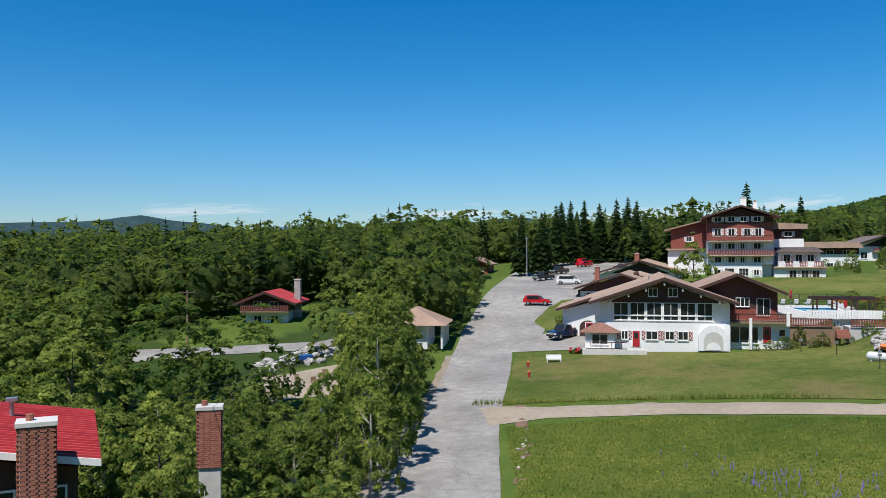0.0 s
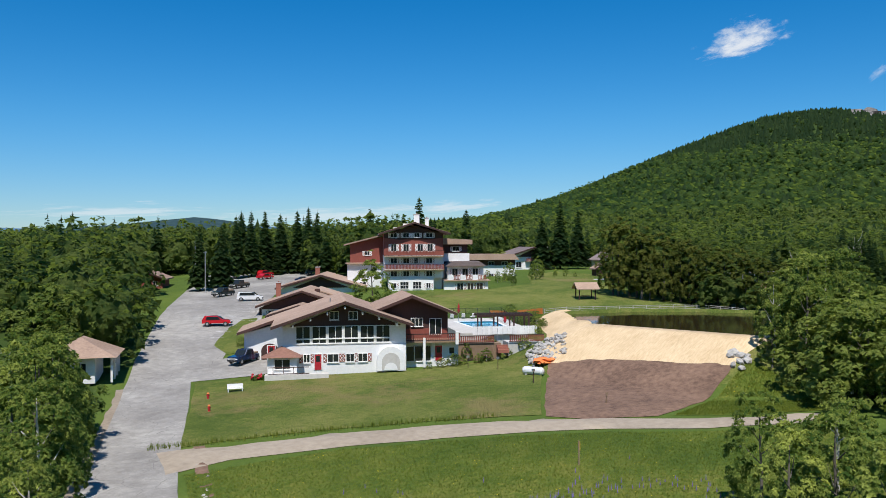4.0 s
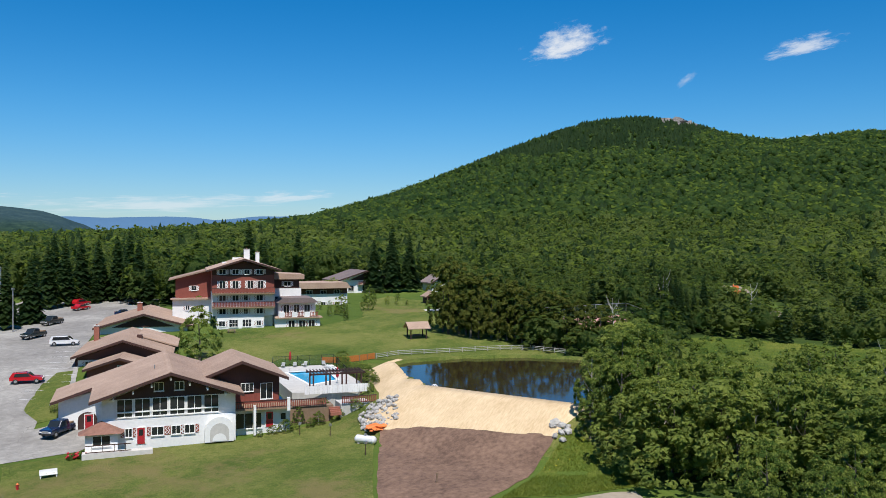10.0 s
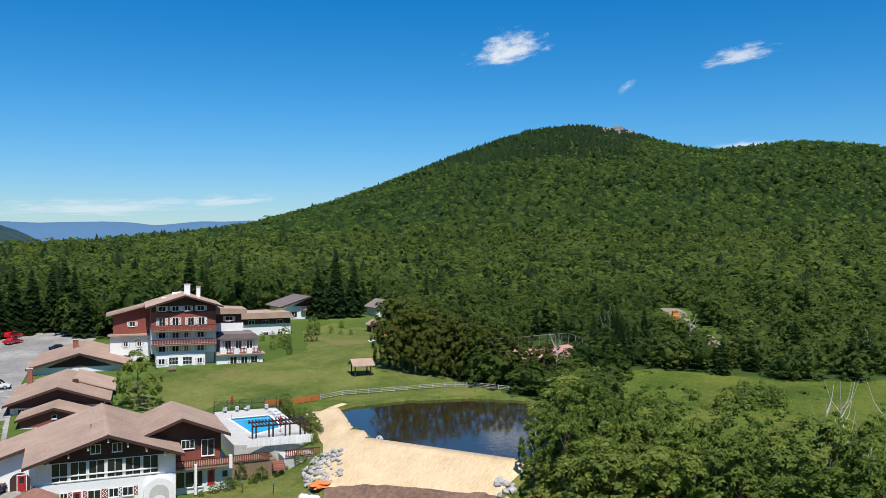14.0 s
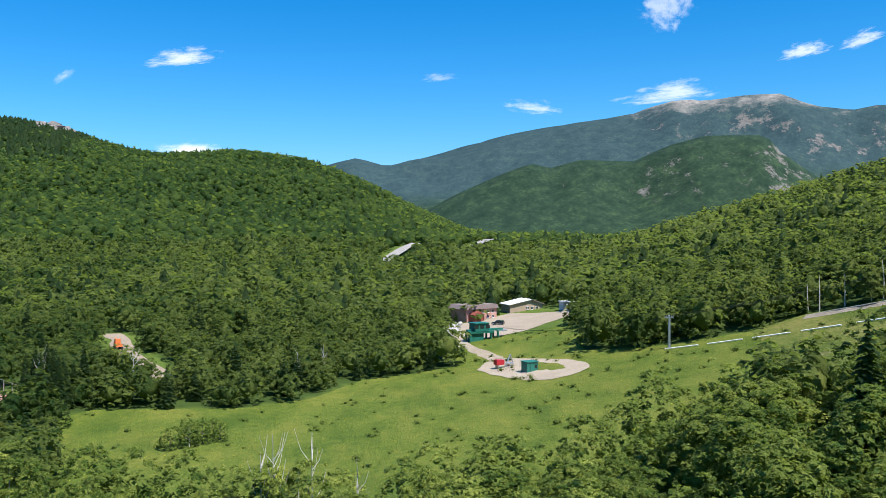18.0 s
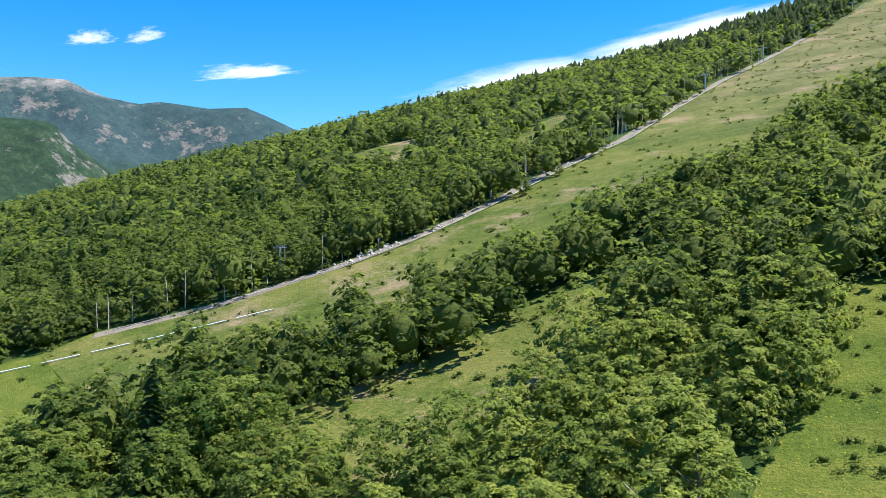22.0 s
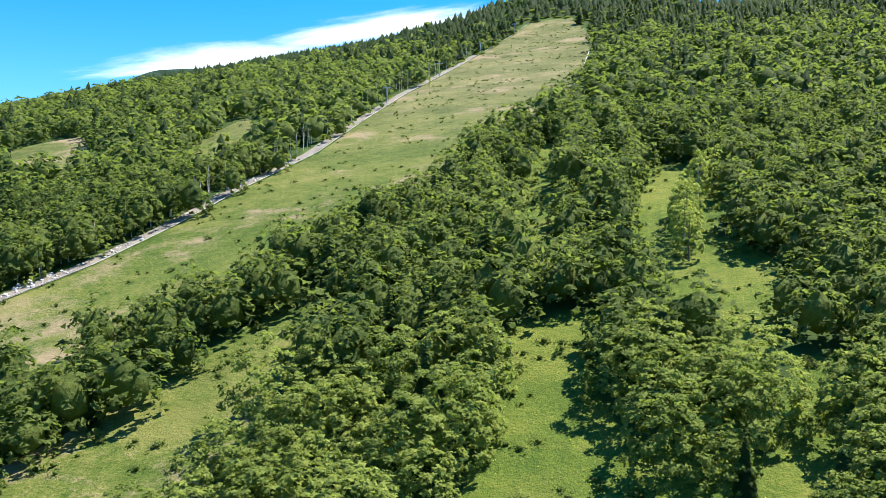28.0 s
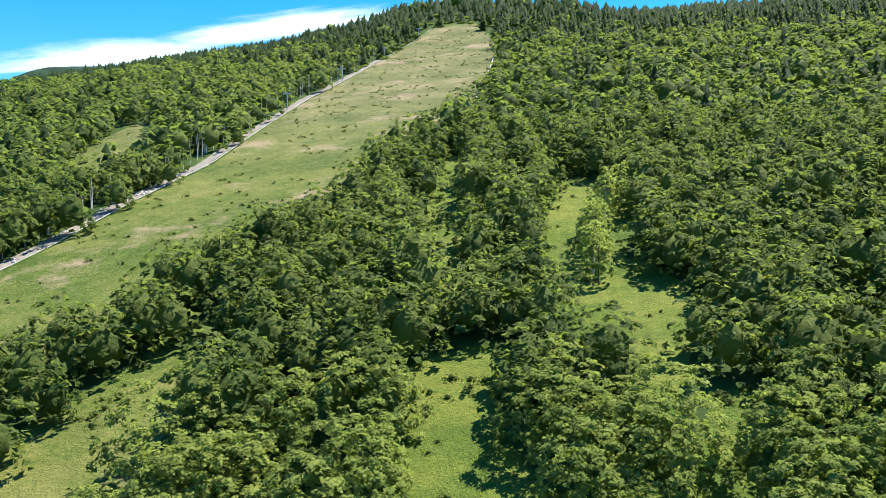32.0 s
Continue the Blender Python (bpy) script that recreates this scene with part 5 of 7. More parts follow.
def railing(parent, x0, x1, y, z, h=1.0, gap=0.28, mat=None, wide=0.2, name="railing"):
    """A balcony railing of upright boards between two rails."""
    mat = mat or M_RED
    bm = box(x0, x1, y - 0.06, y + 0.06, z + h - 0.09, z + h)
    box(x0, x1, y - 0.04, y + 0.04, z + 0.08, z + 0.17, bm)
    r = part(name, bm, M_BROWN, parent, "dark brown rail")
    n = max(2, int((x1 - x0) / gap))
    me = bpy.data.meshes.new("slat")
    b = prism([(-wide / 2, 0.17), (wide / 2, 0.17), (wide / 2 * 0.6, h * 0.5), (wide / 2, h - 0.1), (-wide / 2, h - 0.1), (-wide / 2 * 0.6, h * 0.5)], -0.03, 0.03)
    b.to_mesh(me)
    b.free()
    me.materials.append(mat)
    for i in range(n):
        s = new("slat", me)
        s.parent = r
        s.location = (x0 + (i + 0.5) * (x1 - x0) / n, y, z)
    return r


def chimney(parent, x, y, z0, z1, w, d, mat, cap=M_CONCRETE, courses=0):
    c = part("chimney", box(x - w / 2, x + w / 2, y - d / 2, y + d / 2, z0, z1), mat, parent, "brick chimney" if mat == M_BRICK else "chimney")
    part("chimney_cap", box(x - w / 2 - 0.08, x + w / 2 + 0.08, y - d / 2 - 0.08, y + d / 2 + 0.08, z1 + 0.003, z1 + 0.14), cap, c)
    part("flue", tube([(x, y, z1 + 0.14), (x, y, z1 + 0.36)], 0.13), M_BRICK, c)
    return c


# ---- the lodge ----
lodge = thing("lodge", frame_at(60.2, 90.5, 0.3, 0.807, -0.59), "white and brown alpine lodge with a broad tan gable roof", "lodge")
part("lower_wall", box(0.9, 16.5, 0, 16, -1.2, 3.25), M_WHITE, lodge, "white stucco wall")
part("upper_wall", prism([(0.9, 3.25), (16.5, 3.25), (16.5, 5.75), (8.7, 8.45), (0.9, 5.75)], 0.25, 16), M_WHITE, lodge)
part("gable_cladding", prism([(1.7, 5.72), (15.9, 5.72), (8.7, 8.35)], 0.12, 0.246), M_BROWN, lodge, "dark brown gable boarding")
part("rear_wing", prism([(-4.6, -1.2), (0.896, -1.2), (0.896, 5.5), (-4.6, 4.0)], 10.3, 18), M_WHITE, lodge)
part("rear_wall", prism([(0.9, -1.0), (16.0, -1.0), (16.0, 5.6), (8.7, 8.3), (0.9, 5.6)], 16.004, 19), M_WHITE, lodge)
# the left roof slope reaches farther down over the rear wing
for a, b, y0, y1 in ((-0.5, 5.9, -1.5, 9.2), (-5.5, 4.22, 9.204, 19.6)):
    part("roof_slope", prism([(a, b), (8.7, 8.98), (8.7, 8.7), (a, b - 0.28)], y0, y1), M_ROOF, lodge)
    part("barge_board", prism([(a, b - 0.04), (8.7, 8.94), (8.7, 8.58), (a, b - 0.4)], y0 - 0.08, y0 - 0.004), M_BROWN, lodge, "dark brown barge board")
part("roof_slope", prism([(17.4, 5.95), (8.7, 8.98), (8.7, 8.7), (17.4, 5.67)], -1.5, 19.6), M_ROOF, lodge)
part("barge_board", prism([(17.4, 5.91), (8.7, 8.94), (8.7, 8.58), (17.4, 5.55)], -1.58, -1.504), M_BROWN, lodge, "dark brown barge board")
part("ridge_cap", prism([(8.4, 8.9), (8.7, 9.04), (9.0, 8.9)], -1.5, 19.6), M_ROOF, lodge)
for x in (2.2, 4.4, 6.5, 8.7, 10.9, 13.0, 15.2):
    z = 8.5 - abs(x - 8.7) * 0.335
    part("rafter_end", box(x - 0.09, x + 0.09, -1.3, 0.1, z - 0.55, z - 0.25), M_TRIM, lodge, "white carved rafter end")
for i in range(6):
    window(lodge, 3.45 + i * 2.02, 4.95, 1.72, 1.45, 0.118, 2, False)
    window(lodge, 3.45 + i * 2.02, 3.82, 1.72, 0.42, 0.118, 2, False)
part("window_band", box(2.3, 14.7, 0.12, 0.246, 3.35, 5.72), M_TRIM, lodge)
for x in (7.35, 9.75):
    window(lodge, x, 7.05, 1.0, 0.95, 0.118, 2, False)
door(lodge, 5.3, 0.25, 0.86, 1.95, 0, M_REDPAINT)
for x, w in ((3.9, 0.75), (7.2, 1.35), (9.35, 1.0), (10.95, 1.15)):
    window(lodge, x, 1.68, w, 0.95, 0, 2)
arch = [(12.7, 0.0)] + [(14.45 + 1.75 * math.cos(a), 1.35 + 1.75 * math.sin(a)) for a in [math.pi * (1 - k / 12) for k in range(13)]] + [(16.2, 0.0)]
part("arch_surround", prism(arch, -1.0, -0.004), M_WHITE, lodge, "white arched porch")
# no real opening: a flat grey plate paints the shade inside the arch
shade_outline = [(13.3, 0.1)] + [(14.45 + 1.15 * math.cos(a), 1.15 + 1.15 * math.sin(a)) for a in [math.pi * (1 - k / 12) for k in range(13)]] + [(15.6, 0.1)]
part("arch_recess", prism(shade_outline, -1.02, -1.004), M_CONCRETE, lodge, "flat grey arch painted as a shaded recess")
# white half-disc on the plate for the lighter lower part
part("arch_sill", prism([(13.6, 0.1)] + [(14.45 + 0.85 * math.cos(a), 0.2 + 0.85 * math.sin(a)) for a in [math.pi * (1 - k / 8) for k in range(9)]] + [(15.3, 0.1)], -1.05, -1.024), M_WHITE, lodge)
# bay with its own little roof
bay = part("bay", prism([(-0.9, -1.0), (2.7, -1.0), (2.7, 2.1), (-0.9, 2.1)], -1.4, -0.004), M_WHITE, lodge, "white bay")
window(bay, 0.9, 1.25, 1.9, 1.15, -1.4, 2, False)
br = bmesh.new()
ring = [br.verts.new(p) for p in ((-1.5, -2.0, 2.1), (3.2, -2.0, 2.1), (3.4, -1.0, 2.1), (3.4, 0.2, 2.1), (-1.7, 0.2, 2.1), (-1.7, -1.0, 2.1))]
tip = br.verts.new((0.85, 0.05, 3.35))
for a, b in zip(ring, ring[1:] + ring[:1]):
    br.faces.new((a, b, tip))
br.faces.new(ring[::-1])
part("bay_roof", br, grained("red brown shingles", (0.13, 0.060, 0.042), (0.30, 0.155, 0.115), 2.6, 0.9, depth=0.03), lodge, "small hipped bay roof")
part("terrace_slab", box(-1.2, 6.6, -2.6, -1.405, -0.8, 0.08), M_CONCRETE, lodge, "pale concrete path")
railing(lodge, -0.8, 4.2, -2.5, 0.08, 0.95, 1.2, M_BROWN, 0.08)
# arched entrance of the rear wing
en = [(-2.3, 0.0)] + [(-1.15 + 1.15 * math.cos(a), 1.6 + 0.95 * math.sin(a)) for a in [math.pi * (1 - k / 10) for k in range(11)]] + [(0, 0.0)]
part("entrance_arch", prism(en, 10.15, 10.296), M_BROWN, lodge, "dark arched entrance")
door(lodge, -0.95, 0.3, 0.95, 1.95, 10.14, M_REDPAINT)
part("gutter", tube([(-5.5, 9.2, 3.95), (-5.5, 19.6, 3.95)], 0.07), M_METAL, lodge)
part("vent_pipe", tube([(7.0, 6, 8.3), (7.0, 6, 8.9)], 0.08), M_METAL, lodge)
chimney(lodge, 16.2, 17.5, 0, 6.9, 1.1, 1.0, M_BRICK)

# ---- annex beside the pool ----
annex = thing("annex", frame_at(78.6, 79.5, 1.0, 0.807, -0.59), "dark brown gabled annex above a white glazed basement", "annex")
part("basement", box(-5.2, 2.3, -0.1, 9, -1.0, 2.55), M_WHITE, annex)
part("upper_wall", prism([(-9.0, 2.6), (1.3, 2.6), (1.3, 6.2), (-3.6, 8.2), (-9.0, 6.0)], 2.4, 13), M_BROWN, annex, "dark brown boarded wall")
part("red_panel", box(-5.1, 1.2, 2.3, 2.396, 2.75, 4.1), M_RED, annex, "red boarded band")
gable_roof(annex, -9.9, 2.3, 0.9, 13.8, 6.25, 8.65, M_ROOF, ridge=-3.7)
part("balcony", box(-5.2, 2.4, -1.3, 2.3, 2.56, 2.75), M_WOODPOLE, annex, "wooden balcony floor")
railing(annex, -5.1, 2.35, -1.25, 2.75)
window(annex, -2.9, 4.95, 1.5, 1.0, 2.3, 3, False)
window(annex, -0.4, 4.35, 1.5, 2.0, 2.3, 2, False)
for x in (-4.1, -3.0, -1.9):
    window(annex, x, 1.05, 1.02, 1.9, -0.1, 1, False)
door(annex, -0.35, 0.1, 0.9, 1.95, -0.1, M_REDPAINT)
window(annex, 1.4, 1.35, 0.7, 0.8, -0.1, 1, False)
for x in (-2.4, 1.9):
    part("post", box(x - 0.2, x + 0.2, -1.5, -1.06, 2.3, 3.95) if x > 0 else box(x - 0.16, x + 0.16, -1.45, -1.1, -0.6, 3.2), M_TRIM, annex, "white balcony post")

# ---- buildings behind the lodge ----
hall = thing("hall", frame_at(82.0, 128.3, 3.0, 0.76, -0.65), "long low hall with brown gable and tan roof", "hall")
part("wall", prism([(0.6, -1.5), (14.7, -1.5), (14.7, 2.6), (7.65, 4.9), (0.6, 2.6)], 0, 19), M_WHITE, hall)
part("gable_cladding", prism([(0.65, 2.2), (14.65, 2.2), (14.65, 2.62), (7.65, 4.9), (0.65, 2.62)], -0.12, -0.004), M_BROWN, hall, "dark brown gable boarding")
gable_roof(hall, -0.4, 15.7, -1.2, 20, 2.85, 5.5, M_ROOF)
for x in (2.3, 13.2):
    window(hall, x, 1.45, 1.1, 0.95, 0, 2)
part("side_cladding", box(0.2, 0.596, -0.1, 3, -1.3, 2.4), M_BROWN, hall)
chimney(hall, 1.6, 17, 2.5, 6.1, 0.9, 0.9, M_BRICK)
part("vent_hood", box(9.3, 10.2, 7, 7.9, 4.3, 5.35), M_BROWN, hall, "boxed roof vent")
part("raised_roof", prism([(9.5, 5.25), (16.2, 3.15), (16.2, 2.9), (9.5, 5.0)], 8, 21), M_ROOF, hall)

link = thing("link_wing", frame_at(79.0, 121.0, 3.0, 0.76, -0.65), "low salmon-walled link wing with shallow gable", "wing")
part("wall", prism([(0.4, -2.0), (10.2, -2.0), (10.2, 1.6), (5.3, 3.1), (0.4, 1.6)], 0, 6.8), M_RED, link, "salmon red boarded wall")
part("base_wall", box(0.2, 10.4, -0.12, -0.004, -2.0, 0.4), M_WHITE, link)
gable_roof(link, -0.2, 10.8, -0.7, 6.9, 1.75, 3.45, M_ROOF)
window(link, 5.3, 1.9, 0.6, 0.5, 0, 1, False)

back = thing("back_wing", frame_at(101.0, 150.5, 4.6, 0.76, -0.65), "rambling rear wing with brown gable and tan roof", "wing")
part("wall", prism([(0.6, -1.5), (17.4, -1.5), (17.4, 2.7), (9, 5.2), (0.6, 2.7)], 0, 22), M_WHITE, back)
part("gable_cladding", prism([(3, 2.9), (15, 2.9), (9, 5.1)], -0.12, -0.004), M_BROWN, back, "dark brown gable boarding")
gable_roof(back, -0.5, 18.5, -1.2, 23, 3.0, 5.7, M_ROOF)
chimney(back, 7.5, 12, 4, 6.9, 1.0, 1.0, M_BRICK)
for x in (4, 14):
    window(back, x, 1.3, 1.2, 1.0, 0, 2)

# ---- the hotel ----
hotel = thing("hotel", frame_at(117.9, 135.9, 6.3, 0.77, -0.64), "five-storey alpine hotel with red upper walls, white base and wooden balconies", "hotel")
part("ground_floor", box(0.9, 10.4, 0.0, 14, -1.2, 3.05), M_WHITE, hotel, "white stucco ground floor")
part("ground_floor", box(10.404, 12.3, 1.8, 14, -1.2, 3.05), M_WHITE, hotel, "white stucco ground floor")
part("middle_wall", box(-0.1, 12.5, 0.25, 14, 3.054, 7.9), M_WHITE, hotel, "white stucco wall")
part("upper_wall", prism([(-0.1, 7.904), (12.5, 7.904), (12.5, 12.4), (6.2, 14.3), (-0.1, 12.4)], 0.2, 14), M_RED, hotel, "red boarded wall")
part("gable_cladding", prism([(-0.05, 11.6), (3.2, 11.2), (6.2, 11.35), (9.2, 11.2), (12.45, 11.6), (12.45, 12.4), (6.2, 14.25), (-0.05, 12.4)], 0.08, 0.196), M_BROWN, hotel, "dark brown gable boarding")
gable_roof(hotel, -1.2, 13.9, -1.5, 15, 12.6, 14.95, M_ROOF)
for z, mat in ((4.9, M_RED), (7.75, M_RED)):
    part("balcony", box(-0.1, 12.6, -1.15, 0.24, z - 0.14, z), M_WOODPOLE, hotel, "wooden balcony floor")
    railing(hotel, -0.1, 12.6, -1.1, z, 1.15, 0.3, mat, 0.24)
for x, w in ((2.0, 1.25), (4.6, 1.2), (6.9, 1.0), (9.5, 1.25)):
    window(hotel, x, 12.15, w, 0.9, 0.07, 2)
for x in (2.0, 4.6, 7.6, 9.7):
    window(hotel, x, 9.5, 1.1, 1.5, 0.2, 2)
for x, w in ((2.0, 1.3), (4.6, 1.25), (6.7, 0.8), (9.5, 1.3)):
    window(hotel, x, 6.75, w, 1.05, 0.25, 2)
    window(hotel, x, 4.0, w, 1.05, 0.25, 2)
for x in (4.2, 6.9):
    window(hotel, x, 1.55, 1.75, 1.4, 0, 3, False, 2)
    part("arch_head", prism([(x - 0.95, 2.32)] + [(x + 0.95 * math.cos(a), 2.32 + 0.42 * math.sin(a)) for a in [math.pi * (1 - k / 8) for k in range(9)]] + [(x + 0.95, 2.32)], -0.08, -0.004), M_TRIM, hotel)
window(hotel, 1.9, 1.5, 1.2, 1.0, 0, 2)
window(hotel, 9.3, 1.5, 0.9, 1.0, 0, 2)
part("crest", prism([(5.4, 11.6), (6.1, 11.6), (6.4, 12.1), (5.75, 12.6), (5.1, 12.1)], 0.02, 0.066), M_TRIM, hotel, "white painted emblem")
chimney(hotel, 7.2, 6.0, 13.5, 16.7, 1.2, 1.0, M_WHITE)
chimney(hotel, 9.6, 8.0, 12.6, 16.0, 0.8, 0.8, M_WHITE)
part("roof_unit", box(2.2, 3.6, 7.5, 8.5, 13.2, 14.0), M_TRIM, hotel, "white roof vent")
part("roof_unit", box(4.4, 6.2, 9.5, 10.6, 14.2, 14.9), M_TRIM, hotel, "white roof vent")
# side wing on the left
part("side_wing", box(-8.0, -0.104, 9.5, 17, -1.0, 5.9), M_WHITE, hotel, "white side wing")
part("side_wing_upper", prism([(-7.4, 6.0), (-0.104, 6.0), (-0.104, 12.0), (-7.4, 10.4)], 10.5, 17), M_RED, hotel, "red boarded side wing")
part("side_roof", prism([(-8.8, 10.3), (0.2, 12.6), (0.2, 12.3), (-8.8, 10.0)], 9.2, 18), M_ROOF, hotel)
part("skirt_roof", box(-8.4, -0.106, 8.7, 10.6, 5.95, 6.25), M_ROOF, hotel)
window(hotel, -3.6, 8.3, 1.0, 0.9, 10.5, 2)
for x in (-4.9, -2.2):
    window(hotel, x, 4.2, 0.8, 0.9, 9.5, 2)
window(hotel, -4.6, 1.4, 1.4, 1.0, 9.5, 2)
# terrace block on the right
part("terrace_floor", box(12.6, 22.0, -0.6, 7, -1.2, 2.4), M_WHITE, hotel, "white terrace block")
part("terrace_upper", box(13.6, 21.4, 2.2, 8, 2.404, 5.4), M_WHITE, hotel)
part("terrace_roof", prism([(13.0, 5.45), (22.0, 5.45), (20.5, 6.5), (14.6, 6.5)], 1.2, 9), M_ROOFDARK, hotel, "grey shingled terrace roof")
part("terrace_eave", box(12.5, 22.4, -1.3, 2.0, 2.41, 2.62), M_ROOF, hotel)
for i in range(3):
    railing(hotel, 14.6 + i * 2.6, 16.4 + i * 2.6, -1.0, 2.62, 1.1, 0.26)
    part("planter", box(13.4 + i * 2.6, 14.5 + i * 2.6, -1.15, -0.8, 2.62, 3.7), M_WHITE, hotel, "white parapet pier")
for x in (16.0, 18.2, 20.2):
    window(hotel, x, 1.1, 1.3, 1.6, -0.6, 2)
for x in (15.2, 17.4, 19.6):
    window(hotel, x, 4.1, 1.2, 1.7, 2.2, 2)
# upper wing on the right
part("east_wing", box(12.504, 19.0, 7.5, 14.5, -1.0, 8.2), M_WHITE, hotel)
part("east_wing_upper", box(12.504, 18.6, 7.6, 14.4, 8.204, 10.2), M_BROWN, hotel)
part("east_roof", prism([(12.51, 11.6), (19.6, 11.2), (19.6, 10.2), (12.51, 10.2)], 6.6, 15.5), M_ROOF, hotel)
for x, z in ((16, 9.2), (16, 6.0), (14, 6.0)):
    window(hotel, x, z, 1.4, 0.9, 7.5, 2)

long_wing = thing("long_wing", frame_at(147.0, 159.5, 6.6, 0.84, -0.54), "long low white wing with tan roof", "wing")
part("wall", box(0, 28, 0, 8, -1.2, 4.4), M_WHITE, long_wing)
part("upper_band", box(0, 28, 0.05, 8, 4.404, 6.0), M_BROWN, long_wing)
part("roof", prism([(-0.8, 5.9), (28.8, 5.9), (27.5, 7.4), (0.5, 7.4)], -1.2, 9), M_ROOF, long_wing, "tan shingled roof")
for i in range(7):
    window(long_wing, 3 + i * 3.7, 4.9, 1.5, 0.9, 0.05 if i else 0, 2, False)
    window(long_wing, 3 + i * 3.7, 1.8, 1.3, 1.0, 0, 2)

villa = thing("villa", frame_at(194.0, 167.0, 8.6, 0.86, -0.51), "white villa with dark grey gable roof and timber balcony", "house")
part("wall", prism([(0, -1.2), (15, -1.2), (15, 4.0), (8, 6.6), (0, 4.0)], 0, 12), M_WHITE, villa)
part("gable_cladding", prism([(3, 4.2), (13, 4.2), (8, 6.4)], -0.12, -0.004), M_BROWN, villa, "dark brown gable boarding")
gable_roof(villa, -1.5, 16.5, -1.6, 13, 4.2, 7.2, M_ROOFDARK, ridge=8)
for x in (3.5, 8, 12):
    window(villa, x, 1.8, 1.7, 1.6, 0, 2, False)
railing(villa, 5.6, 10.6, -0.9, 2.9, 0.9)
part("balcony", box(5.5, 10.7, -1.0, -0.004, 2.76, 2.9), M_WOODPOLE, villa, "wooden balcony floor")
chimney(villa, 14, 5, 4, 8.0, 1.3, 1.0, M_WHITE)
part("garage", box(-5.5, -0.2, -4, 3, -1.5, 1.6), M_WHITE, villa, "low white garage")

far_house = thing("far_house", frame_at(218.0, 150.0, 8.5, 0.86, -0.51), "small white house with a dark steep gable", "house")
part("wall", prism([(0, -1), (7, -1), (7, 3), (3.5, 5), (0, 3)], 0, 7), M_WHITE, far_house)
gable_roof(far_house, -0.8, 7.8, -1, 8, 3.2, 5.6, M_ROOFDARK)
for x in (2, 5):
    window(far_house, x, 1.8, 1.4, 1.6, 0, 2, False)

# tall grass and flowers near the walk
FRONT = [(24.6, 45.2), (32.4, 61.5), (44, 58), (50, 53.8), (57, 48.8), (63, 42.8), (68, 35.8), (76, 28), (60, 14), (36, 10), (14, 24)]
tufts("long_grass", FRONT, 40000, 0.12, M_BLADE, 21, "tufts of long meadow grass")
tufts("track_grass", [(33.6, 70.6), (39, 67.8), (46, 64.4), (54, 59.8), (61.5, 54.4), (62, 55.6), (54.5, 61), (46.5, 65.6), (39.4, 69), (34.5, 71.8)], 2600, 0.45, M_BLADE, 22, "long grass along the dirt track")
tufts("slope_grass", GLADE, 12000, 0.24, M_BLADE, 23, "tufts of grass in the glade")
tufts("clearing_grass", CLEARING, 9000, 0.18, M_BLADE, 25, "rank green weeds in the clearing")
tufts("meadow_grass", MEADOW, 30000, 0.30, M_BLADE, 24, "tufts of long grass in the wet meadow")
drape("island", [(62.5, 106.5), (64.5, 113), (70.5, 120), (78, 127), (80.5, 126), (73, 115.5), (69, 110), (66.6, 106)], 0.16, M_LAWN, 2.0, "grass island between the lodge and the car park", "lawn")

# ---- pool terrace ----
deck = thing("pool_terrace", pose(0, 0, 0), "pale paved pool terrace with low retaining wall", "terrace", "", "structure")
DECK = [(91.0, 80.2), (94.5, 78.2), (98.2, 79.7), (111.2, 97.7), (103.0, 103.8), (94, 94), (87.5, 84.5)]


def slab(outline, z0, z1, hole=None):
    bm = bmesh.new()
    a = [bm.verts.new((x, y, z1)) for x, y in outline]
    b = [bm.verts.new((x, y, z0)) for x, y in outline]
    k = len(outline)
    for i in range(k):
        bm.faces.new((a[i], a[(i + 1) % k], b[(i + 1) % k], b[i]))
    if hole is None:
        bm.faces.new(a)
    else:
        c = [bm.verts.new((x, y, z1)) for x, y in hole]
        d = [bm.verts.new((x, y, z1 - 0.5)) for x, y in hole]
        for i in range(len(hole)):
            bm.faces.new((c[i], c[(i + 1) % len(hole)], d[(i + 1) % len(hole)], d[i]))
        es = [bm.edges.get((a[i], a[(i + 1) % k])) for i in range(k)] + [bm.edges.get((c[i], c[(i + 1) % len(hole)])) for i in range(len(hole))]
        bmesh.ops.triangle_fill(bm, use_beauty=True, edges=es)
    bmesh.ops.recalc_face_normals(bm, faces=bm.faces)
    return bm


POOL = [(93.6, 86.6), (99.6, 86.4), (105.9, 94.2), (100.2, 98.0)]
part("paving", slab(DECK, 0.2, 3.6, POOL), M_CONCRETE, deck, "pale grey paving")
pool = thing("swimming_pool", pose(0, 0, 0), "bright blue outdoor swimming pool with pale coping", "pool")
part("water", slab(POOL, 3.2, 3.45), M_POOL, pool, "turquoise water")


def strip_wall(points, w, z0, h, bm=None, ground_level=None):
    """A thin upright band along points."""
    bm = bm or bmesh.new()
    for (ax, ay), (bx, by) in zip(points, points[1:]):
        m = Matrix.Translation((ax, ay, 0)) @ Matrix.Rotation(math.atan2(by - ay, bx - ax), 4, "Z")
        box(0, math.hypot(bx - ax, by - ay), -w / 2, w / 2, z0, z0 + h, bm, m)
    return bm


part("coping", strip_wall(POOL + POOL[:1], 0.45, 3.603, 0.06), M_TRIM, pool, "white coping")
for x, y in ((94.4, 88.0), (100.3, 97.3)):
    part("ladder", tube([(x, y, 3.3), (x, y, 4.3), (x + 0.35, y + 0.3, 4.3), (x + 0.35, y + 0.3, 3.6)], 0.03, 6), M_METAL, pool)

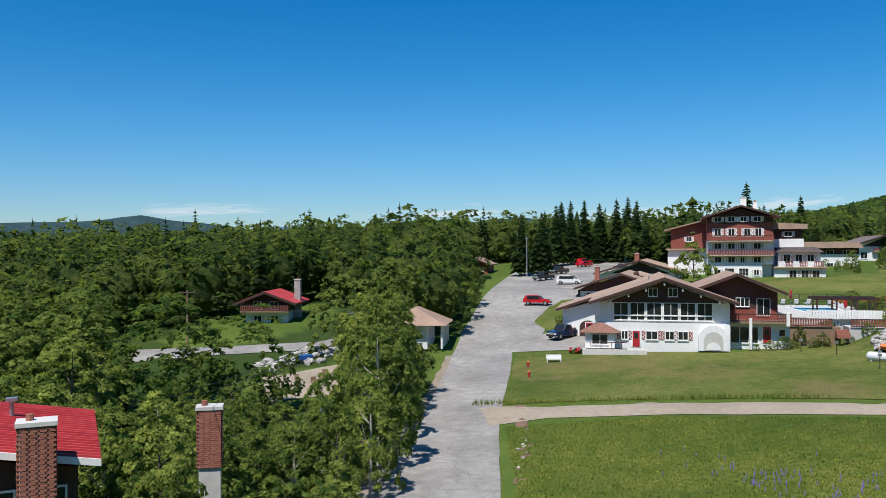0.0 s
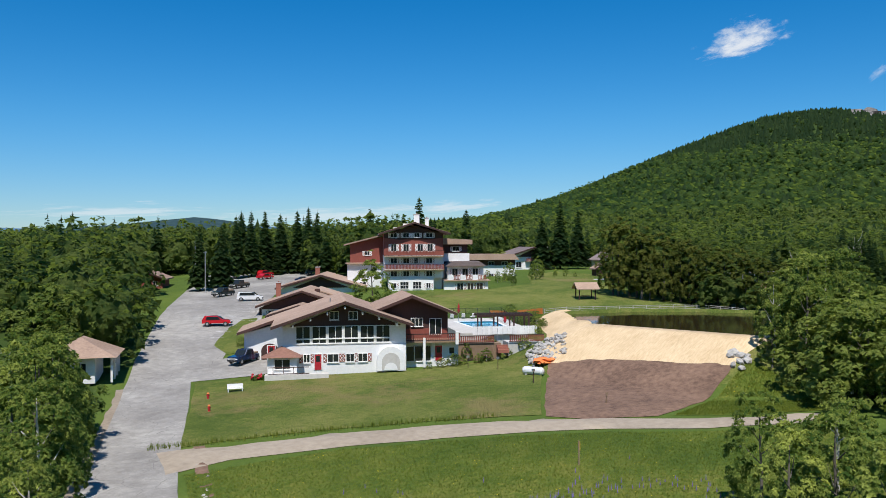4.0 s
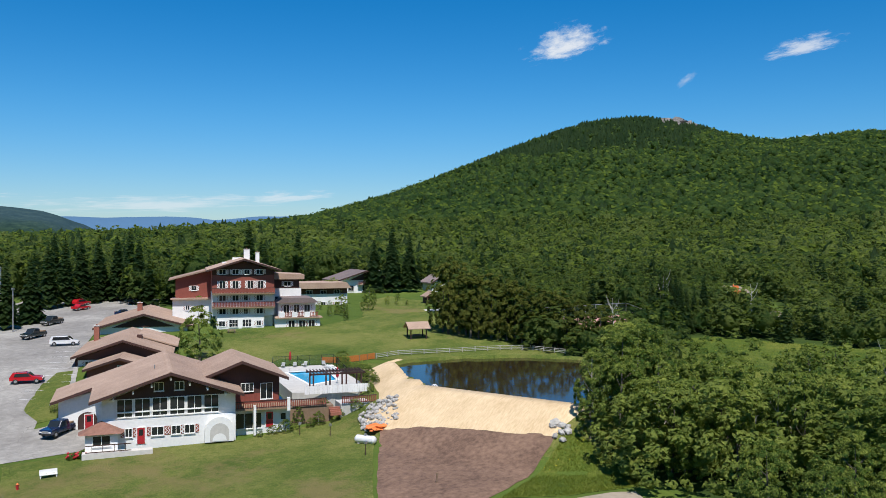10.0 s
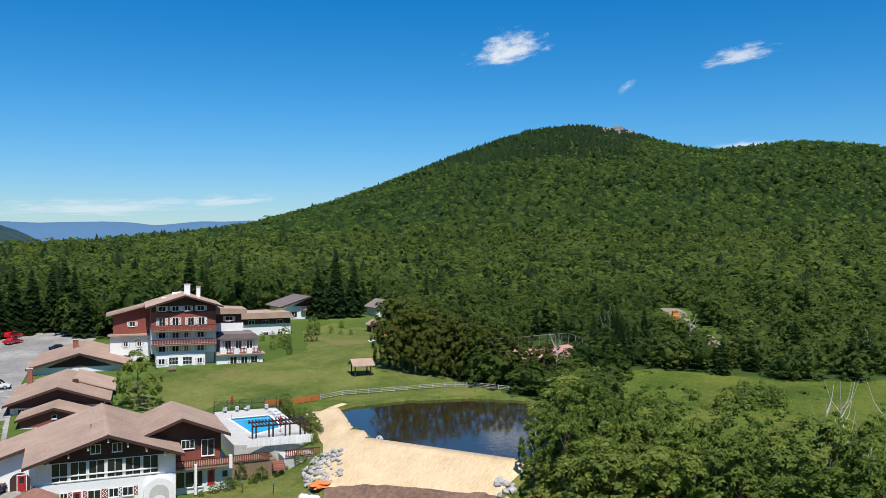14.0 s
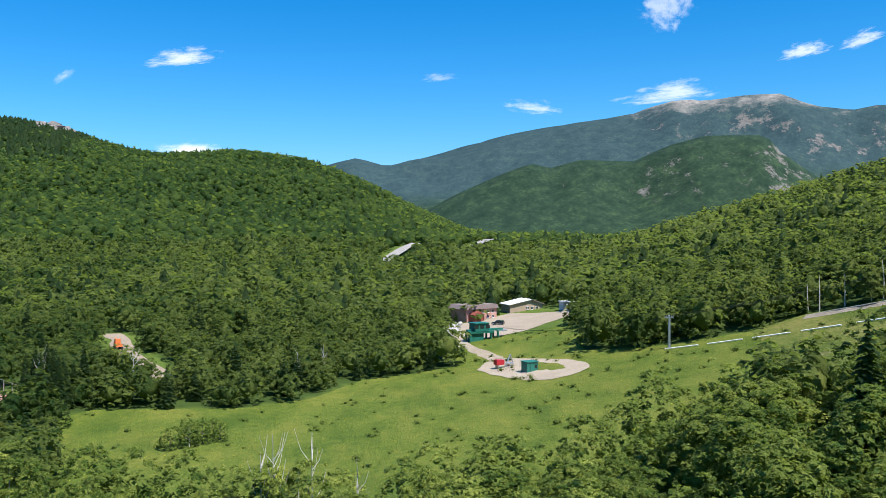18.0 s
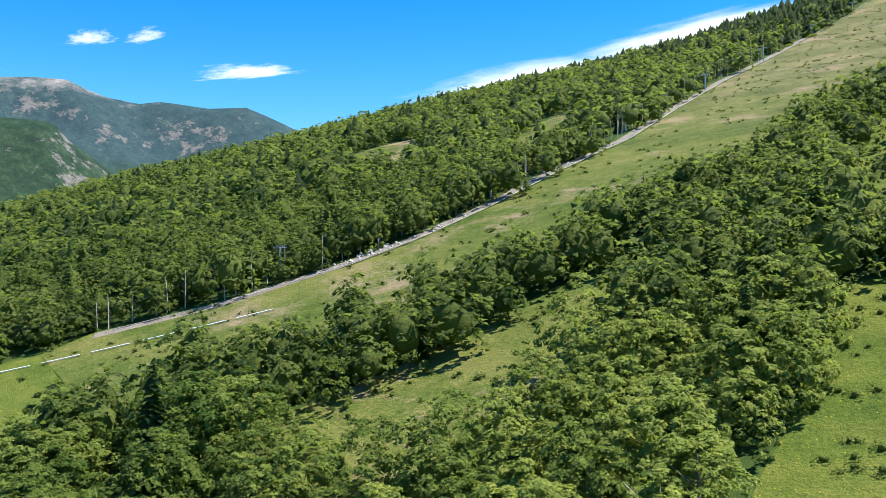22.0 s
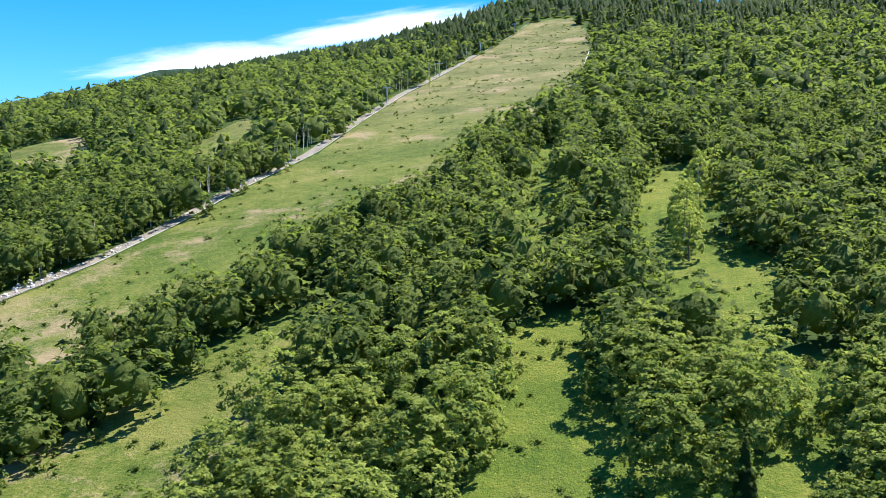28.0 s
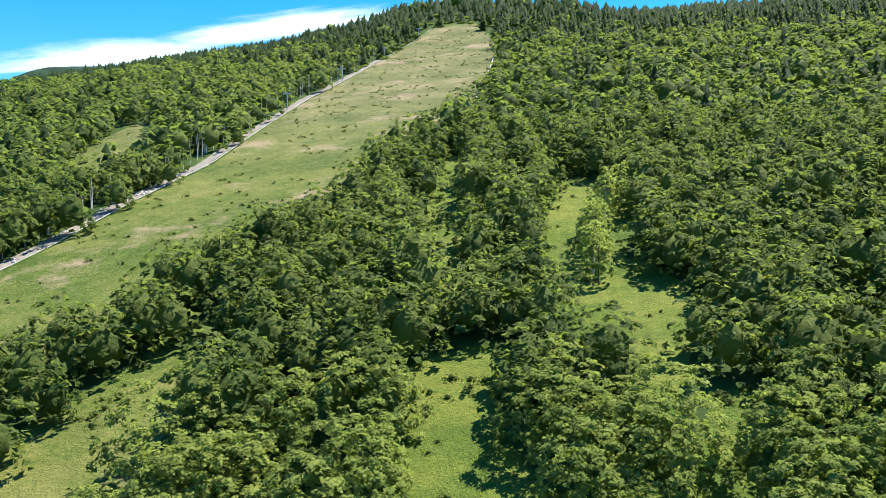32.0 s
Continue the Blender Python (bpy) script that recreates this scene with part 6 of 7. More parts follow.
PERGOLA = [(93.2, 85.3), (98.0, 80.9), (94.2, 77.6), (90.4, 80.6)]
pergola = thing("pergola", frame_at(89.6, 82.6, 3.5, 0.80, -0.60), "dark brown timber pergola beside the pool", "pergola")
for x in (0.2, 2.6, 5.0, 7.2):
    for y in (0.2, 3.0):
        part("post", box(x - 0.1, x + 0.1, y - 0.1, y + 0.1, -0.6, 2.4), M_BROWN, pergola)
for y in (0.2, 3.0):
    part("beam", box(-0.4, 7.8, y - 0.07, y + 0.07, 2.404, 2.62), M_BROWN, pergola)
for i in range(17):
    x = -0.2 + i * 0.48
    part("rafter", box(x - 0.05, x + 0.05, -0.5, 3.7, 2.624, 2.78), M_BROWN, pergola)
screen = thing("pool_screen", frame_at(87.6, 82.2, 3.55, 0.80, -0.60), "white slatted screen along the pool", "screen")
for i in range(26):
    part("board", box(i * 0.36, i * 0.36 + 0.32, -0.03, 0.03, 0, 1.15), M_TRIM, screen)
part("rail", box(0, 9.4, 0.031, 0.08, 0.9, 1.0), M_TRIM, screen)
lower = thing("deck_railing", frame_at(81.2, 80.3, 2.9, 0.81, -0.586), "brown board railing along the garden deck", "railing")
part("deck_floor", box(-0.5, 7.0, 0.15, 4.0, -2.4, 0.02), M_WOODPOLE, lower, "dark wooden deck")
railing(lower, -0.4, 6.0, 0, 0.05, 1.05)
railing(lower, 8.1, 13.0, 0, 0.05, 1.05)
part("deck_floor", box(8.0, 13.2, 0.15, 3.4, -2.2, 0.02), M_CONCRETE, lower)
for i in range(4):
    part("step", box(6.3, 7.8, -1.2 + i * 0.3, -0.9 + i * 0.3, -1.2, -0.75 + i * 0.18), M_BRICK, lower, "brick step")


def lounger(x, y, turn):
    t = thing("sun_lounger", pose(x, y, 3.6, 0, 0, turn), "white poolside sun lounger with slatted seat", "lounger", "pool loungers")
    part("seat", box(-0.3, 0.3, -0.9, 0.35, 0.30, 0.37), M_TRIM, t)
    part("backrest", box(-0.3, 0.3, 0, 0.75, 0, 0.06, None, pose(0, 0.36, 0.34, 55)), M_TRIM, t)
    for a in (-0.26, 0.26):
        for b in (-0.8, 0.3):
            part("leg", box(a - 0.03, a + 0.03, b - 0.03, b + 0.03, 0, 0.298), M_METAL, t)
    return t


first = lounger(103.6, 102.0, 140)
for x, y, a in ((105.3, 100.9, 135), (106.6, 99.9, 150), (109.2, 97.9, 130), (107.8, 95.6, 50), (106.4, 93.6, 60), (105.2, 91.8, 55), (103.9, 90.0, 60)):
    copy_thing(first, pose(x, y, 3.6, 0, 0, a))
for x, y in ((105.9, 102.6), (97.0, 84.3)):
    u = thing("parasol", pose(x, y, 3.6), "closed red parasol on a pole", "parasol")
    part("pole", tube([(0, 0, 0), (0, 0, 2.5)], 0.03, 6), M_METAL, u)
    part("canopy", tube([(0, 0, 0.9), (0, 0, 1.2), (0, 0, 2.2), (0, 0, 2.55)], [0.12, 0.24, 0.16, 0.02], 8), M_REDPAINT, u, "folded red canopy")


def fence(name, pts, gap, high, mat, label, rails=(0.35, 0.75), mesh=None):
    """Posts and rails along a line over the land."""
    f = thing(name, pose(0, 0, 0), label, "fence")
    posts = []
    for (ax, ay), (bx, by) in zip(pts, pts[1:]):
        n = max(1, round(math.hypot(bx - ax, by - ay) / gap))
        posts += [(ax + (bx - ax) * i / n, ay + (by - ay) * i / n) for i in range(n)]
    posts.append(pts[-1])
    top = [(x, y, lie(x, y)) for x, y in posts]
    for x, y, z in top:
        part("post", box(x - 0.06, x + 0.06, y - 0.06, y + 0.06, z - 0.3, z + high), mat, f)
    for a, b in zip(top, top[1:]):
        for r in rails:
            part("rail", tube([(a[0], a[1], a[2] + high * r), (b[0], b[1], b[2] + high * r)], 0.045, 5), mat, f)
        if mesh:
            bm = bmesh.new()
            vs = [bm.verts.new(p) for p in ((a[0], a[1], a[2] + 0.1), (b[0], b[1], b[2] + 0.1), (b[0], b[1], b[2] + high), (a[0], a[1], a[2] + high))]
            bm.faces.new(vs)
            bmesh.ops.solidify(bm, geom=bm.faces[:], thickness=0.02)
            part("netting", bm, mesh, f)
    return f


def net(name, colour, scale, keep):
    def build(n):
        p = local(n)
        c = n.add("ShaderNodeTexChecker", {"Vector": p, "Scale": scale}).outputs[1]
        body = n.add("ShaderNodeBsdfPrincipled", {"Base Color": (*colour, 1), "Roughness": 0.7}).outputs[0]
        clear = n.add("ShaderNodeBsdfTransparent").outputs[0]
        return n.add("ShaderNodeMixShader", {0: n.math("MULTIPLY_ADD", c, 0.15, keep), 1: clear, 2: body}).outputs[0]
    return material(name, build)


M_NETTING = net("orange safety netting", (0.75, 0.22, 0.05), 9.0, 0.72)
M_CHAIN = net("dark chain link", (0.03, 0.06, 0.04), 16.0, 0.2)
fence("safety_fence", [(110.5, 99.5), (112.5, 97.4), (116, 95.6), (119.2, 94.6)], 2.2, 1.15, M_WOODPOLE, "orange plastic safety fence on wooden posts", (), M_NETTING)
fence("rail_fence", [(119.5, 94.5), (124, 93), (132, 87), (140.5, 81), (144.5, 76), (146, 70)], 2.4, 1.0, M_STONE, "weathered grey wooden rail fence along the pond", (0.3, 0.6, 0.9))
fence("pool_fence", [(98.6, 79.9), (104.8, 88.3), (111.4, 97.6), (103.2, 104.0), (98, 99)], 2.3, 1.8, M_CHAIN, "dark green chain-link fence round the pool", (0.98,), M_CHAIN)


def shelter(x, y, turn, w, d, h, label, mat_roof=M_ROOF, name="gazebo"):
    g = thing(name, pose(x, y, lie(x, y), 0, 0, turn), label, "shelter")
    for a in (-w / 2 + 0.2, w / 2 - 0.2):
        for b in (-d / 2 + 0.2, d / 2 - 0.2):
            part("post", box(a - 0.1, a + 0.1, b - 0.1, b + 0.1, -0.4, h), M_BROWN, g)
    for b in (-d / 2 + 0.2, d / 2 - 0.2):
        part("beam", box(-w / 2, w / 2, b - 0.08, b + 0.08, h + 0.003, h + 0.2), M_BROWN, g)
    for s in (-1, 1):
        m = prism([(s * (d / 2 + 0.5), h + 0.1), (0, h + 1.3), (0, h + 1.15), (s * (d / 2 + 0.5), h - 0.05)], -w / 2 - 0.5, w / 2 + 0.5)
        bmesh.ops.rotate(m, verts=m.verts, cent=(0, 0, 0), matrix=Matrix.Rotation(radians(90), 3, "Z"))
        part("roof_slope", m, mat_roof, g)
    part("table", box(-0.8, 0.8, -0.4, 0.4, 0.68, 0.76), M_WOODPOLE, g, "wooden table")
    for b in (-0.7, 0.7):
        part("bench_seat", box(-0.8, 0.8, b - 0.14, b + 0.14, 0.4, 0.46), M_WOODPOLE, g)
    return g


shelter(138.0, 98.8, -38, 3.6, 3.0, 2.0, "open timber gazebo with tan roof on the lawn")
shelter(128.3, 207.6, -35, 6.0, 4.5, 2.3, "open timber picnic shelter with tan roof", name="picnic_shelter")
hut = thing("play_hut", frame_at(184.5, 128.5, lie(186, 127), 0.86, -0.51), "brown wooden play hut with tan roof", "hut")
part("wall", box(0.3, 4.0, 0.5, 3.5, -0.3, 1.9), M_BROWN, hut)
gable_roof(hut, -0.3, 4.6, 0, 4, 2.0, 3.4, M_ROOF)
for x in (0.2, 4.1):
    part("post", box(x - 0.1, x + 0.1, 0.1, 0.3, -0.3, 2.0), M_WOODPOLE, hut)
swing = thing("swing", frame_at(176.5, 118.5, lie(176.5, 118.5), 0.86, -0.51), "metal swing frame beside a sand square", "swing")
for x in (0, 3):
    for y in (-0.9, 0.9):
        part("leg", tube([(x, y, -0.1), (x, 0, 2.3)], 0.05, 6), M_METAL, swing)
part("bar", tube([(0, 0, 2.3), (3, 0, 2.3)], 0.05, 6), M_METAL, swing)
drape("sand_square", [(168, 117), (177, 112), (180, 116), (171, 121)], 0.12, M_CONCRETE, 2.0, "pale sand square in the lawn", "sandpit")
drape("sand_patch", [(180, 122), (185, 119), (187, 122), (182, 125)], 0.12, M_ORANGE, 2.0, "orange play mat under the swings", "play mat")

# ---- vehicles ----


def wheel(parent, x, y, r=0.36, w=0.24):
    t = part("wheel", tube([(x, y - w / 2, r), (x, y + w / 2, r)], r, 14), M_BLACK, parent, "black tyre")
    part("rim", tube([(x, y - w / 2 - 0.012, r), (x, y + w / 2 + 0.012, r)], r * 0.58, 10), M_METAL, t, "silver rim")


def body_shell(profile, half, tuck=0.12):
    """A car body: its side outline drawn across, narrower towards the top."""
    bm = bmesh.new()
    zs = [z for _, z in profile]
    top = max(zs)
    rows = []
    for s in (-1, -0.86, 0.86, 1):
        rows.append([bm.verts.new((x, s * half * (1 - tuck * max(0, (z - 0.9)) / max(0.1, top - 0.9)), z if abs(s) < 1 else min(z, top) - 0.06 * (z > 0.6))) for x, z in profile])
    k = len(profile)
    for a, b in zip(rows, rows[1:]):
        for i in range(k):
            bm.faces.new((a[i], a[(i + 1) % k], b[(i + 1) % k], b[i]))
    bm.faces.new(rows[0][::-1])
    bm.faces.new(rows[-1])
    bmesh.ops.recalc_face_normals(bm, faces=bm.faces)
    return bm


def car(x, y, turn, paint, kind, label, length=4.5):
    z = lie(x, y) + 0.08
    c = thing("pickup_truck" if kind == "pickup" else "car", pose(x, y, z, 0, 0, turn), label, "truck" if kind == "pickup" else "car", "parked cars")
    h, L = 0.9, length / 2
    if kind == "pickup":
        prof = [(-L, 0.45), (-L, 1.05), (-L + 1.9, 1.08), (-L + 2.05, 1.82), (-L + 3.35, 1.84), (-L + 3.95, 1.15), (L - 0.1, 1.05), (L, 0.75), (L, 0.45)]
        cab = (-L + 2.1, -L + 3.75, 1.15, 1.74)
    elif kind == "van":
        prof = [(-L, 0.4), (-L + 0.05, 1.2), (-L + 0.35, 1.72), (L - 2.1, 1.74), (L - 1.0, 1.08), (L - 0.1, 0.9), (L, 0.65), (L, 0.4)]
        cab = (-L + 0.4, L - 1.3, 1.1, 1.62)
    elif kind == "suv":
        prof = [(-L, 0.45), (-L + 0.02, 1.0), (-L + 0.4, 1.6), (L - 2.3, 1.66), (L - 1.25, 1.05), (L - 0.15, 0.9), (L, 0.65), (L, 0.45)]
        cab = (-L + 0.5, L - 1.6, 1.05, 1.55)
    else:
        prof = [(-L, 0.4), (-L + 0.02, 0.9), (-L + 0.7, 1.0), (-L + 1.3, 1.42), (L - 2.1, 1.44), (L - 1.3, 0.98), (L - 0.15, 0.82), (L, 0.6), (L, 0.4)]
        cab = (-L + 1.1, L - 1.6, 0.98, 1.36)
    part("body", body_shell(prof, h), paint, c)
    for s in (-1, 1):
        w = part("side_window", prism([(cab[0] + 0.12, cab[2]), (cab[1], cab[2]), (cab[1] - 0.45, cab[3]), (cab[0] + 0.3, cab[3])], s * h * 0.985 - 0.035, s * h * 0.985 + 0.01), M_GLASS, c, "dark side window")
        bmesh_tilt = w.data
        part("headlight", box(L - 0.06, L + 0.015, s * 0.62 - 0.17, s * 0.62 + 0.17, 0.68, 0.82), M_TRIM, c, "clear headlight")
        part("tail_light", box(-L - 0.015, -L + 0.05, s * 0.7 - 0.1, s * 0.7 + 0.1, 0.75, 1.0), M_REDPAINT, c, "red tail light")
        for a in (-L + 0.85, L - 0.85):
            wheel(c, a, s * (h - 0.1))
    part("windscreen", prism([(cab[1] + 0.0, cab[2] + 0.02), (cab[1] + 0.34, cab[2] - 0.02), (cab[1] - 0.28, cab[3] + 0.05), (cab[1] - 0.45, cab[3] + 0.02)], -0.68, 0.68), M_GLASS, c, "dark windscreen")
    part("bumper", box(L + 0.001, L + 0.08, -0.8, 0.8, 0.4, 0.6), M_BLACK, c)
    if kind == "pickup":
        part("load_bed", box(-L + 0.12, -L + 1.8, -0.74, 0.74, 1.09, 1.3), M_WOODPOLE, c, "brown wooden load bed")
        part("grille", box(L + 0.001, L + 0.04, -0.45, 0.45, 0.62, 0.92), M_METAL, c, "chrome grille")
    return c


car(62.0, 100.4, 202, M_CARBLUE, "pickup", "dark blue pickup truck with wooden bed beside the lodge", 5.5)
car(71.9, 124.8, -38, M_CARRED, "suv", "bright red hatchback parked on the asphalt", 4.6)
car(90.5, 144.5, -38, M_CARWHITE, "van", "white minivan parked in a marked bay", 4.9)
car(104.1, 170.5, 200, M_CARDARK, "pickup", "dark green pickup truck at the edge of the car park", 5.4)
car(92.0, 157.0, 200, M_CARDARK, "pickup", "dark grey pickup truck on the asphalt", 5.4)
car(121.0, 169.0, -35, M_CARBLUE, "sedan", "dark blue saloon car in the car park")
car(136.0, 185.5, -60, M_CARDARK, "suv", "black car parked beside the hotel")
car(121.7, 187.0, 10, M_CARRED, "sedan", "red saloon car parked by the grass")
car(127.0, 195.0, 10, M_CARRED, "suv", "dark red car parked by the grass")
car(132.5, 200.5, 10, M_METAL, "sedan", "silver saloon car parked by the grass")

# ---- small things on the lawn ----


def hydrant(x, y):
    t = thing("fire_hydrant", pose(x, y, lie(x, y)), "small red fire hydrant on the lawn", "hydrant", "hydrants")
    part("barrel", tube([(0, 0, -0.1), (0, 0, 0.08), (0, 0, 0.1), (0, 0, 0.62), (0, 0, 0.7)], [0.18, 0.18, 0.12, 0.12, 0.05], 10), M_REDPAINT, t)
    part("cap", tube([(0, 0, 0.6), (0, 0, 0.66), (0, 0, 0.78)], [0.16, 0.15, 0.03], 10), M_ORANGE, t, "orange cap")
    for s in (-1, 1):
        part("outlet", tube([(s * 0.1, 0, 0.45), (s * 0.22, 0, 0.45)], 0.06, 8), M_REDPAINT, t)
    return t


hydrant(45.2, 80.3), hydrant(48.3, 86.0)
bench = thing("bench", frame_at(52.3, 86.9, lie(52.5, 86.4), 0.9, -0.43), "white garden bench facing the road", "bench")
part("seat", box(-0.9, 0.9, -0.25, 0.25, 0.42, 0.48), M_TRIM, bench)
part("backrest", box(-0.9, 0.9, 0.24, 0.30, 0.5, 0.95), M_TRIM, bench)
for x in (-0.8, 0.8):
    part("leg", box(x - 0.05, x + 0.05, -0.22, 0.22, 0, 0.418), M_TRIM, bench)
tank = thing("gas_tank", pose(80.6, 65.6, lie(80.6, 65.6), 0, 0, 100), "white cylindrical gas tank lying on the grass", "tank")
part("shell", tube([(-1.45, 0, 0.62), (-1.36, 0, 0.62), (-1.15, 0, 0.62), (1.15, 0, 0.62), (1.36, 0, 0.62), (1.45, 0, 0.62)], [0.08, 0.36, 0.5, 0.5, 0.36, 0.08], 18), M_CARWHITE, tank)
part("dome", tube([(0, 0, 1.1), (0, 0, 1.28), (0, 0, 1.32)], [0.2, 0.2, 0.1], 10), M_METAL, tank)
for x in (-0.8, 0.8):
    part("foot", box(x - 0.12, x + 0.12, -0.4, 0.4, -0.05, 0.22), M_CONCRETE, tank)
sign = thing("marker_sign", pose(52.8, 38.7, lie(52.8, 38.7), 0, 0, 45), "yellow marker sign on a wooden post", "sign")
part("post", box(-0.04, 0.04, -0.04, 0.04, -0.2, 1.9), M_WOODPOLE, sign)
part("panel", box(-0.18, 0.18, -0.07, -0.042, 1.2, 1.85), plain("yellow paint", (0.75, 0.5, 0.03), 0.5), sign, "yellow panel with worn lettering bars")
for k in range(3):
    part("text_bar", box(-0.12, 0.12, -0.078, -0.071, 1.35 + k * 0.14, 1.41 + k * 0.14), M_BLACK, sign)
stake = thing("stake", pose(72.4, 49.5, lie(72.4, 49.5)), "wooden stake in the bare soil", "stake")
part("post", box(-0.06, 0.06, -0.06, 0.06, -0.2, 1.3), M_WOODPOLE, stake)
part("plate", box(-0.14, 0.14, -0.09, -0.062, 0.9, 1.3), M_WOODPOLE, stake)
for i, (x, y) in enumerate(((79.2, 75.2), (80.8, 71.5), (76.9, 62.6))):
    t = thing("lamp_post", pose(x, y, lie(x, y)), "short dark path lamp on the lawn", "lamp", "path lamps")
    part("post", tube([(0, 0, -0.1), (0, 0, 1.4)], 0.05, 6), M_BROWN, t)
    part("lamp_head", box(-0.14, 0.14, -0.14, 0.14, 1.4, 1.7), M_METAL, t)

for i in range(15):
    f = i / 14
    plant(BROAD, i, 98.8 + 13.2 * f + 0.6 * math.sin(i * 5.0), 78.6 + 17.8 * f, 0.13 + 0.07 * (i % 3), i * 1.7, 1.5, "low leafy shrub on the bank below the pool terrace")
for i in range(9):
    plant(BROAD, i, 76.0 + 1.7 * i, 79.0 - 0.5 * i + 0.5 * math.sin(i * 3.0), 0.09 + 0.05 * (i % 3), i * 1.3, 1.6, "low leafy shrub along the foot of the annex")
for i, (x, y) in enumerate(((57.4, 90.6), (58.2, 89.9))):
    t = thing("flower_bush", pose(x, y, lie(x, y)), "bush of red flowers beside the bay", "flowers")
    part("leaves", blob(i, 0.55, (1, 1, 1.1), 2, 0.5), M_LEAF_WOODS, t)
    for k in range(7):
        b = blob(k, 0.2, (1, 1, 0.8), 1, 0.3)
        bmesh.ops.translate(b, verts=b.verts, vec=(0.5 * math.cos(k * 2.4), 0.5 * math.sin(k * 2.4), 0.15 + 0.09 * k))
        part("bloom", b, M_REDPAINT, t)
drape("ditch", ribbon([(37.5, 68.5), (34.6, 62.8), (31.8, 57.2), (29.0, 52.2), (25.6, 46.6)], 0.5), 0.14, M_SOIL, 1.2, "narrow bare drainage ditch beside the road", "ditch")
STONES = []
for i in range(6):
    b = blob(i + 3, 0.5, (1.2, 0.9, 0.7), 1, 0.3)
    me = bpy.data.meshes.new("stone")
    b.to_mesh(me)
    b.free()
    me.materials.append(M_STONE)
    STONES.append(me)


def stone_pile(name, ring, count, size, label, heap=0.4, seed=1):
    r = random.Random(seed)
    xs, ys = [p[0] for p in ring], [p[1] for p in ring]
    pile = thing(name, pose(0, 0, 0), label, "rocks")
    made = 0
    while made < count:
        x, y = r.uniform(min(xs), max(xs)), r.uniform(min(ys), max(ys))
        if not inside(np.array([x]), np.array([y]), ring)[0]:
            continue
        ob = new("stone", STONES[made % 6])
        ob.parent = pile
        s = size * r.uniform(0.6, 1.5)
        ob.matrix_local = Matrix.Translation((x, y, lie(x, y) + r.uniform(0, heap))) @ Euler((r.uniform(-0.4, 0.4), r.uniform(-0.4, 0.4), r.uniform(0, 6))).to_matrix().to_4x4() @ Matrix.Diagonal((s, s, s, 1))
        made += 1
    return pile


stone_pile("rock_spillway", [(82.6, 67.5), (85.5, 64.5), (91, 68.5), (89.5, 72.5), (85.5, 71)], 170, 0.55, "heap of grey rocks spilling down the bank", 0.5, 2)
tarp = thing("orange_mat", pose(83.6, 66.4, lie(83.6, 66.4) + 0.35), "crumpled orange netting on the rocks", "netting")
part("sheet", blob(7, 1.3, (1.2, 0.8, 0.3), 3, 0.35), M_ORANGE, tarp)
stone_pile("ditch_stones", ribbon([(37.5, 68.5), (31.8, 57.2), (25.6, 46.6)], 0.5), 16, 0.24, "pale stones lying along the ditch", 0.1, 12)
stone_pile("boulders", [(86.0, 41.5), (88.5, 42), (89, 44.2), (86.5, 44.2)], 9, 1.0, "pale boulders at the end of the bank", 0.3, 3)
stone_pile("fire_pit_rocks", [(20, 100), (30, 104), (36, 110), (30, 113), (20, 107)], 110, 0.8, "rough grey rocks edging the drive", 0.3, 4)
drape("gravel_court", [(18, 84), (26, 84), (32, 94), (30, 101), (20, 98)], 0.08, M_DIRT, 2.5, "pale gravel court with wooden seats", "court")
drape("drive", [(-6, 118), (6, 118), (18, 116), (30, 112), (44, 118), (45, 122), (32, 117), (20, 121), (8, 126), (-6, 127)], 0.09, M_ASPHALT, 3.0, "grey drive to the chalets", "road")
for i, (x, y) in enumerate(((24, 90), (25.5, 92), (27, 90.5), (23, 93), (26.5, 94.5))):
    t = thing("log_seat", pose(x, y, lie(x, y), 0, 0, i * 40), "wooden log seat on the gravel court", "seat", "log seats")
    part("seat", tube([(0, 0, 0), (0, 0, 0.5)], 0.28, 9), M_WOODPOLE, t)
    part("back", box(-0.3, 0.3, 0.22, 0.28, 0.3, 0.95), M_WOODPOLE, t)
blue = thing("blue_cart", pose(26.7, 105.0, lie(26.7, 105), 0, 0, 20), "small blue covered cart on the drive", "cart")
part("cover", box(-1.0, 1.0, -0.6, 0.6, 0.3, 0.95), M_BLUE, blue)
for a in (-0.6, 0.6):
    part("wheel", tube([(a, -0.62, 0.25), (a, 0.62, 0.25)], 0.25, 10), M_BLACK, blue)

# ---- chalets and cabins ----
chalet = thing("chalet", frame_at(25.0, 137.6, 0.4, 0.89, -0.45), "white chalet with red metal roof and timber balcony", "chalet")
part("wall", box(0.5, 7.4, 0, 8, -0.8, 2.6), M_WHITE, chalet)
part("upper_wall", prism([(0.3, 2.604), (7.6, 2.604), (7.6, 4.0), (3.95, 5.4), (0.3, 4.0)], -0.1, 8), M_BROWN, chalet, "dark brown upper wall")
gable_roof(chalet, -1.0, 9.0, -1.5, 9, 3.9, 5.8, M_ROOFRED, ridge=3.95)
part("balcony", box(0, 7.8, -1.4, -0.104, 2.45, 2.6), M_WOODPOLE, chalet, "wooden balcony floor")
railing(chalet, 0, 7.8, -1.3, 2.6, 0.95)
chimney(chalet, 8.1, 4, 0, 7.4, 1.0, 0.9, M_STONE)
for x in (2.5, 5.2):
    window(chalet, x, 1.2, 1.2, 1.2, 0, 2)
    window(chalet, x, 3.5, 1.2, 1.1, -0.1, 2, False)

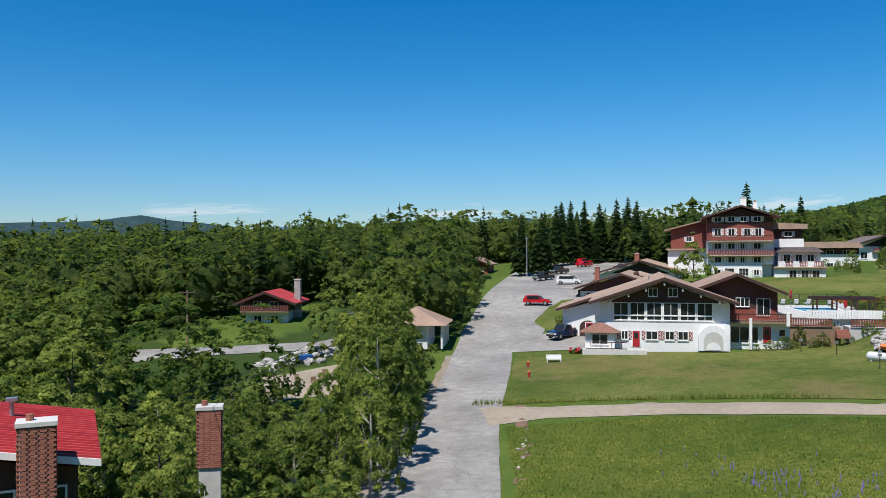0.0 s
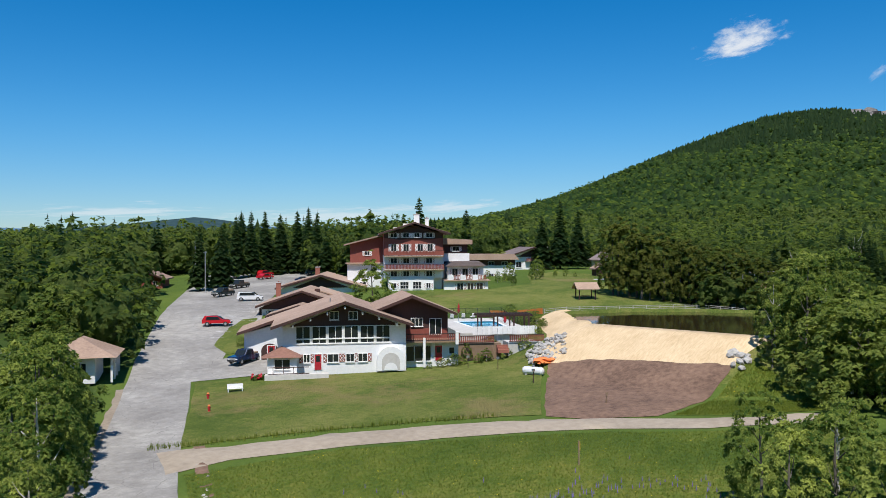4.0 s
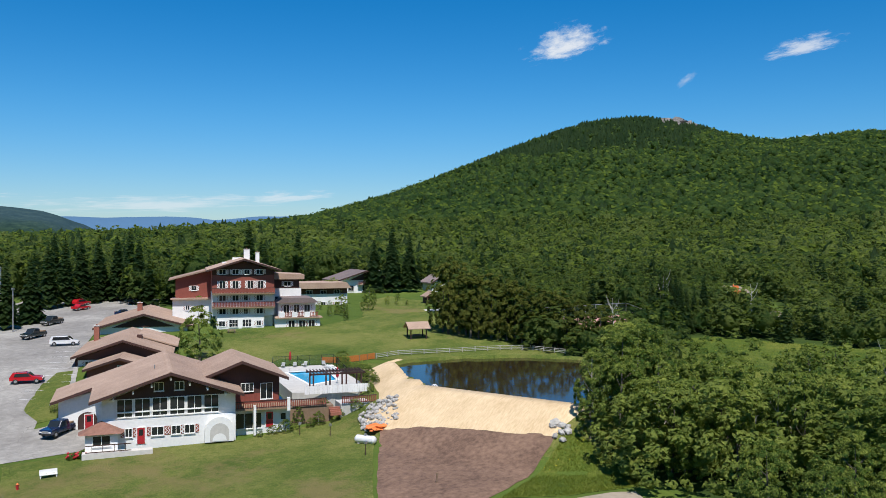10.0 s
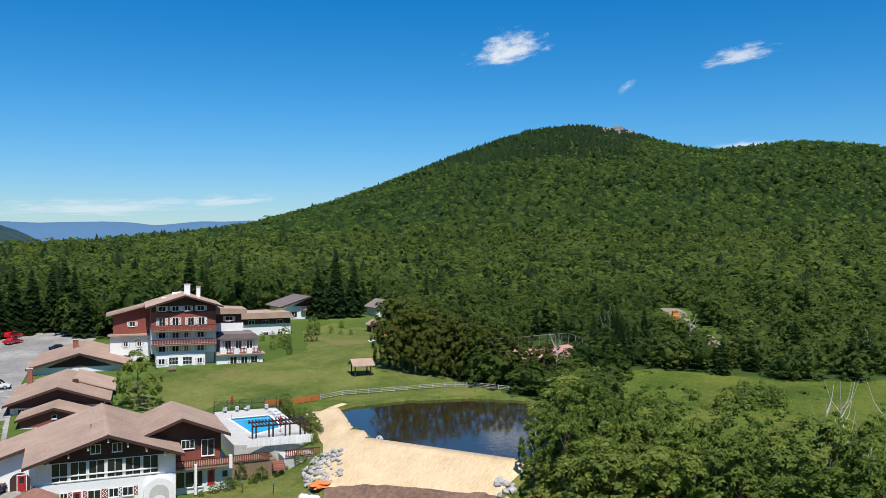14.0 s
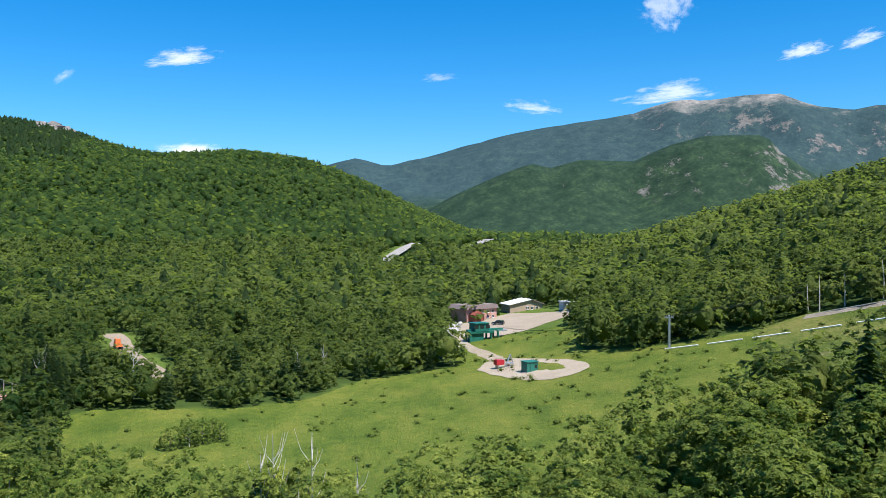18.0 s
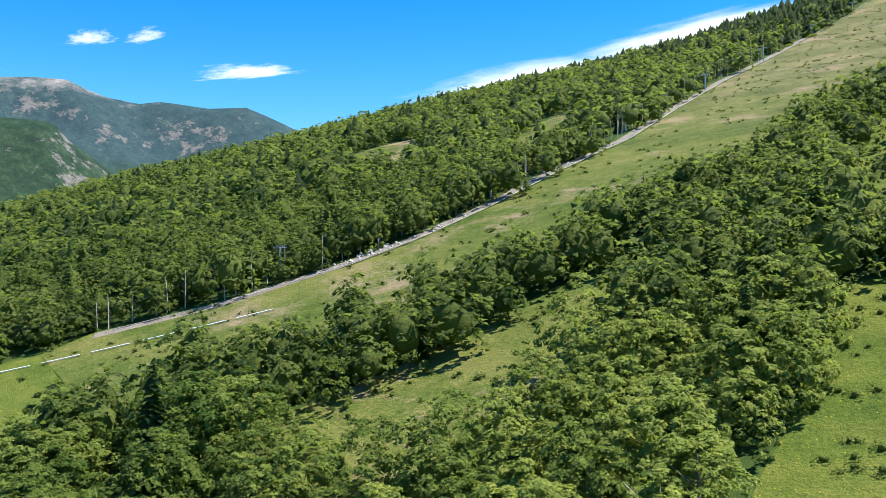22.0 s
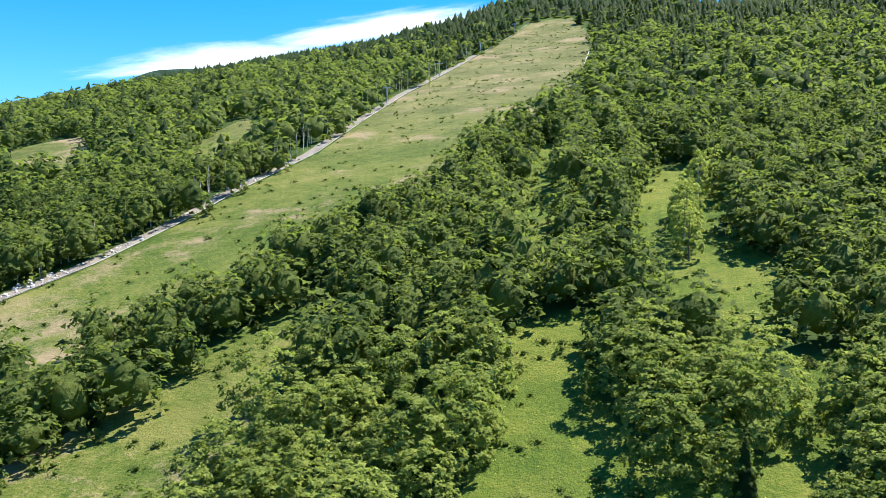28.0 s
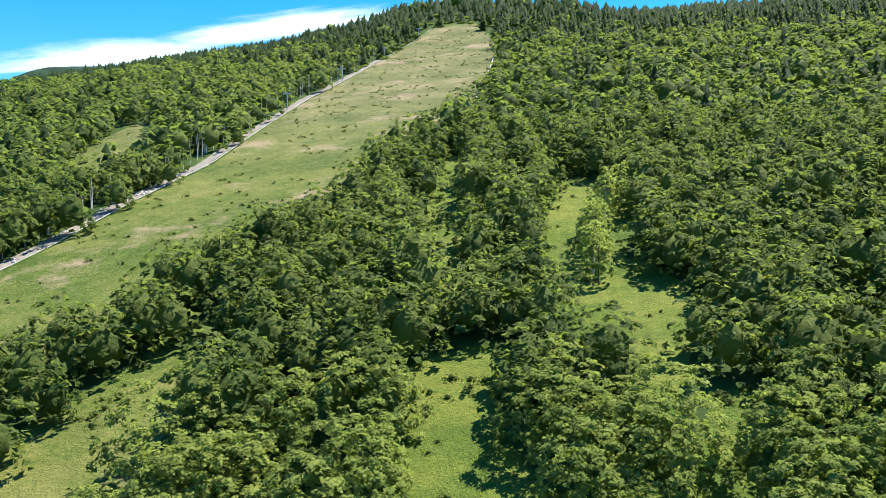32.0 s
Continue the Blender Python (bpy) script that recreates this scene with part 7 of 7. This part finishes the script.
cabin = thing("cabin", frame_at(88.0, 191.0, lie(90, 190), 0.80, -0.6), "small red-brown cabin with tan roof", "cabin")
part("wall", prism([(0, -0.8), (7, -0.8), (7, 2.4), (3.5, 3.6), (0, 2.4)], 0, 9), M_RED, cabin)
gable_roof(cabin, -0.9, 7.9, -1.0, 10, 2.4, 4.2, M_ROOF)
chimney(cabin, 3.0, 5, 3, 5.2, 1.2, 0.9, M_BRICK)
for x in (1.6, 5.4):
    window(cabin, x, 1.3, 1.0, 1.0, 0, 2, False)

office = thing("roadside_office", frame_at(37.5, 105.0, 0.2, 0.86, -0.5), "low brown-roofed roadside office with white porch posts", "building")
part("wall", box(0, 5.6, 0.4, 8, -0.5, 2.6), M_WHITE, office)
hip = bmesh.new()
ring = [hip.verts.new(p) for p in ((-0.8, -0.8, 2.7), (8.2, -0.8, 2.7), (8.2, 8.6, 2.7), (-0.8, 8.6, 2.7))]
t1, t2 = hip.verts.new((3.7, 2.8, 4.9)), hip.verts.new((3.7, 5.0, 4.9))
for f in ((ring[0], ring[1], t1), (ring[1], ring[2], t2, t1), (ring[2], ring[3], t2), (ring[3], ring[0], t1, t2), ring[::-1]):
    hip.faces.new(f)
part("roof", hip, M_ROOF, office, "brown hipped roof")
for y in (0.2, 3.0, 5.6, 7.8):
    part("porch_post", box(7.4, 7.65, y - 0.12, y + 0.12, -0.4, 2.69), M_TRIM, office, "white porch post")
for x in (1.6, 4.0):
    window(office, x, 1.4, 1.2, 1.1, 0.4, 2, False)

# red-roofed house close to the start of the walk
red = thing("red_roofed_house", pose(0.85, 30.2, 0.7), "two-storey house with ribbed red metal roof and brick chimney", "house")
part("wall", prism([(-13.6, -3.0), (-0.7, -3.0), (-0.7, 5.05), (-7.2, 6.15), (-13.6, 5.05)], 0.6, 8.4), M_BROWN, red, "dark boarded wall")
for a, b in ((0.0, -7.2), (-14.4, -7.2)):
    slope = part("roof_slope", prism([(a, 5.4), (b, 6.65), (b, 6.5), (a, 5.25)], 0, 9.0), M_ROOFRED, red, "red metal roof slope")
    for i in range(22):
        y = 0.02 + i * 0.42
        part("rib", prism([(a, 5.404), (b, 6.654), (b, 6.71), (a, 5.46)], y, y + 0.06), M_ROOFRED, slope)
    part("barge_board", prism([(a, 5.38), (b, 6.63), (b, 6.4), (a, 5.15)], -0.07, -0.004), M_TRIM, red, "pale barge board")
for x in (-2.1, -4.4):
    window(red, x, 3.9, 2.0, 1.1, 0.6, 4, False)
part("vent_pipe", tube([(-3.0, 6.2, 5.7), (-3.0, 6.2, 6.5)], 0.09), M_METAL, red)
part("vent_cap", box(-3.2, -2.8, 6.0, 6.4, 6.503, 6.63), M_METAL, red)
low_house = thing("low_house", pose(3.1, 35.0, -2.4, 0, 0, -12), "low grey house with brown eaves and brick chimney among trees", "house")
part("wall", box(0.4, 4.4, 0, 4, -2.0, 3.2), M_CONCRETE, low_house)
part("roof", prism([(-0.2, 3.0), (5.2, 3.0), (4.4, 3.7), (0.6, 3.7)], -0.4, 4.6), M_ROOFDARK, low_house, "brown shingled roof")


def brick_stack(parent, x, y, z0, z1, w, d):
    """A chimney laid in single bricks."""
    part("core", box(x - w / 2 + 0.03, x + w / 2 - 0.03, y - d / 2 + 0.03, y + d / 2 - 0.03, z0, z1), M_CONCRETE, parent)
    c = part("chimney", box(x - w / 2 + 0.05, x + w / 2 - 0.05, y - d / 2 + 0.05, y + d / 2 - 0.05, z1, z1 + 0.02), M_BRICK, parent, "brick chimney")
    me = bpy.data.meshes.new("brick")
    b = box(-0.105, 0.105, -0.05, 0.05, -0.033, 0.033)
    b.to_mesh(me)
    b.free()
    me.materials.append(M_BRICK)
    r = random.Random(int(x * 10))
    courses = int((z1 - max(z0, z1 - 2.3)) / 0.078)
    for k in range(courses):
        z = z1 - 0.04 - k * 0.078
        for side in range(4):
            run = w if side % 2 == 0 else d
            n = int(run / 0.222)
            for i in range(n):
                t = -run / 2 + (i + 0.5 + (0.25 if k % 2 else -0.0)) * run / n
                if abs(t) > run / 2 - 0.06:
                    t = math.copysign(run / 2 - 0.1, t)
                ob = new("brick", me)
                ob.parent = c
                px, py = ((t, -d / 2), (w / 2, t), (t, d / 2), (-w / 2, t))[side]
                ob.matrix_local = Matrix.Translation((x + px, y + py, z)) @ Matrix.Rotation(radians(90) * (side % 2), 4, "Z") @ Matrix.Translation((0, r.uniform(-0.008, 0.008), 0))
    part("chimney_cap", box(x - w / 2 - 0.08, x + w / 2 + 0.08, y - d / 2 - 0.08, y + d / 2 + 0.08, z1 + 0.025, z1 + 0.16), M_CONCRETE, c, "pale stone cap")
    part("flue", tube([(x - 0.2, y, z1 + 0.16), (x - 0.2, y, z1 + 0.36)], 0.12), M_BRICK, c)


brick_stack(red, -1.9, -0.45, -1.0, 6.75, 1.05, 0.8)
brick_stack(low_house, 1.9, 0.4, 0.0, 8.95, 0.9, 0.7)

# ---- poles and wires ----


def pole(x, y, high, label, mat=M_WOODPOLE, arm=1.2, base=None):
    z = lie(x, y) if base is None else base
    p = thing("utility_pole", pose(x, y, z, 0, 0, 25), label, "pole", "utility poles")
    part("post", tube([(0, 0, -0.5), (0, 0, high)], [0.16, 0.11], 8), mat, p)
    if arm:
        part("crossarm", box(-arm, arm, -0.06, 0.06, high - 0.35, high - 0.22), mat, p)
        for a in (-arm + 0.1, 0, arm - 0.1):
            part("insulator", tube([(a, 0, high - 0.22), (a, 0, high - 0.02)], 0.05, 6), M_METAL, p)
    return p


pole(14.3, 119.5, 8.6, "tall weathered utility pole with a crossarm")
pole(29.5, 92.0, 7.6, "grey utility pole with a crossarm among trees", M_METAL)
for x, y, h in ((94.1, 168.0, 9.0), (118.0, 216.0, 9.5), (140.0, 205.0, 10.0), (152.0, 190.0, 8.5)):
    pole(x, y, h, "slim grey pole at the edge of the car park", M_METAL, 0.5)


def wire(points, sag, r=0.012, label="thin dark overhead wire"):
    out = []
    for (a, b) in zip(points, points[1:]):
        for k in range(13):
            t = k / 12
            p = Vector(a).lerp(Vector(b), t)
            p.z -= sag * 4 * t * (1 - t)
            out.append(p)
    return tagged(part("wire", tube(out, r, 4), M_BLACK), label, "wire")


for s in (-1, 0, 1):
    wire([(14.3 + s, 119.5, lie(14.3, 119.5) + 8.5), (29.5 + s, 92.0, lie(29.5, 92) + 7.5), (4.0 + s, 30.0, 8.0)], 1.0, 0.016)

# ---- lift station and ski lift ----
station = thing("lift_station", frame_at(258.0, -36.0, lie(259, -40), 0.35, -0.94), "dark green drive station of a chairlift", "lift station")
part("machine_room", box(2.2, 7.0, -2, 2, 3.0, 5.4), M_GREEN, station, "green machine room")
part("roof", box(1.9, 7.3, -2.3, 2.3, 5.404, 5.6), M_GREEN, station)
for x in (2.6, 4.6, 6.6):
    part("pane", box(x - 0.7, x + 0.7, -2.06, -2.004, 3.9, 5.0), M_GLASS, station)
for x in (0.8, 8.0, 10.5):
    for y in (-1.5, 1.5):
        part("post", box(x - 0.25, x + 0.25, y - 0.25, y + 0.25, -0.6, 3.0), M_GREEN, station)
part("girder", box(0.3, 13.0, -0.5, 0.5, 3.01, 3.6), M_GREEN, station)
part("girder", box(0.3, 9.0, -1.9, 1.9, 2.4, 2.99), M_GREEN, station)
part("booth", box(1.2, 5.5, -1.3, 1.3, -0.4, 2.3), M_GREEN, station, "green control booth")
part("bullwheel", tube([(12.5, 0, 2.75), (12.5, 0, 2.95)], 1.9, 20), M_METAL, station, "grey bullwheel")

green_hut = thing("green_hut", frame_at(196.0, -41.3, lie(196, -42), 0.35, -0.94), "dark green lift hut on a dirt ring", "hut")
part("wall", box(0, 3.0, -1.3, 1.3, -0.4, 2.5), M_GREEN, green_hut)
part("roof", box(-0.2, 3.2, -1.5, 1.5, 2.504, 2.66), M_GREEN, green_hut)
part("door", box(0.9, 1.8, -1.36, -1.304, 0, 2.0), M_GREEN, green_hut)
part("pane", box(2.1, 2.8, -1.36, -1.304, 1.1, 1.9), M_GLASS, green_hut)
cart = thing("lift_carriage", frame_at(206.0, -36.6, lie(206, -38), 0.35, -0.94), "grey steel lift carriage with red box", "machine")
part("red_box", box(-0.6, 1.6, -0.8, 0.8, 1.0, 2.2), M_REDPAINT, cart, "red machine housing")
for x in (0, 3.4):
    part("leg", box(x - 0.15, x + 0.15, -0.7, 0.7, -0.4, 1.0), M_METAL, cart)
part("frame", box(0, 4.6, -0.4, 0.4, 1.0, 1.3), M_METAL, cart)
part("strut", tube([(2.2, 0, 0), (3.8, 0, 3.4)], 0.16, 8), M_METAL, cart)
part("strut", tube([(4.8, 0, 0), (3.8, 0, 3.4)], 0.16, 8), M_METAL, cart)
drape("dirt_track", ribbon([(282, -38), (266, -34), (250, -34.5), (236, -37), (220, -39), (208, -37)], 2.2), 0.14, M_DIRT, 3.0, "pale dirt track from the yard to the turning ring", "track")
drape("dirt_ring", [(207.5, -32), (196, -35), (186, -40), (182, -44), (182.5, -49), (187, -54.5), (194, -55.5), (203, -53.5), (211, -48.5), (218, -43), (222, -39), (216, -35)], 0.2, M_DIRT, 3.0, "pale dirt turning ring and track", "track")
drape("ring_grass", [(204, -43), (197, -43.6), (191, -46.5), (190, -50.5), (195, -52.6), (202, -50.8), (207, -46.6), (208, -43.6)], 0.28, M_MEADOW, 2.5, "tuft of grass inside the dirt ring", "grass")

barn = thing("red_barn", frame_at(307.0, -43.0, lie(308, -50), 0.55, -0.84), "red maintenance building with brown roof", "barn")
part("wall", box(0, 15, 0, 9, -0.8, 4.2), grained("faded salmon boards", (0.30, 0.13, 0.105), (0.50, 0.27, 0.23), 2.0, 0.8, depth=0.01), barn, "faded salmon boarded wall")
part("roof", prism([(-0.6, 4.2), (15.6, 4.2), (14.5, 5.8), (0.5, 5.8)], -0.8, 9.8), M_ROOFDARK, barn, "brown roof")
part("porch", prism([(1, -0.5), (6, -0.5), (6, 2.4), (3.5, 3.8), (1, 2.4)], -3, -0.004), M_RED, barn, "bright red gabled porch")
for x in (8, 10.5, 13):
    for z in (1.2, 3.2):
        window(barn, x, z, 1.1, 1.0, 0, 2, False)
depot = thing("tan_depot", frame_at(325.0, -62.5, lie(325, -66), 0.2, -0.98), "tan depot with a white metal roof", "building")
part("wall", prism([(0, -0.8), (14, -0.8), (14, 3.0), (9, 4.4), (0, 3.0)], 0, 9), grained("tan boards", (0.30, 0.22, 0.15), (0.45, 0.34, 0.25), 2.0, 0.8), depot)
part("roof", prism([(-0.6, 2.9), (9, 4.9), (9, 4.7), (-0.6, 2.7)], -0.8, 9.8), M_TRIM, depot, "white metal roof")
part("roof", prism([(14.8, 2.9), (9, 4.9), (9, 4.7), (14.8, 2.7)], -0.8, 9.8), M_ROOFDARK, depot)
for x in (7.5, 9.5, 11.5):
    window(depot, x, 1.4, 1.1, 1.1, 0, 2, False)
shed = thing("small_shed", frame_at(306.0, -79.0, lie(306, -79), 0.2, -0.98), "small pale shed at the edge of the trees", "shed")
part("wall", box(0, 4.5, 0, 3.5, -0.5, 3.2), M_CONCRETE, shed)
part("roof", box(-0.3, 4.8, -0.4, 3.9, 3.204, 3.4), M_TRIM, shed)
door(shed, 2.2, 0, 1.0, 2.0, 0, M_BROWN, False)
car(292.0, -52.0, 60, M_CARDARK, "suv", "dark car parked on the dirt yard")
stone_pile("gravel_heap", [(272, -27), (298, -34), (300, -40), (274, -35)], 80, 1.6, "heap of grey gravel and stones beside the yard", 1.4, 6)

TOWERS = [(187.5, -73.5), (161.4, -141.0), (144.6, -208.3), (146.2, -301.2), (150.0, -392.0), (151.0, -480.0), (150.0, -570.0), (146.0, -660.0)]
tower_master = thing("lift_tower", pose(0, 0, 0), "grey steel chairlift tower with a crossarm", "lift tower", "lift towers")
part("mast", tube([(0, 0, -0.6), (0, 0, 7.6)], [0.32, 0.22], 10), M_METAL, tower_master)
part("crossarm", box(-2.0, 2.0, -0.14, 0.14, 7.3, 7.6), M_METAL, tower_master)
for s in (-1, 1):
    sh = part("sheave_frame", box(s * 1.9 - 0.08, s * 1.9 + 0.08, -1.0, 1.0, 7.1, 7.29), M_METAL, tower_master)
    for k in range(4):
        part("sheave", tube([(s * 1.9 - 0.06, -0.8 + k * 0.53, 7.3), (s * 1.9 + 0.06, -0.8 + k * 0.53, 7.3)], 0.2, 10), M_BLACK, sh)
part("ladder", box(-0.2, 0.2, 0.3, 0.36, 0, 7.2), M_METAL, tower_master)
tops = []
for i, (x, y) in enumerate(TOWERS):
    nx, ny = TOWERS[min(i + 1, len(TOWERS) - 1)]
    px, py = TOWERS[max(i - 1, 0)]
    a = math.degrees(math.atan2(ny - py, nx - px)) - 90
    m = pose(x, y, lie(x, y), 0, 0, a)
    (copy_thing(tower_master, m) if i else tower_master).matrix_basis = m
    tops.append((m @ Vector((-1.9, 0, 7.5)), m @ Vector((1.9, 0, 7.5))))
for s in (0, 1):
    wire([(262.0 + 3 * s, -47.0, lie(262, -47) + 3.0)] + [t[s] for t in tops], 2.2, 0.035, "steel haul cable of the chairlift")
# white snow-making pipes beside the slope
EDGE = [(176, -104), (158, -124), (145, -148), (139, -168), (137, -196), (138, -236), (135.5, -281), (143, -342), (150, -419), (151, -571), (144, -700)]
pipe = thing("snow_pipe", pose(0, 0, 0), "pale snow-making pipe along the edge of the ski slope", "pipe")
for (ax, ay), (bx, by) in zip(EDGE, EDGE[1:]):
    n = max(1, int(math.hypot(bx - ax, by - ay) / 24))
    for i in range(n):
        p, q = [(ax + (bx - ax) * k / n, ay + (by - ay) * k / n) for k in (i, i + 0.97)]
        part("pipe_length", tube([(p[0] - 1, p[1], lie(p[0] - 1, p[1]) + 0.6), (q[0] - 1, q[1], lie(q[0] - 1, q[1]) + 0.6)], 0.11, 6), M_STONE, pipe)
two = thing("snow_pipe", pose(0, 0, 0), "pale pipe and fence on the far edge of the slope", "pipe")
for (ax, ay), (bx, by) in zip([(75, -598), (62, -445)], [(62, -445), (58, -385)]):
    part("pipe_length", tube([(ax + 1, ay, lie(ax + 1, ay) + 0.8), (bx + 1, by, lie(bx + 1, by) + 0.8)], 0.22, 6), M_CONCRETE, two)
low = thing("snow_pipe", pose(0, 0, 0), "pale pipe lying across the lower slope", "pipe")
for i in range(7):
    ax, ay, bx, by = 186 - i * 7, -72 - i * 7, 186 - i * 7 - 5.5, -72 - i * 7 - 5.5
    part("pipe_length", tube([(ax, ay, lie(ax, ay) + 0.4), (bx, by, lie(bx, by) + 0.4)], 0.14, 6), M_TRIM, low)
stone_pile("slope_boulders", [(146, -146), (152, -142), (146, -165), (141, -166)], 22, 0.9, "pale boulders cleared to the edge of the slope", 0.3, 8)
stone_pile("slope_boulders", [(139, -196), (143, -196), (144, -250), (140, -250)], 34, 0.9, "pale boulders cleared to the edge of the slope", 0.3, 9)

# bare stems of the trees along the rim of the slope
r = np.random.default_rng(41)
stems = bmesh.new()
for (ax, ay), (bx, by) in zip(SLOPE_RIM, SLOPE_RIM[1:]):
    n = int(math.hypot(bx - ax, by - ay) / 4.2)
    for i in range(n):
        k = (i + r.uniform()) / n
        x, y = ax + (bx - ax) * k + r.uniform(3.0, 8.0), ay + (by - ay) * k
        z, h = lie(x, y), r.uniform(6.0, 9.5)
        tube([(x, y, z - 0.3), (x + r.uniform(-0.3, 0.3), y, z + h * 0.5), (x + r.uniform(-0.5, 0.5), y, z + h)], [0.16, 0.12, 0.05], 4, stems)
tagged(part("bare_stems", stems, M_BIRCH), "pale bare stems at the cut edge of the forest", "trunks", "", "stuff")
for i, (ring, count) in enumerate((([(143, -150), (152, -146), (146, -166), (140, -168)], 30), ([(139, -170), (144, -170), (142, -196), (138, -196)], 24), ([(138, -240), (142, -240), (139, -281), (135, -281)], 30))):
    stone_pile("slope_boulders", ring, count, 0.75, "pale boulders cleared to the edge of the slope", 0.3, 20 + i)
mast = copy_thing(tower_master, pose(319, -721, lie(319, -721) + 7, 0, 0, 20))
tagged(mast, "lift tower standing above the trees on the ridge", "", "lift towers")
part("footing", tube([(0, 0, -8), (0, 0, -0.6)], 0.32, 8), M_METAL, mast)

# purple lupins in the meadow
petal = plain("purple petals", (0.11, 0.085, 0.27), 0.7)
r = np.random.default_rng(11)
fx = np.concatenate([r.normal(45, 5, 330), r.normal(38, 3, 120)])
fy = np.concatenate([r.normal(30, 3.5, 330), r.normal(37, 4, 120)])
ok = soft_noise(fx, fy, 0.25, 5.0) > 0.0
fx, fy = fx[ok], fy[ok]
fz = ground(fx, fy)
n = len(fx)
h = r.uniform(0.45, 0.8, n)
fv = np.stack([np.stack([fx + a, fy + b, fz + k * h], 1) for a, b, k in ((-0.05, 0, 0.4), (0.05, 0.03, 0.4), (0.0, -0.05, 0.4), (0, 0, 1.0))], 1).reshape(-1, 3)
q = np.arange(4 * n).reshape(n, 4)
tagged(new("lupins", mesh_of("lupins", fv, np.concatenate([q[:, [0, 1, 3]], q[:, [1, 2, 3]], q[:, [2, 0, 3]]]), petal)), "purple lupins flowering in the meadow", "flowers", "", "stuff")

# tennis court behind the cedars, and a digger on the track
drape("tennis_court", [(172, 88), (192, 76), (184, 66), (165, 79)], 0.25, grained("pink court paint", (0.36, 0.17, 0.14), (0.50, 0.27, 0.22), 1.0, 0.9), 4.0, "faded pink tennis court behind the cedars", "court")
fence("court_fence", [(165, 79), (172, 88), (192, 76), (184, 66)], 3.0, 3.0, M_METAL, "tall chain-link fence round the tennis court", (0.98,), M_CHAIN)
digger = thing("digger", pose(246.0, 64.5, lie(246, 64.5), 0, 0, 30), "small orange digger parked on the gravel track", "digger")
part("body", box(-1.4, 1.2, -0.9, 0.9, 0.8, 1.6), M_ORANGE, digger)
part("cab", box(-0.2, 1.0, -0.7, 0.7, 1.604, 2.9), M_ORANGE, digger)
part("pane", box(-0.1, 0.9, -0.74, -0.704, 1.9, 2.7), M_GLASS, digger)
for s in (-0.8, 0.8):
    part("track", box(-1.6, 1.6, s - 0.25, s + 0.25, 0, 0.79), M_BLACK, digger)
part("arm", tube([(1.2, 0, 1.4), (2.6, 0, 3.0), (4.0, 0, 1.2)], 0.16, 6), M_ORANGE, digger)
float_buoy = thing("fountain_float", pose(95.6, 65.6, 5.0), "white wire fountain float in the pond", "fountain")
for k in range(6):
    a = k * math.pi / 6
    part("hoop", tube([(0.5 * math.cos(a) * math.cos(b), 0.5 * math.sin(a) * math.cos(b), 0.55 * math.sin(b)) for b in [math.pi * j / 8 for j in range(9)]], 0.035, 5), M_TRIM, float_buoy)
table = thing("picnic_table", pose(117.5, 129.8, lie(117.5, 129.8), 0, 0, -40), "weathered picnic table on the lawn", "table")
part("top", box(-0.9, 0.9, -0.38, 0.38, 0.70, 0.76), M_WOODPOLE, table)
for s in (-0.7, 0.7):
    part("bench_seat", box(-0.9, 0.9, s - 0.13, s + 0.13, 0.42, 0.47), M_WOODPOLE, table)
for x in (-0.6, 0.6):
    part("leg", box(x - 0.05, x + 0.05, -0.7, 0.7, 0.0, 0.418), M_WOODPOLE, table)
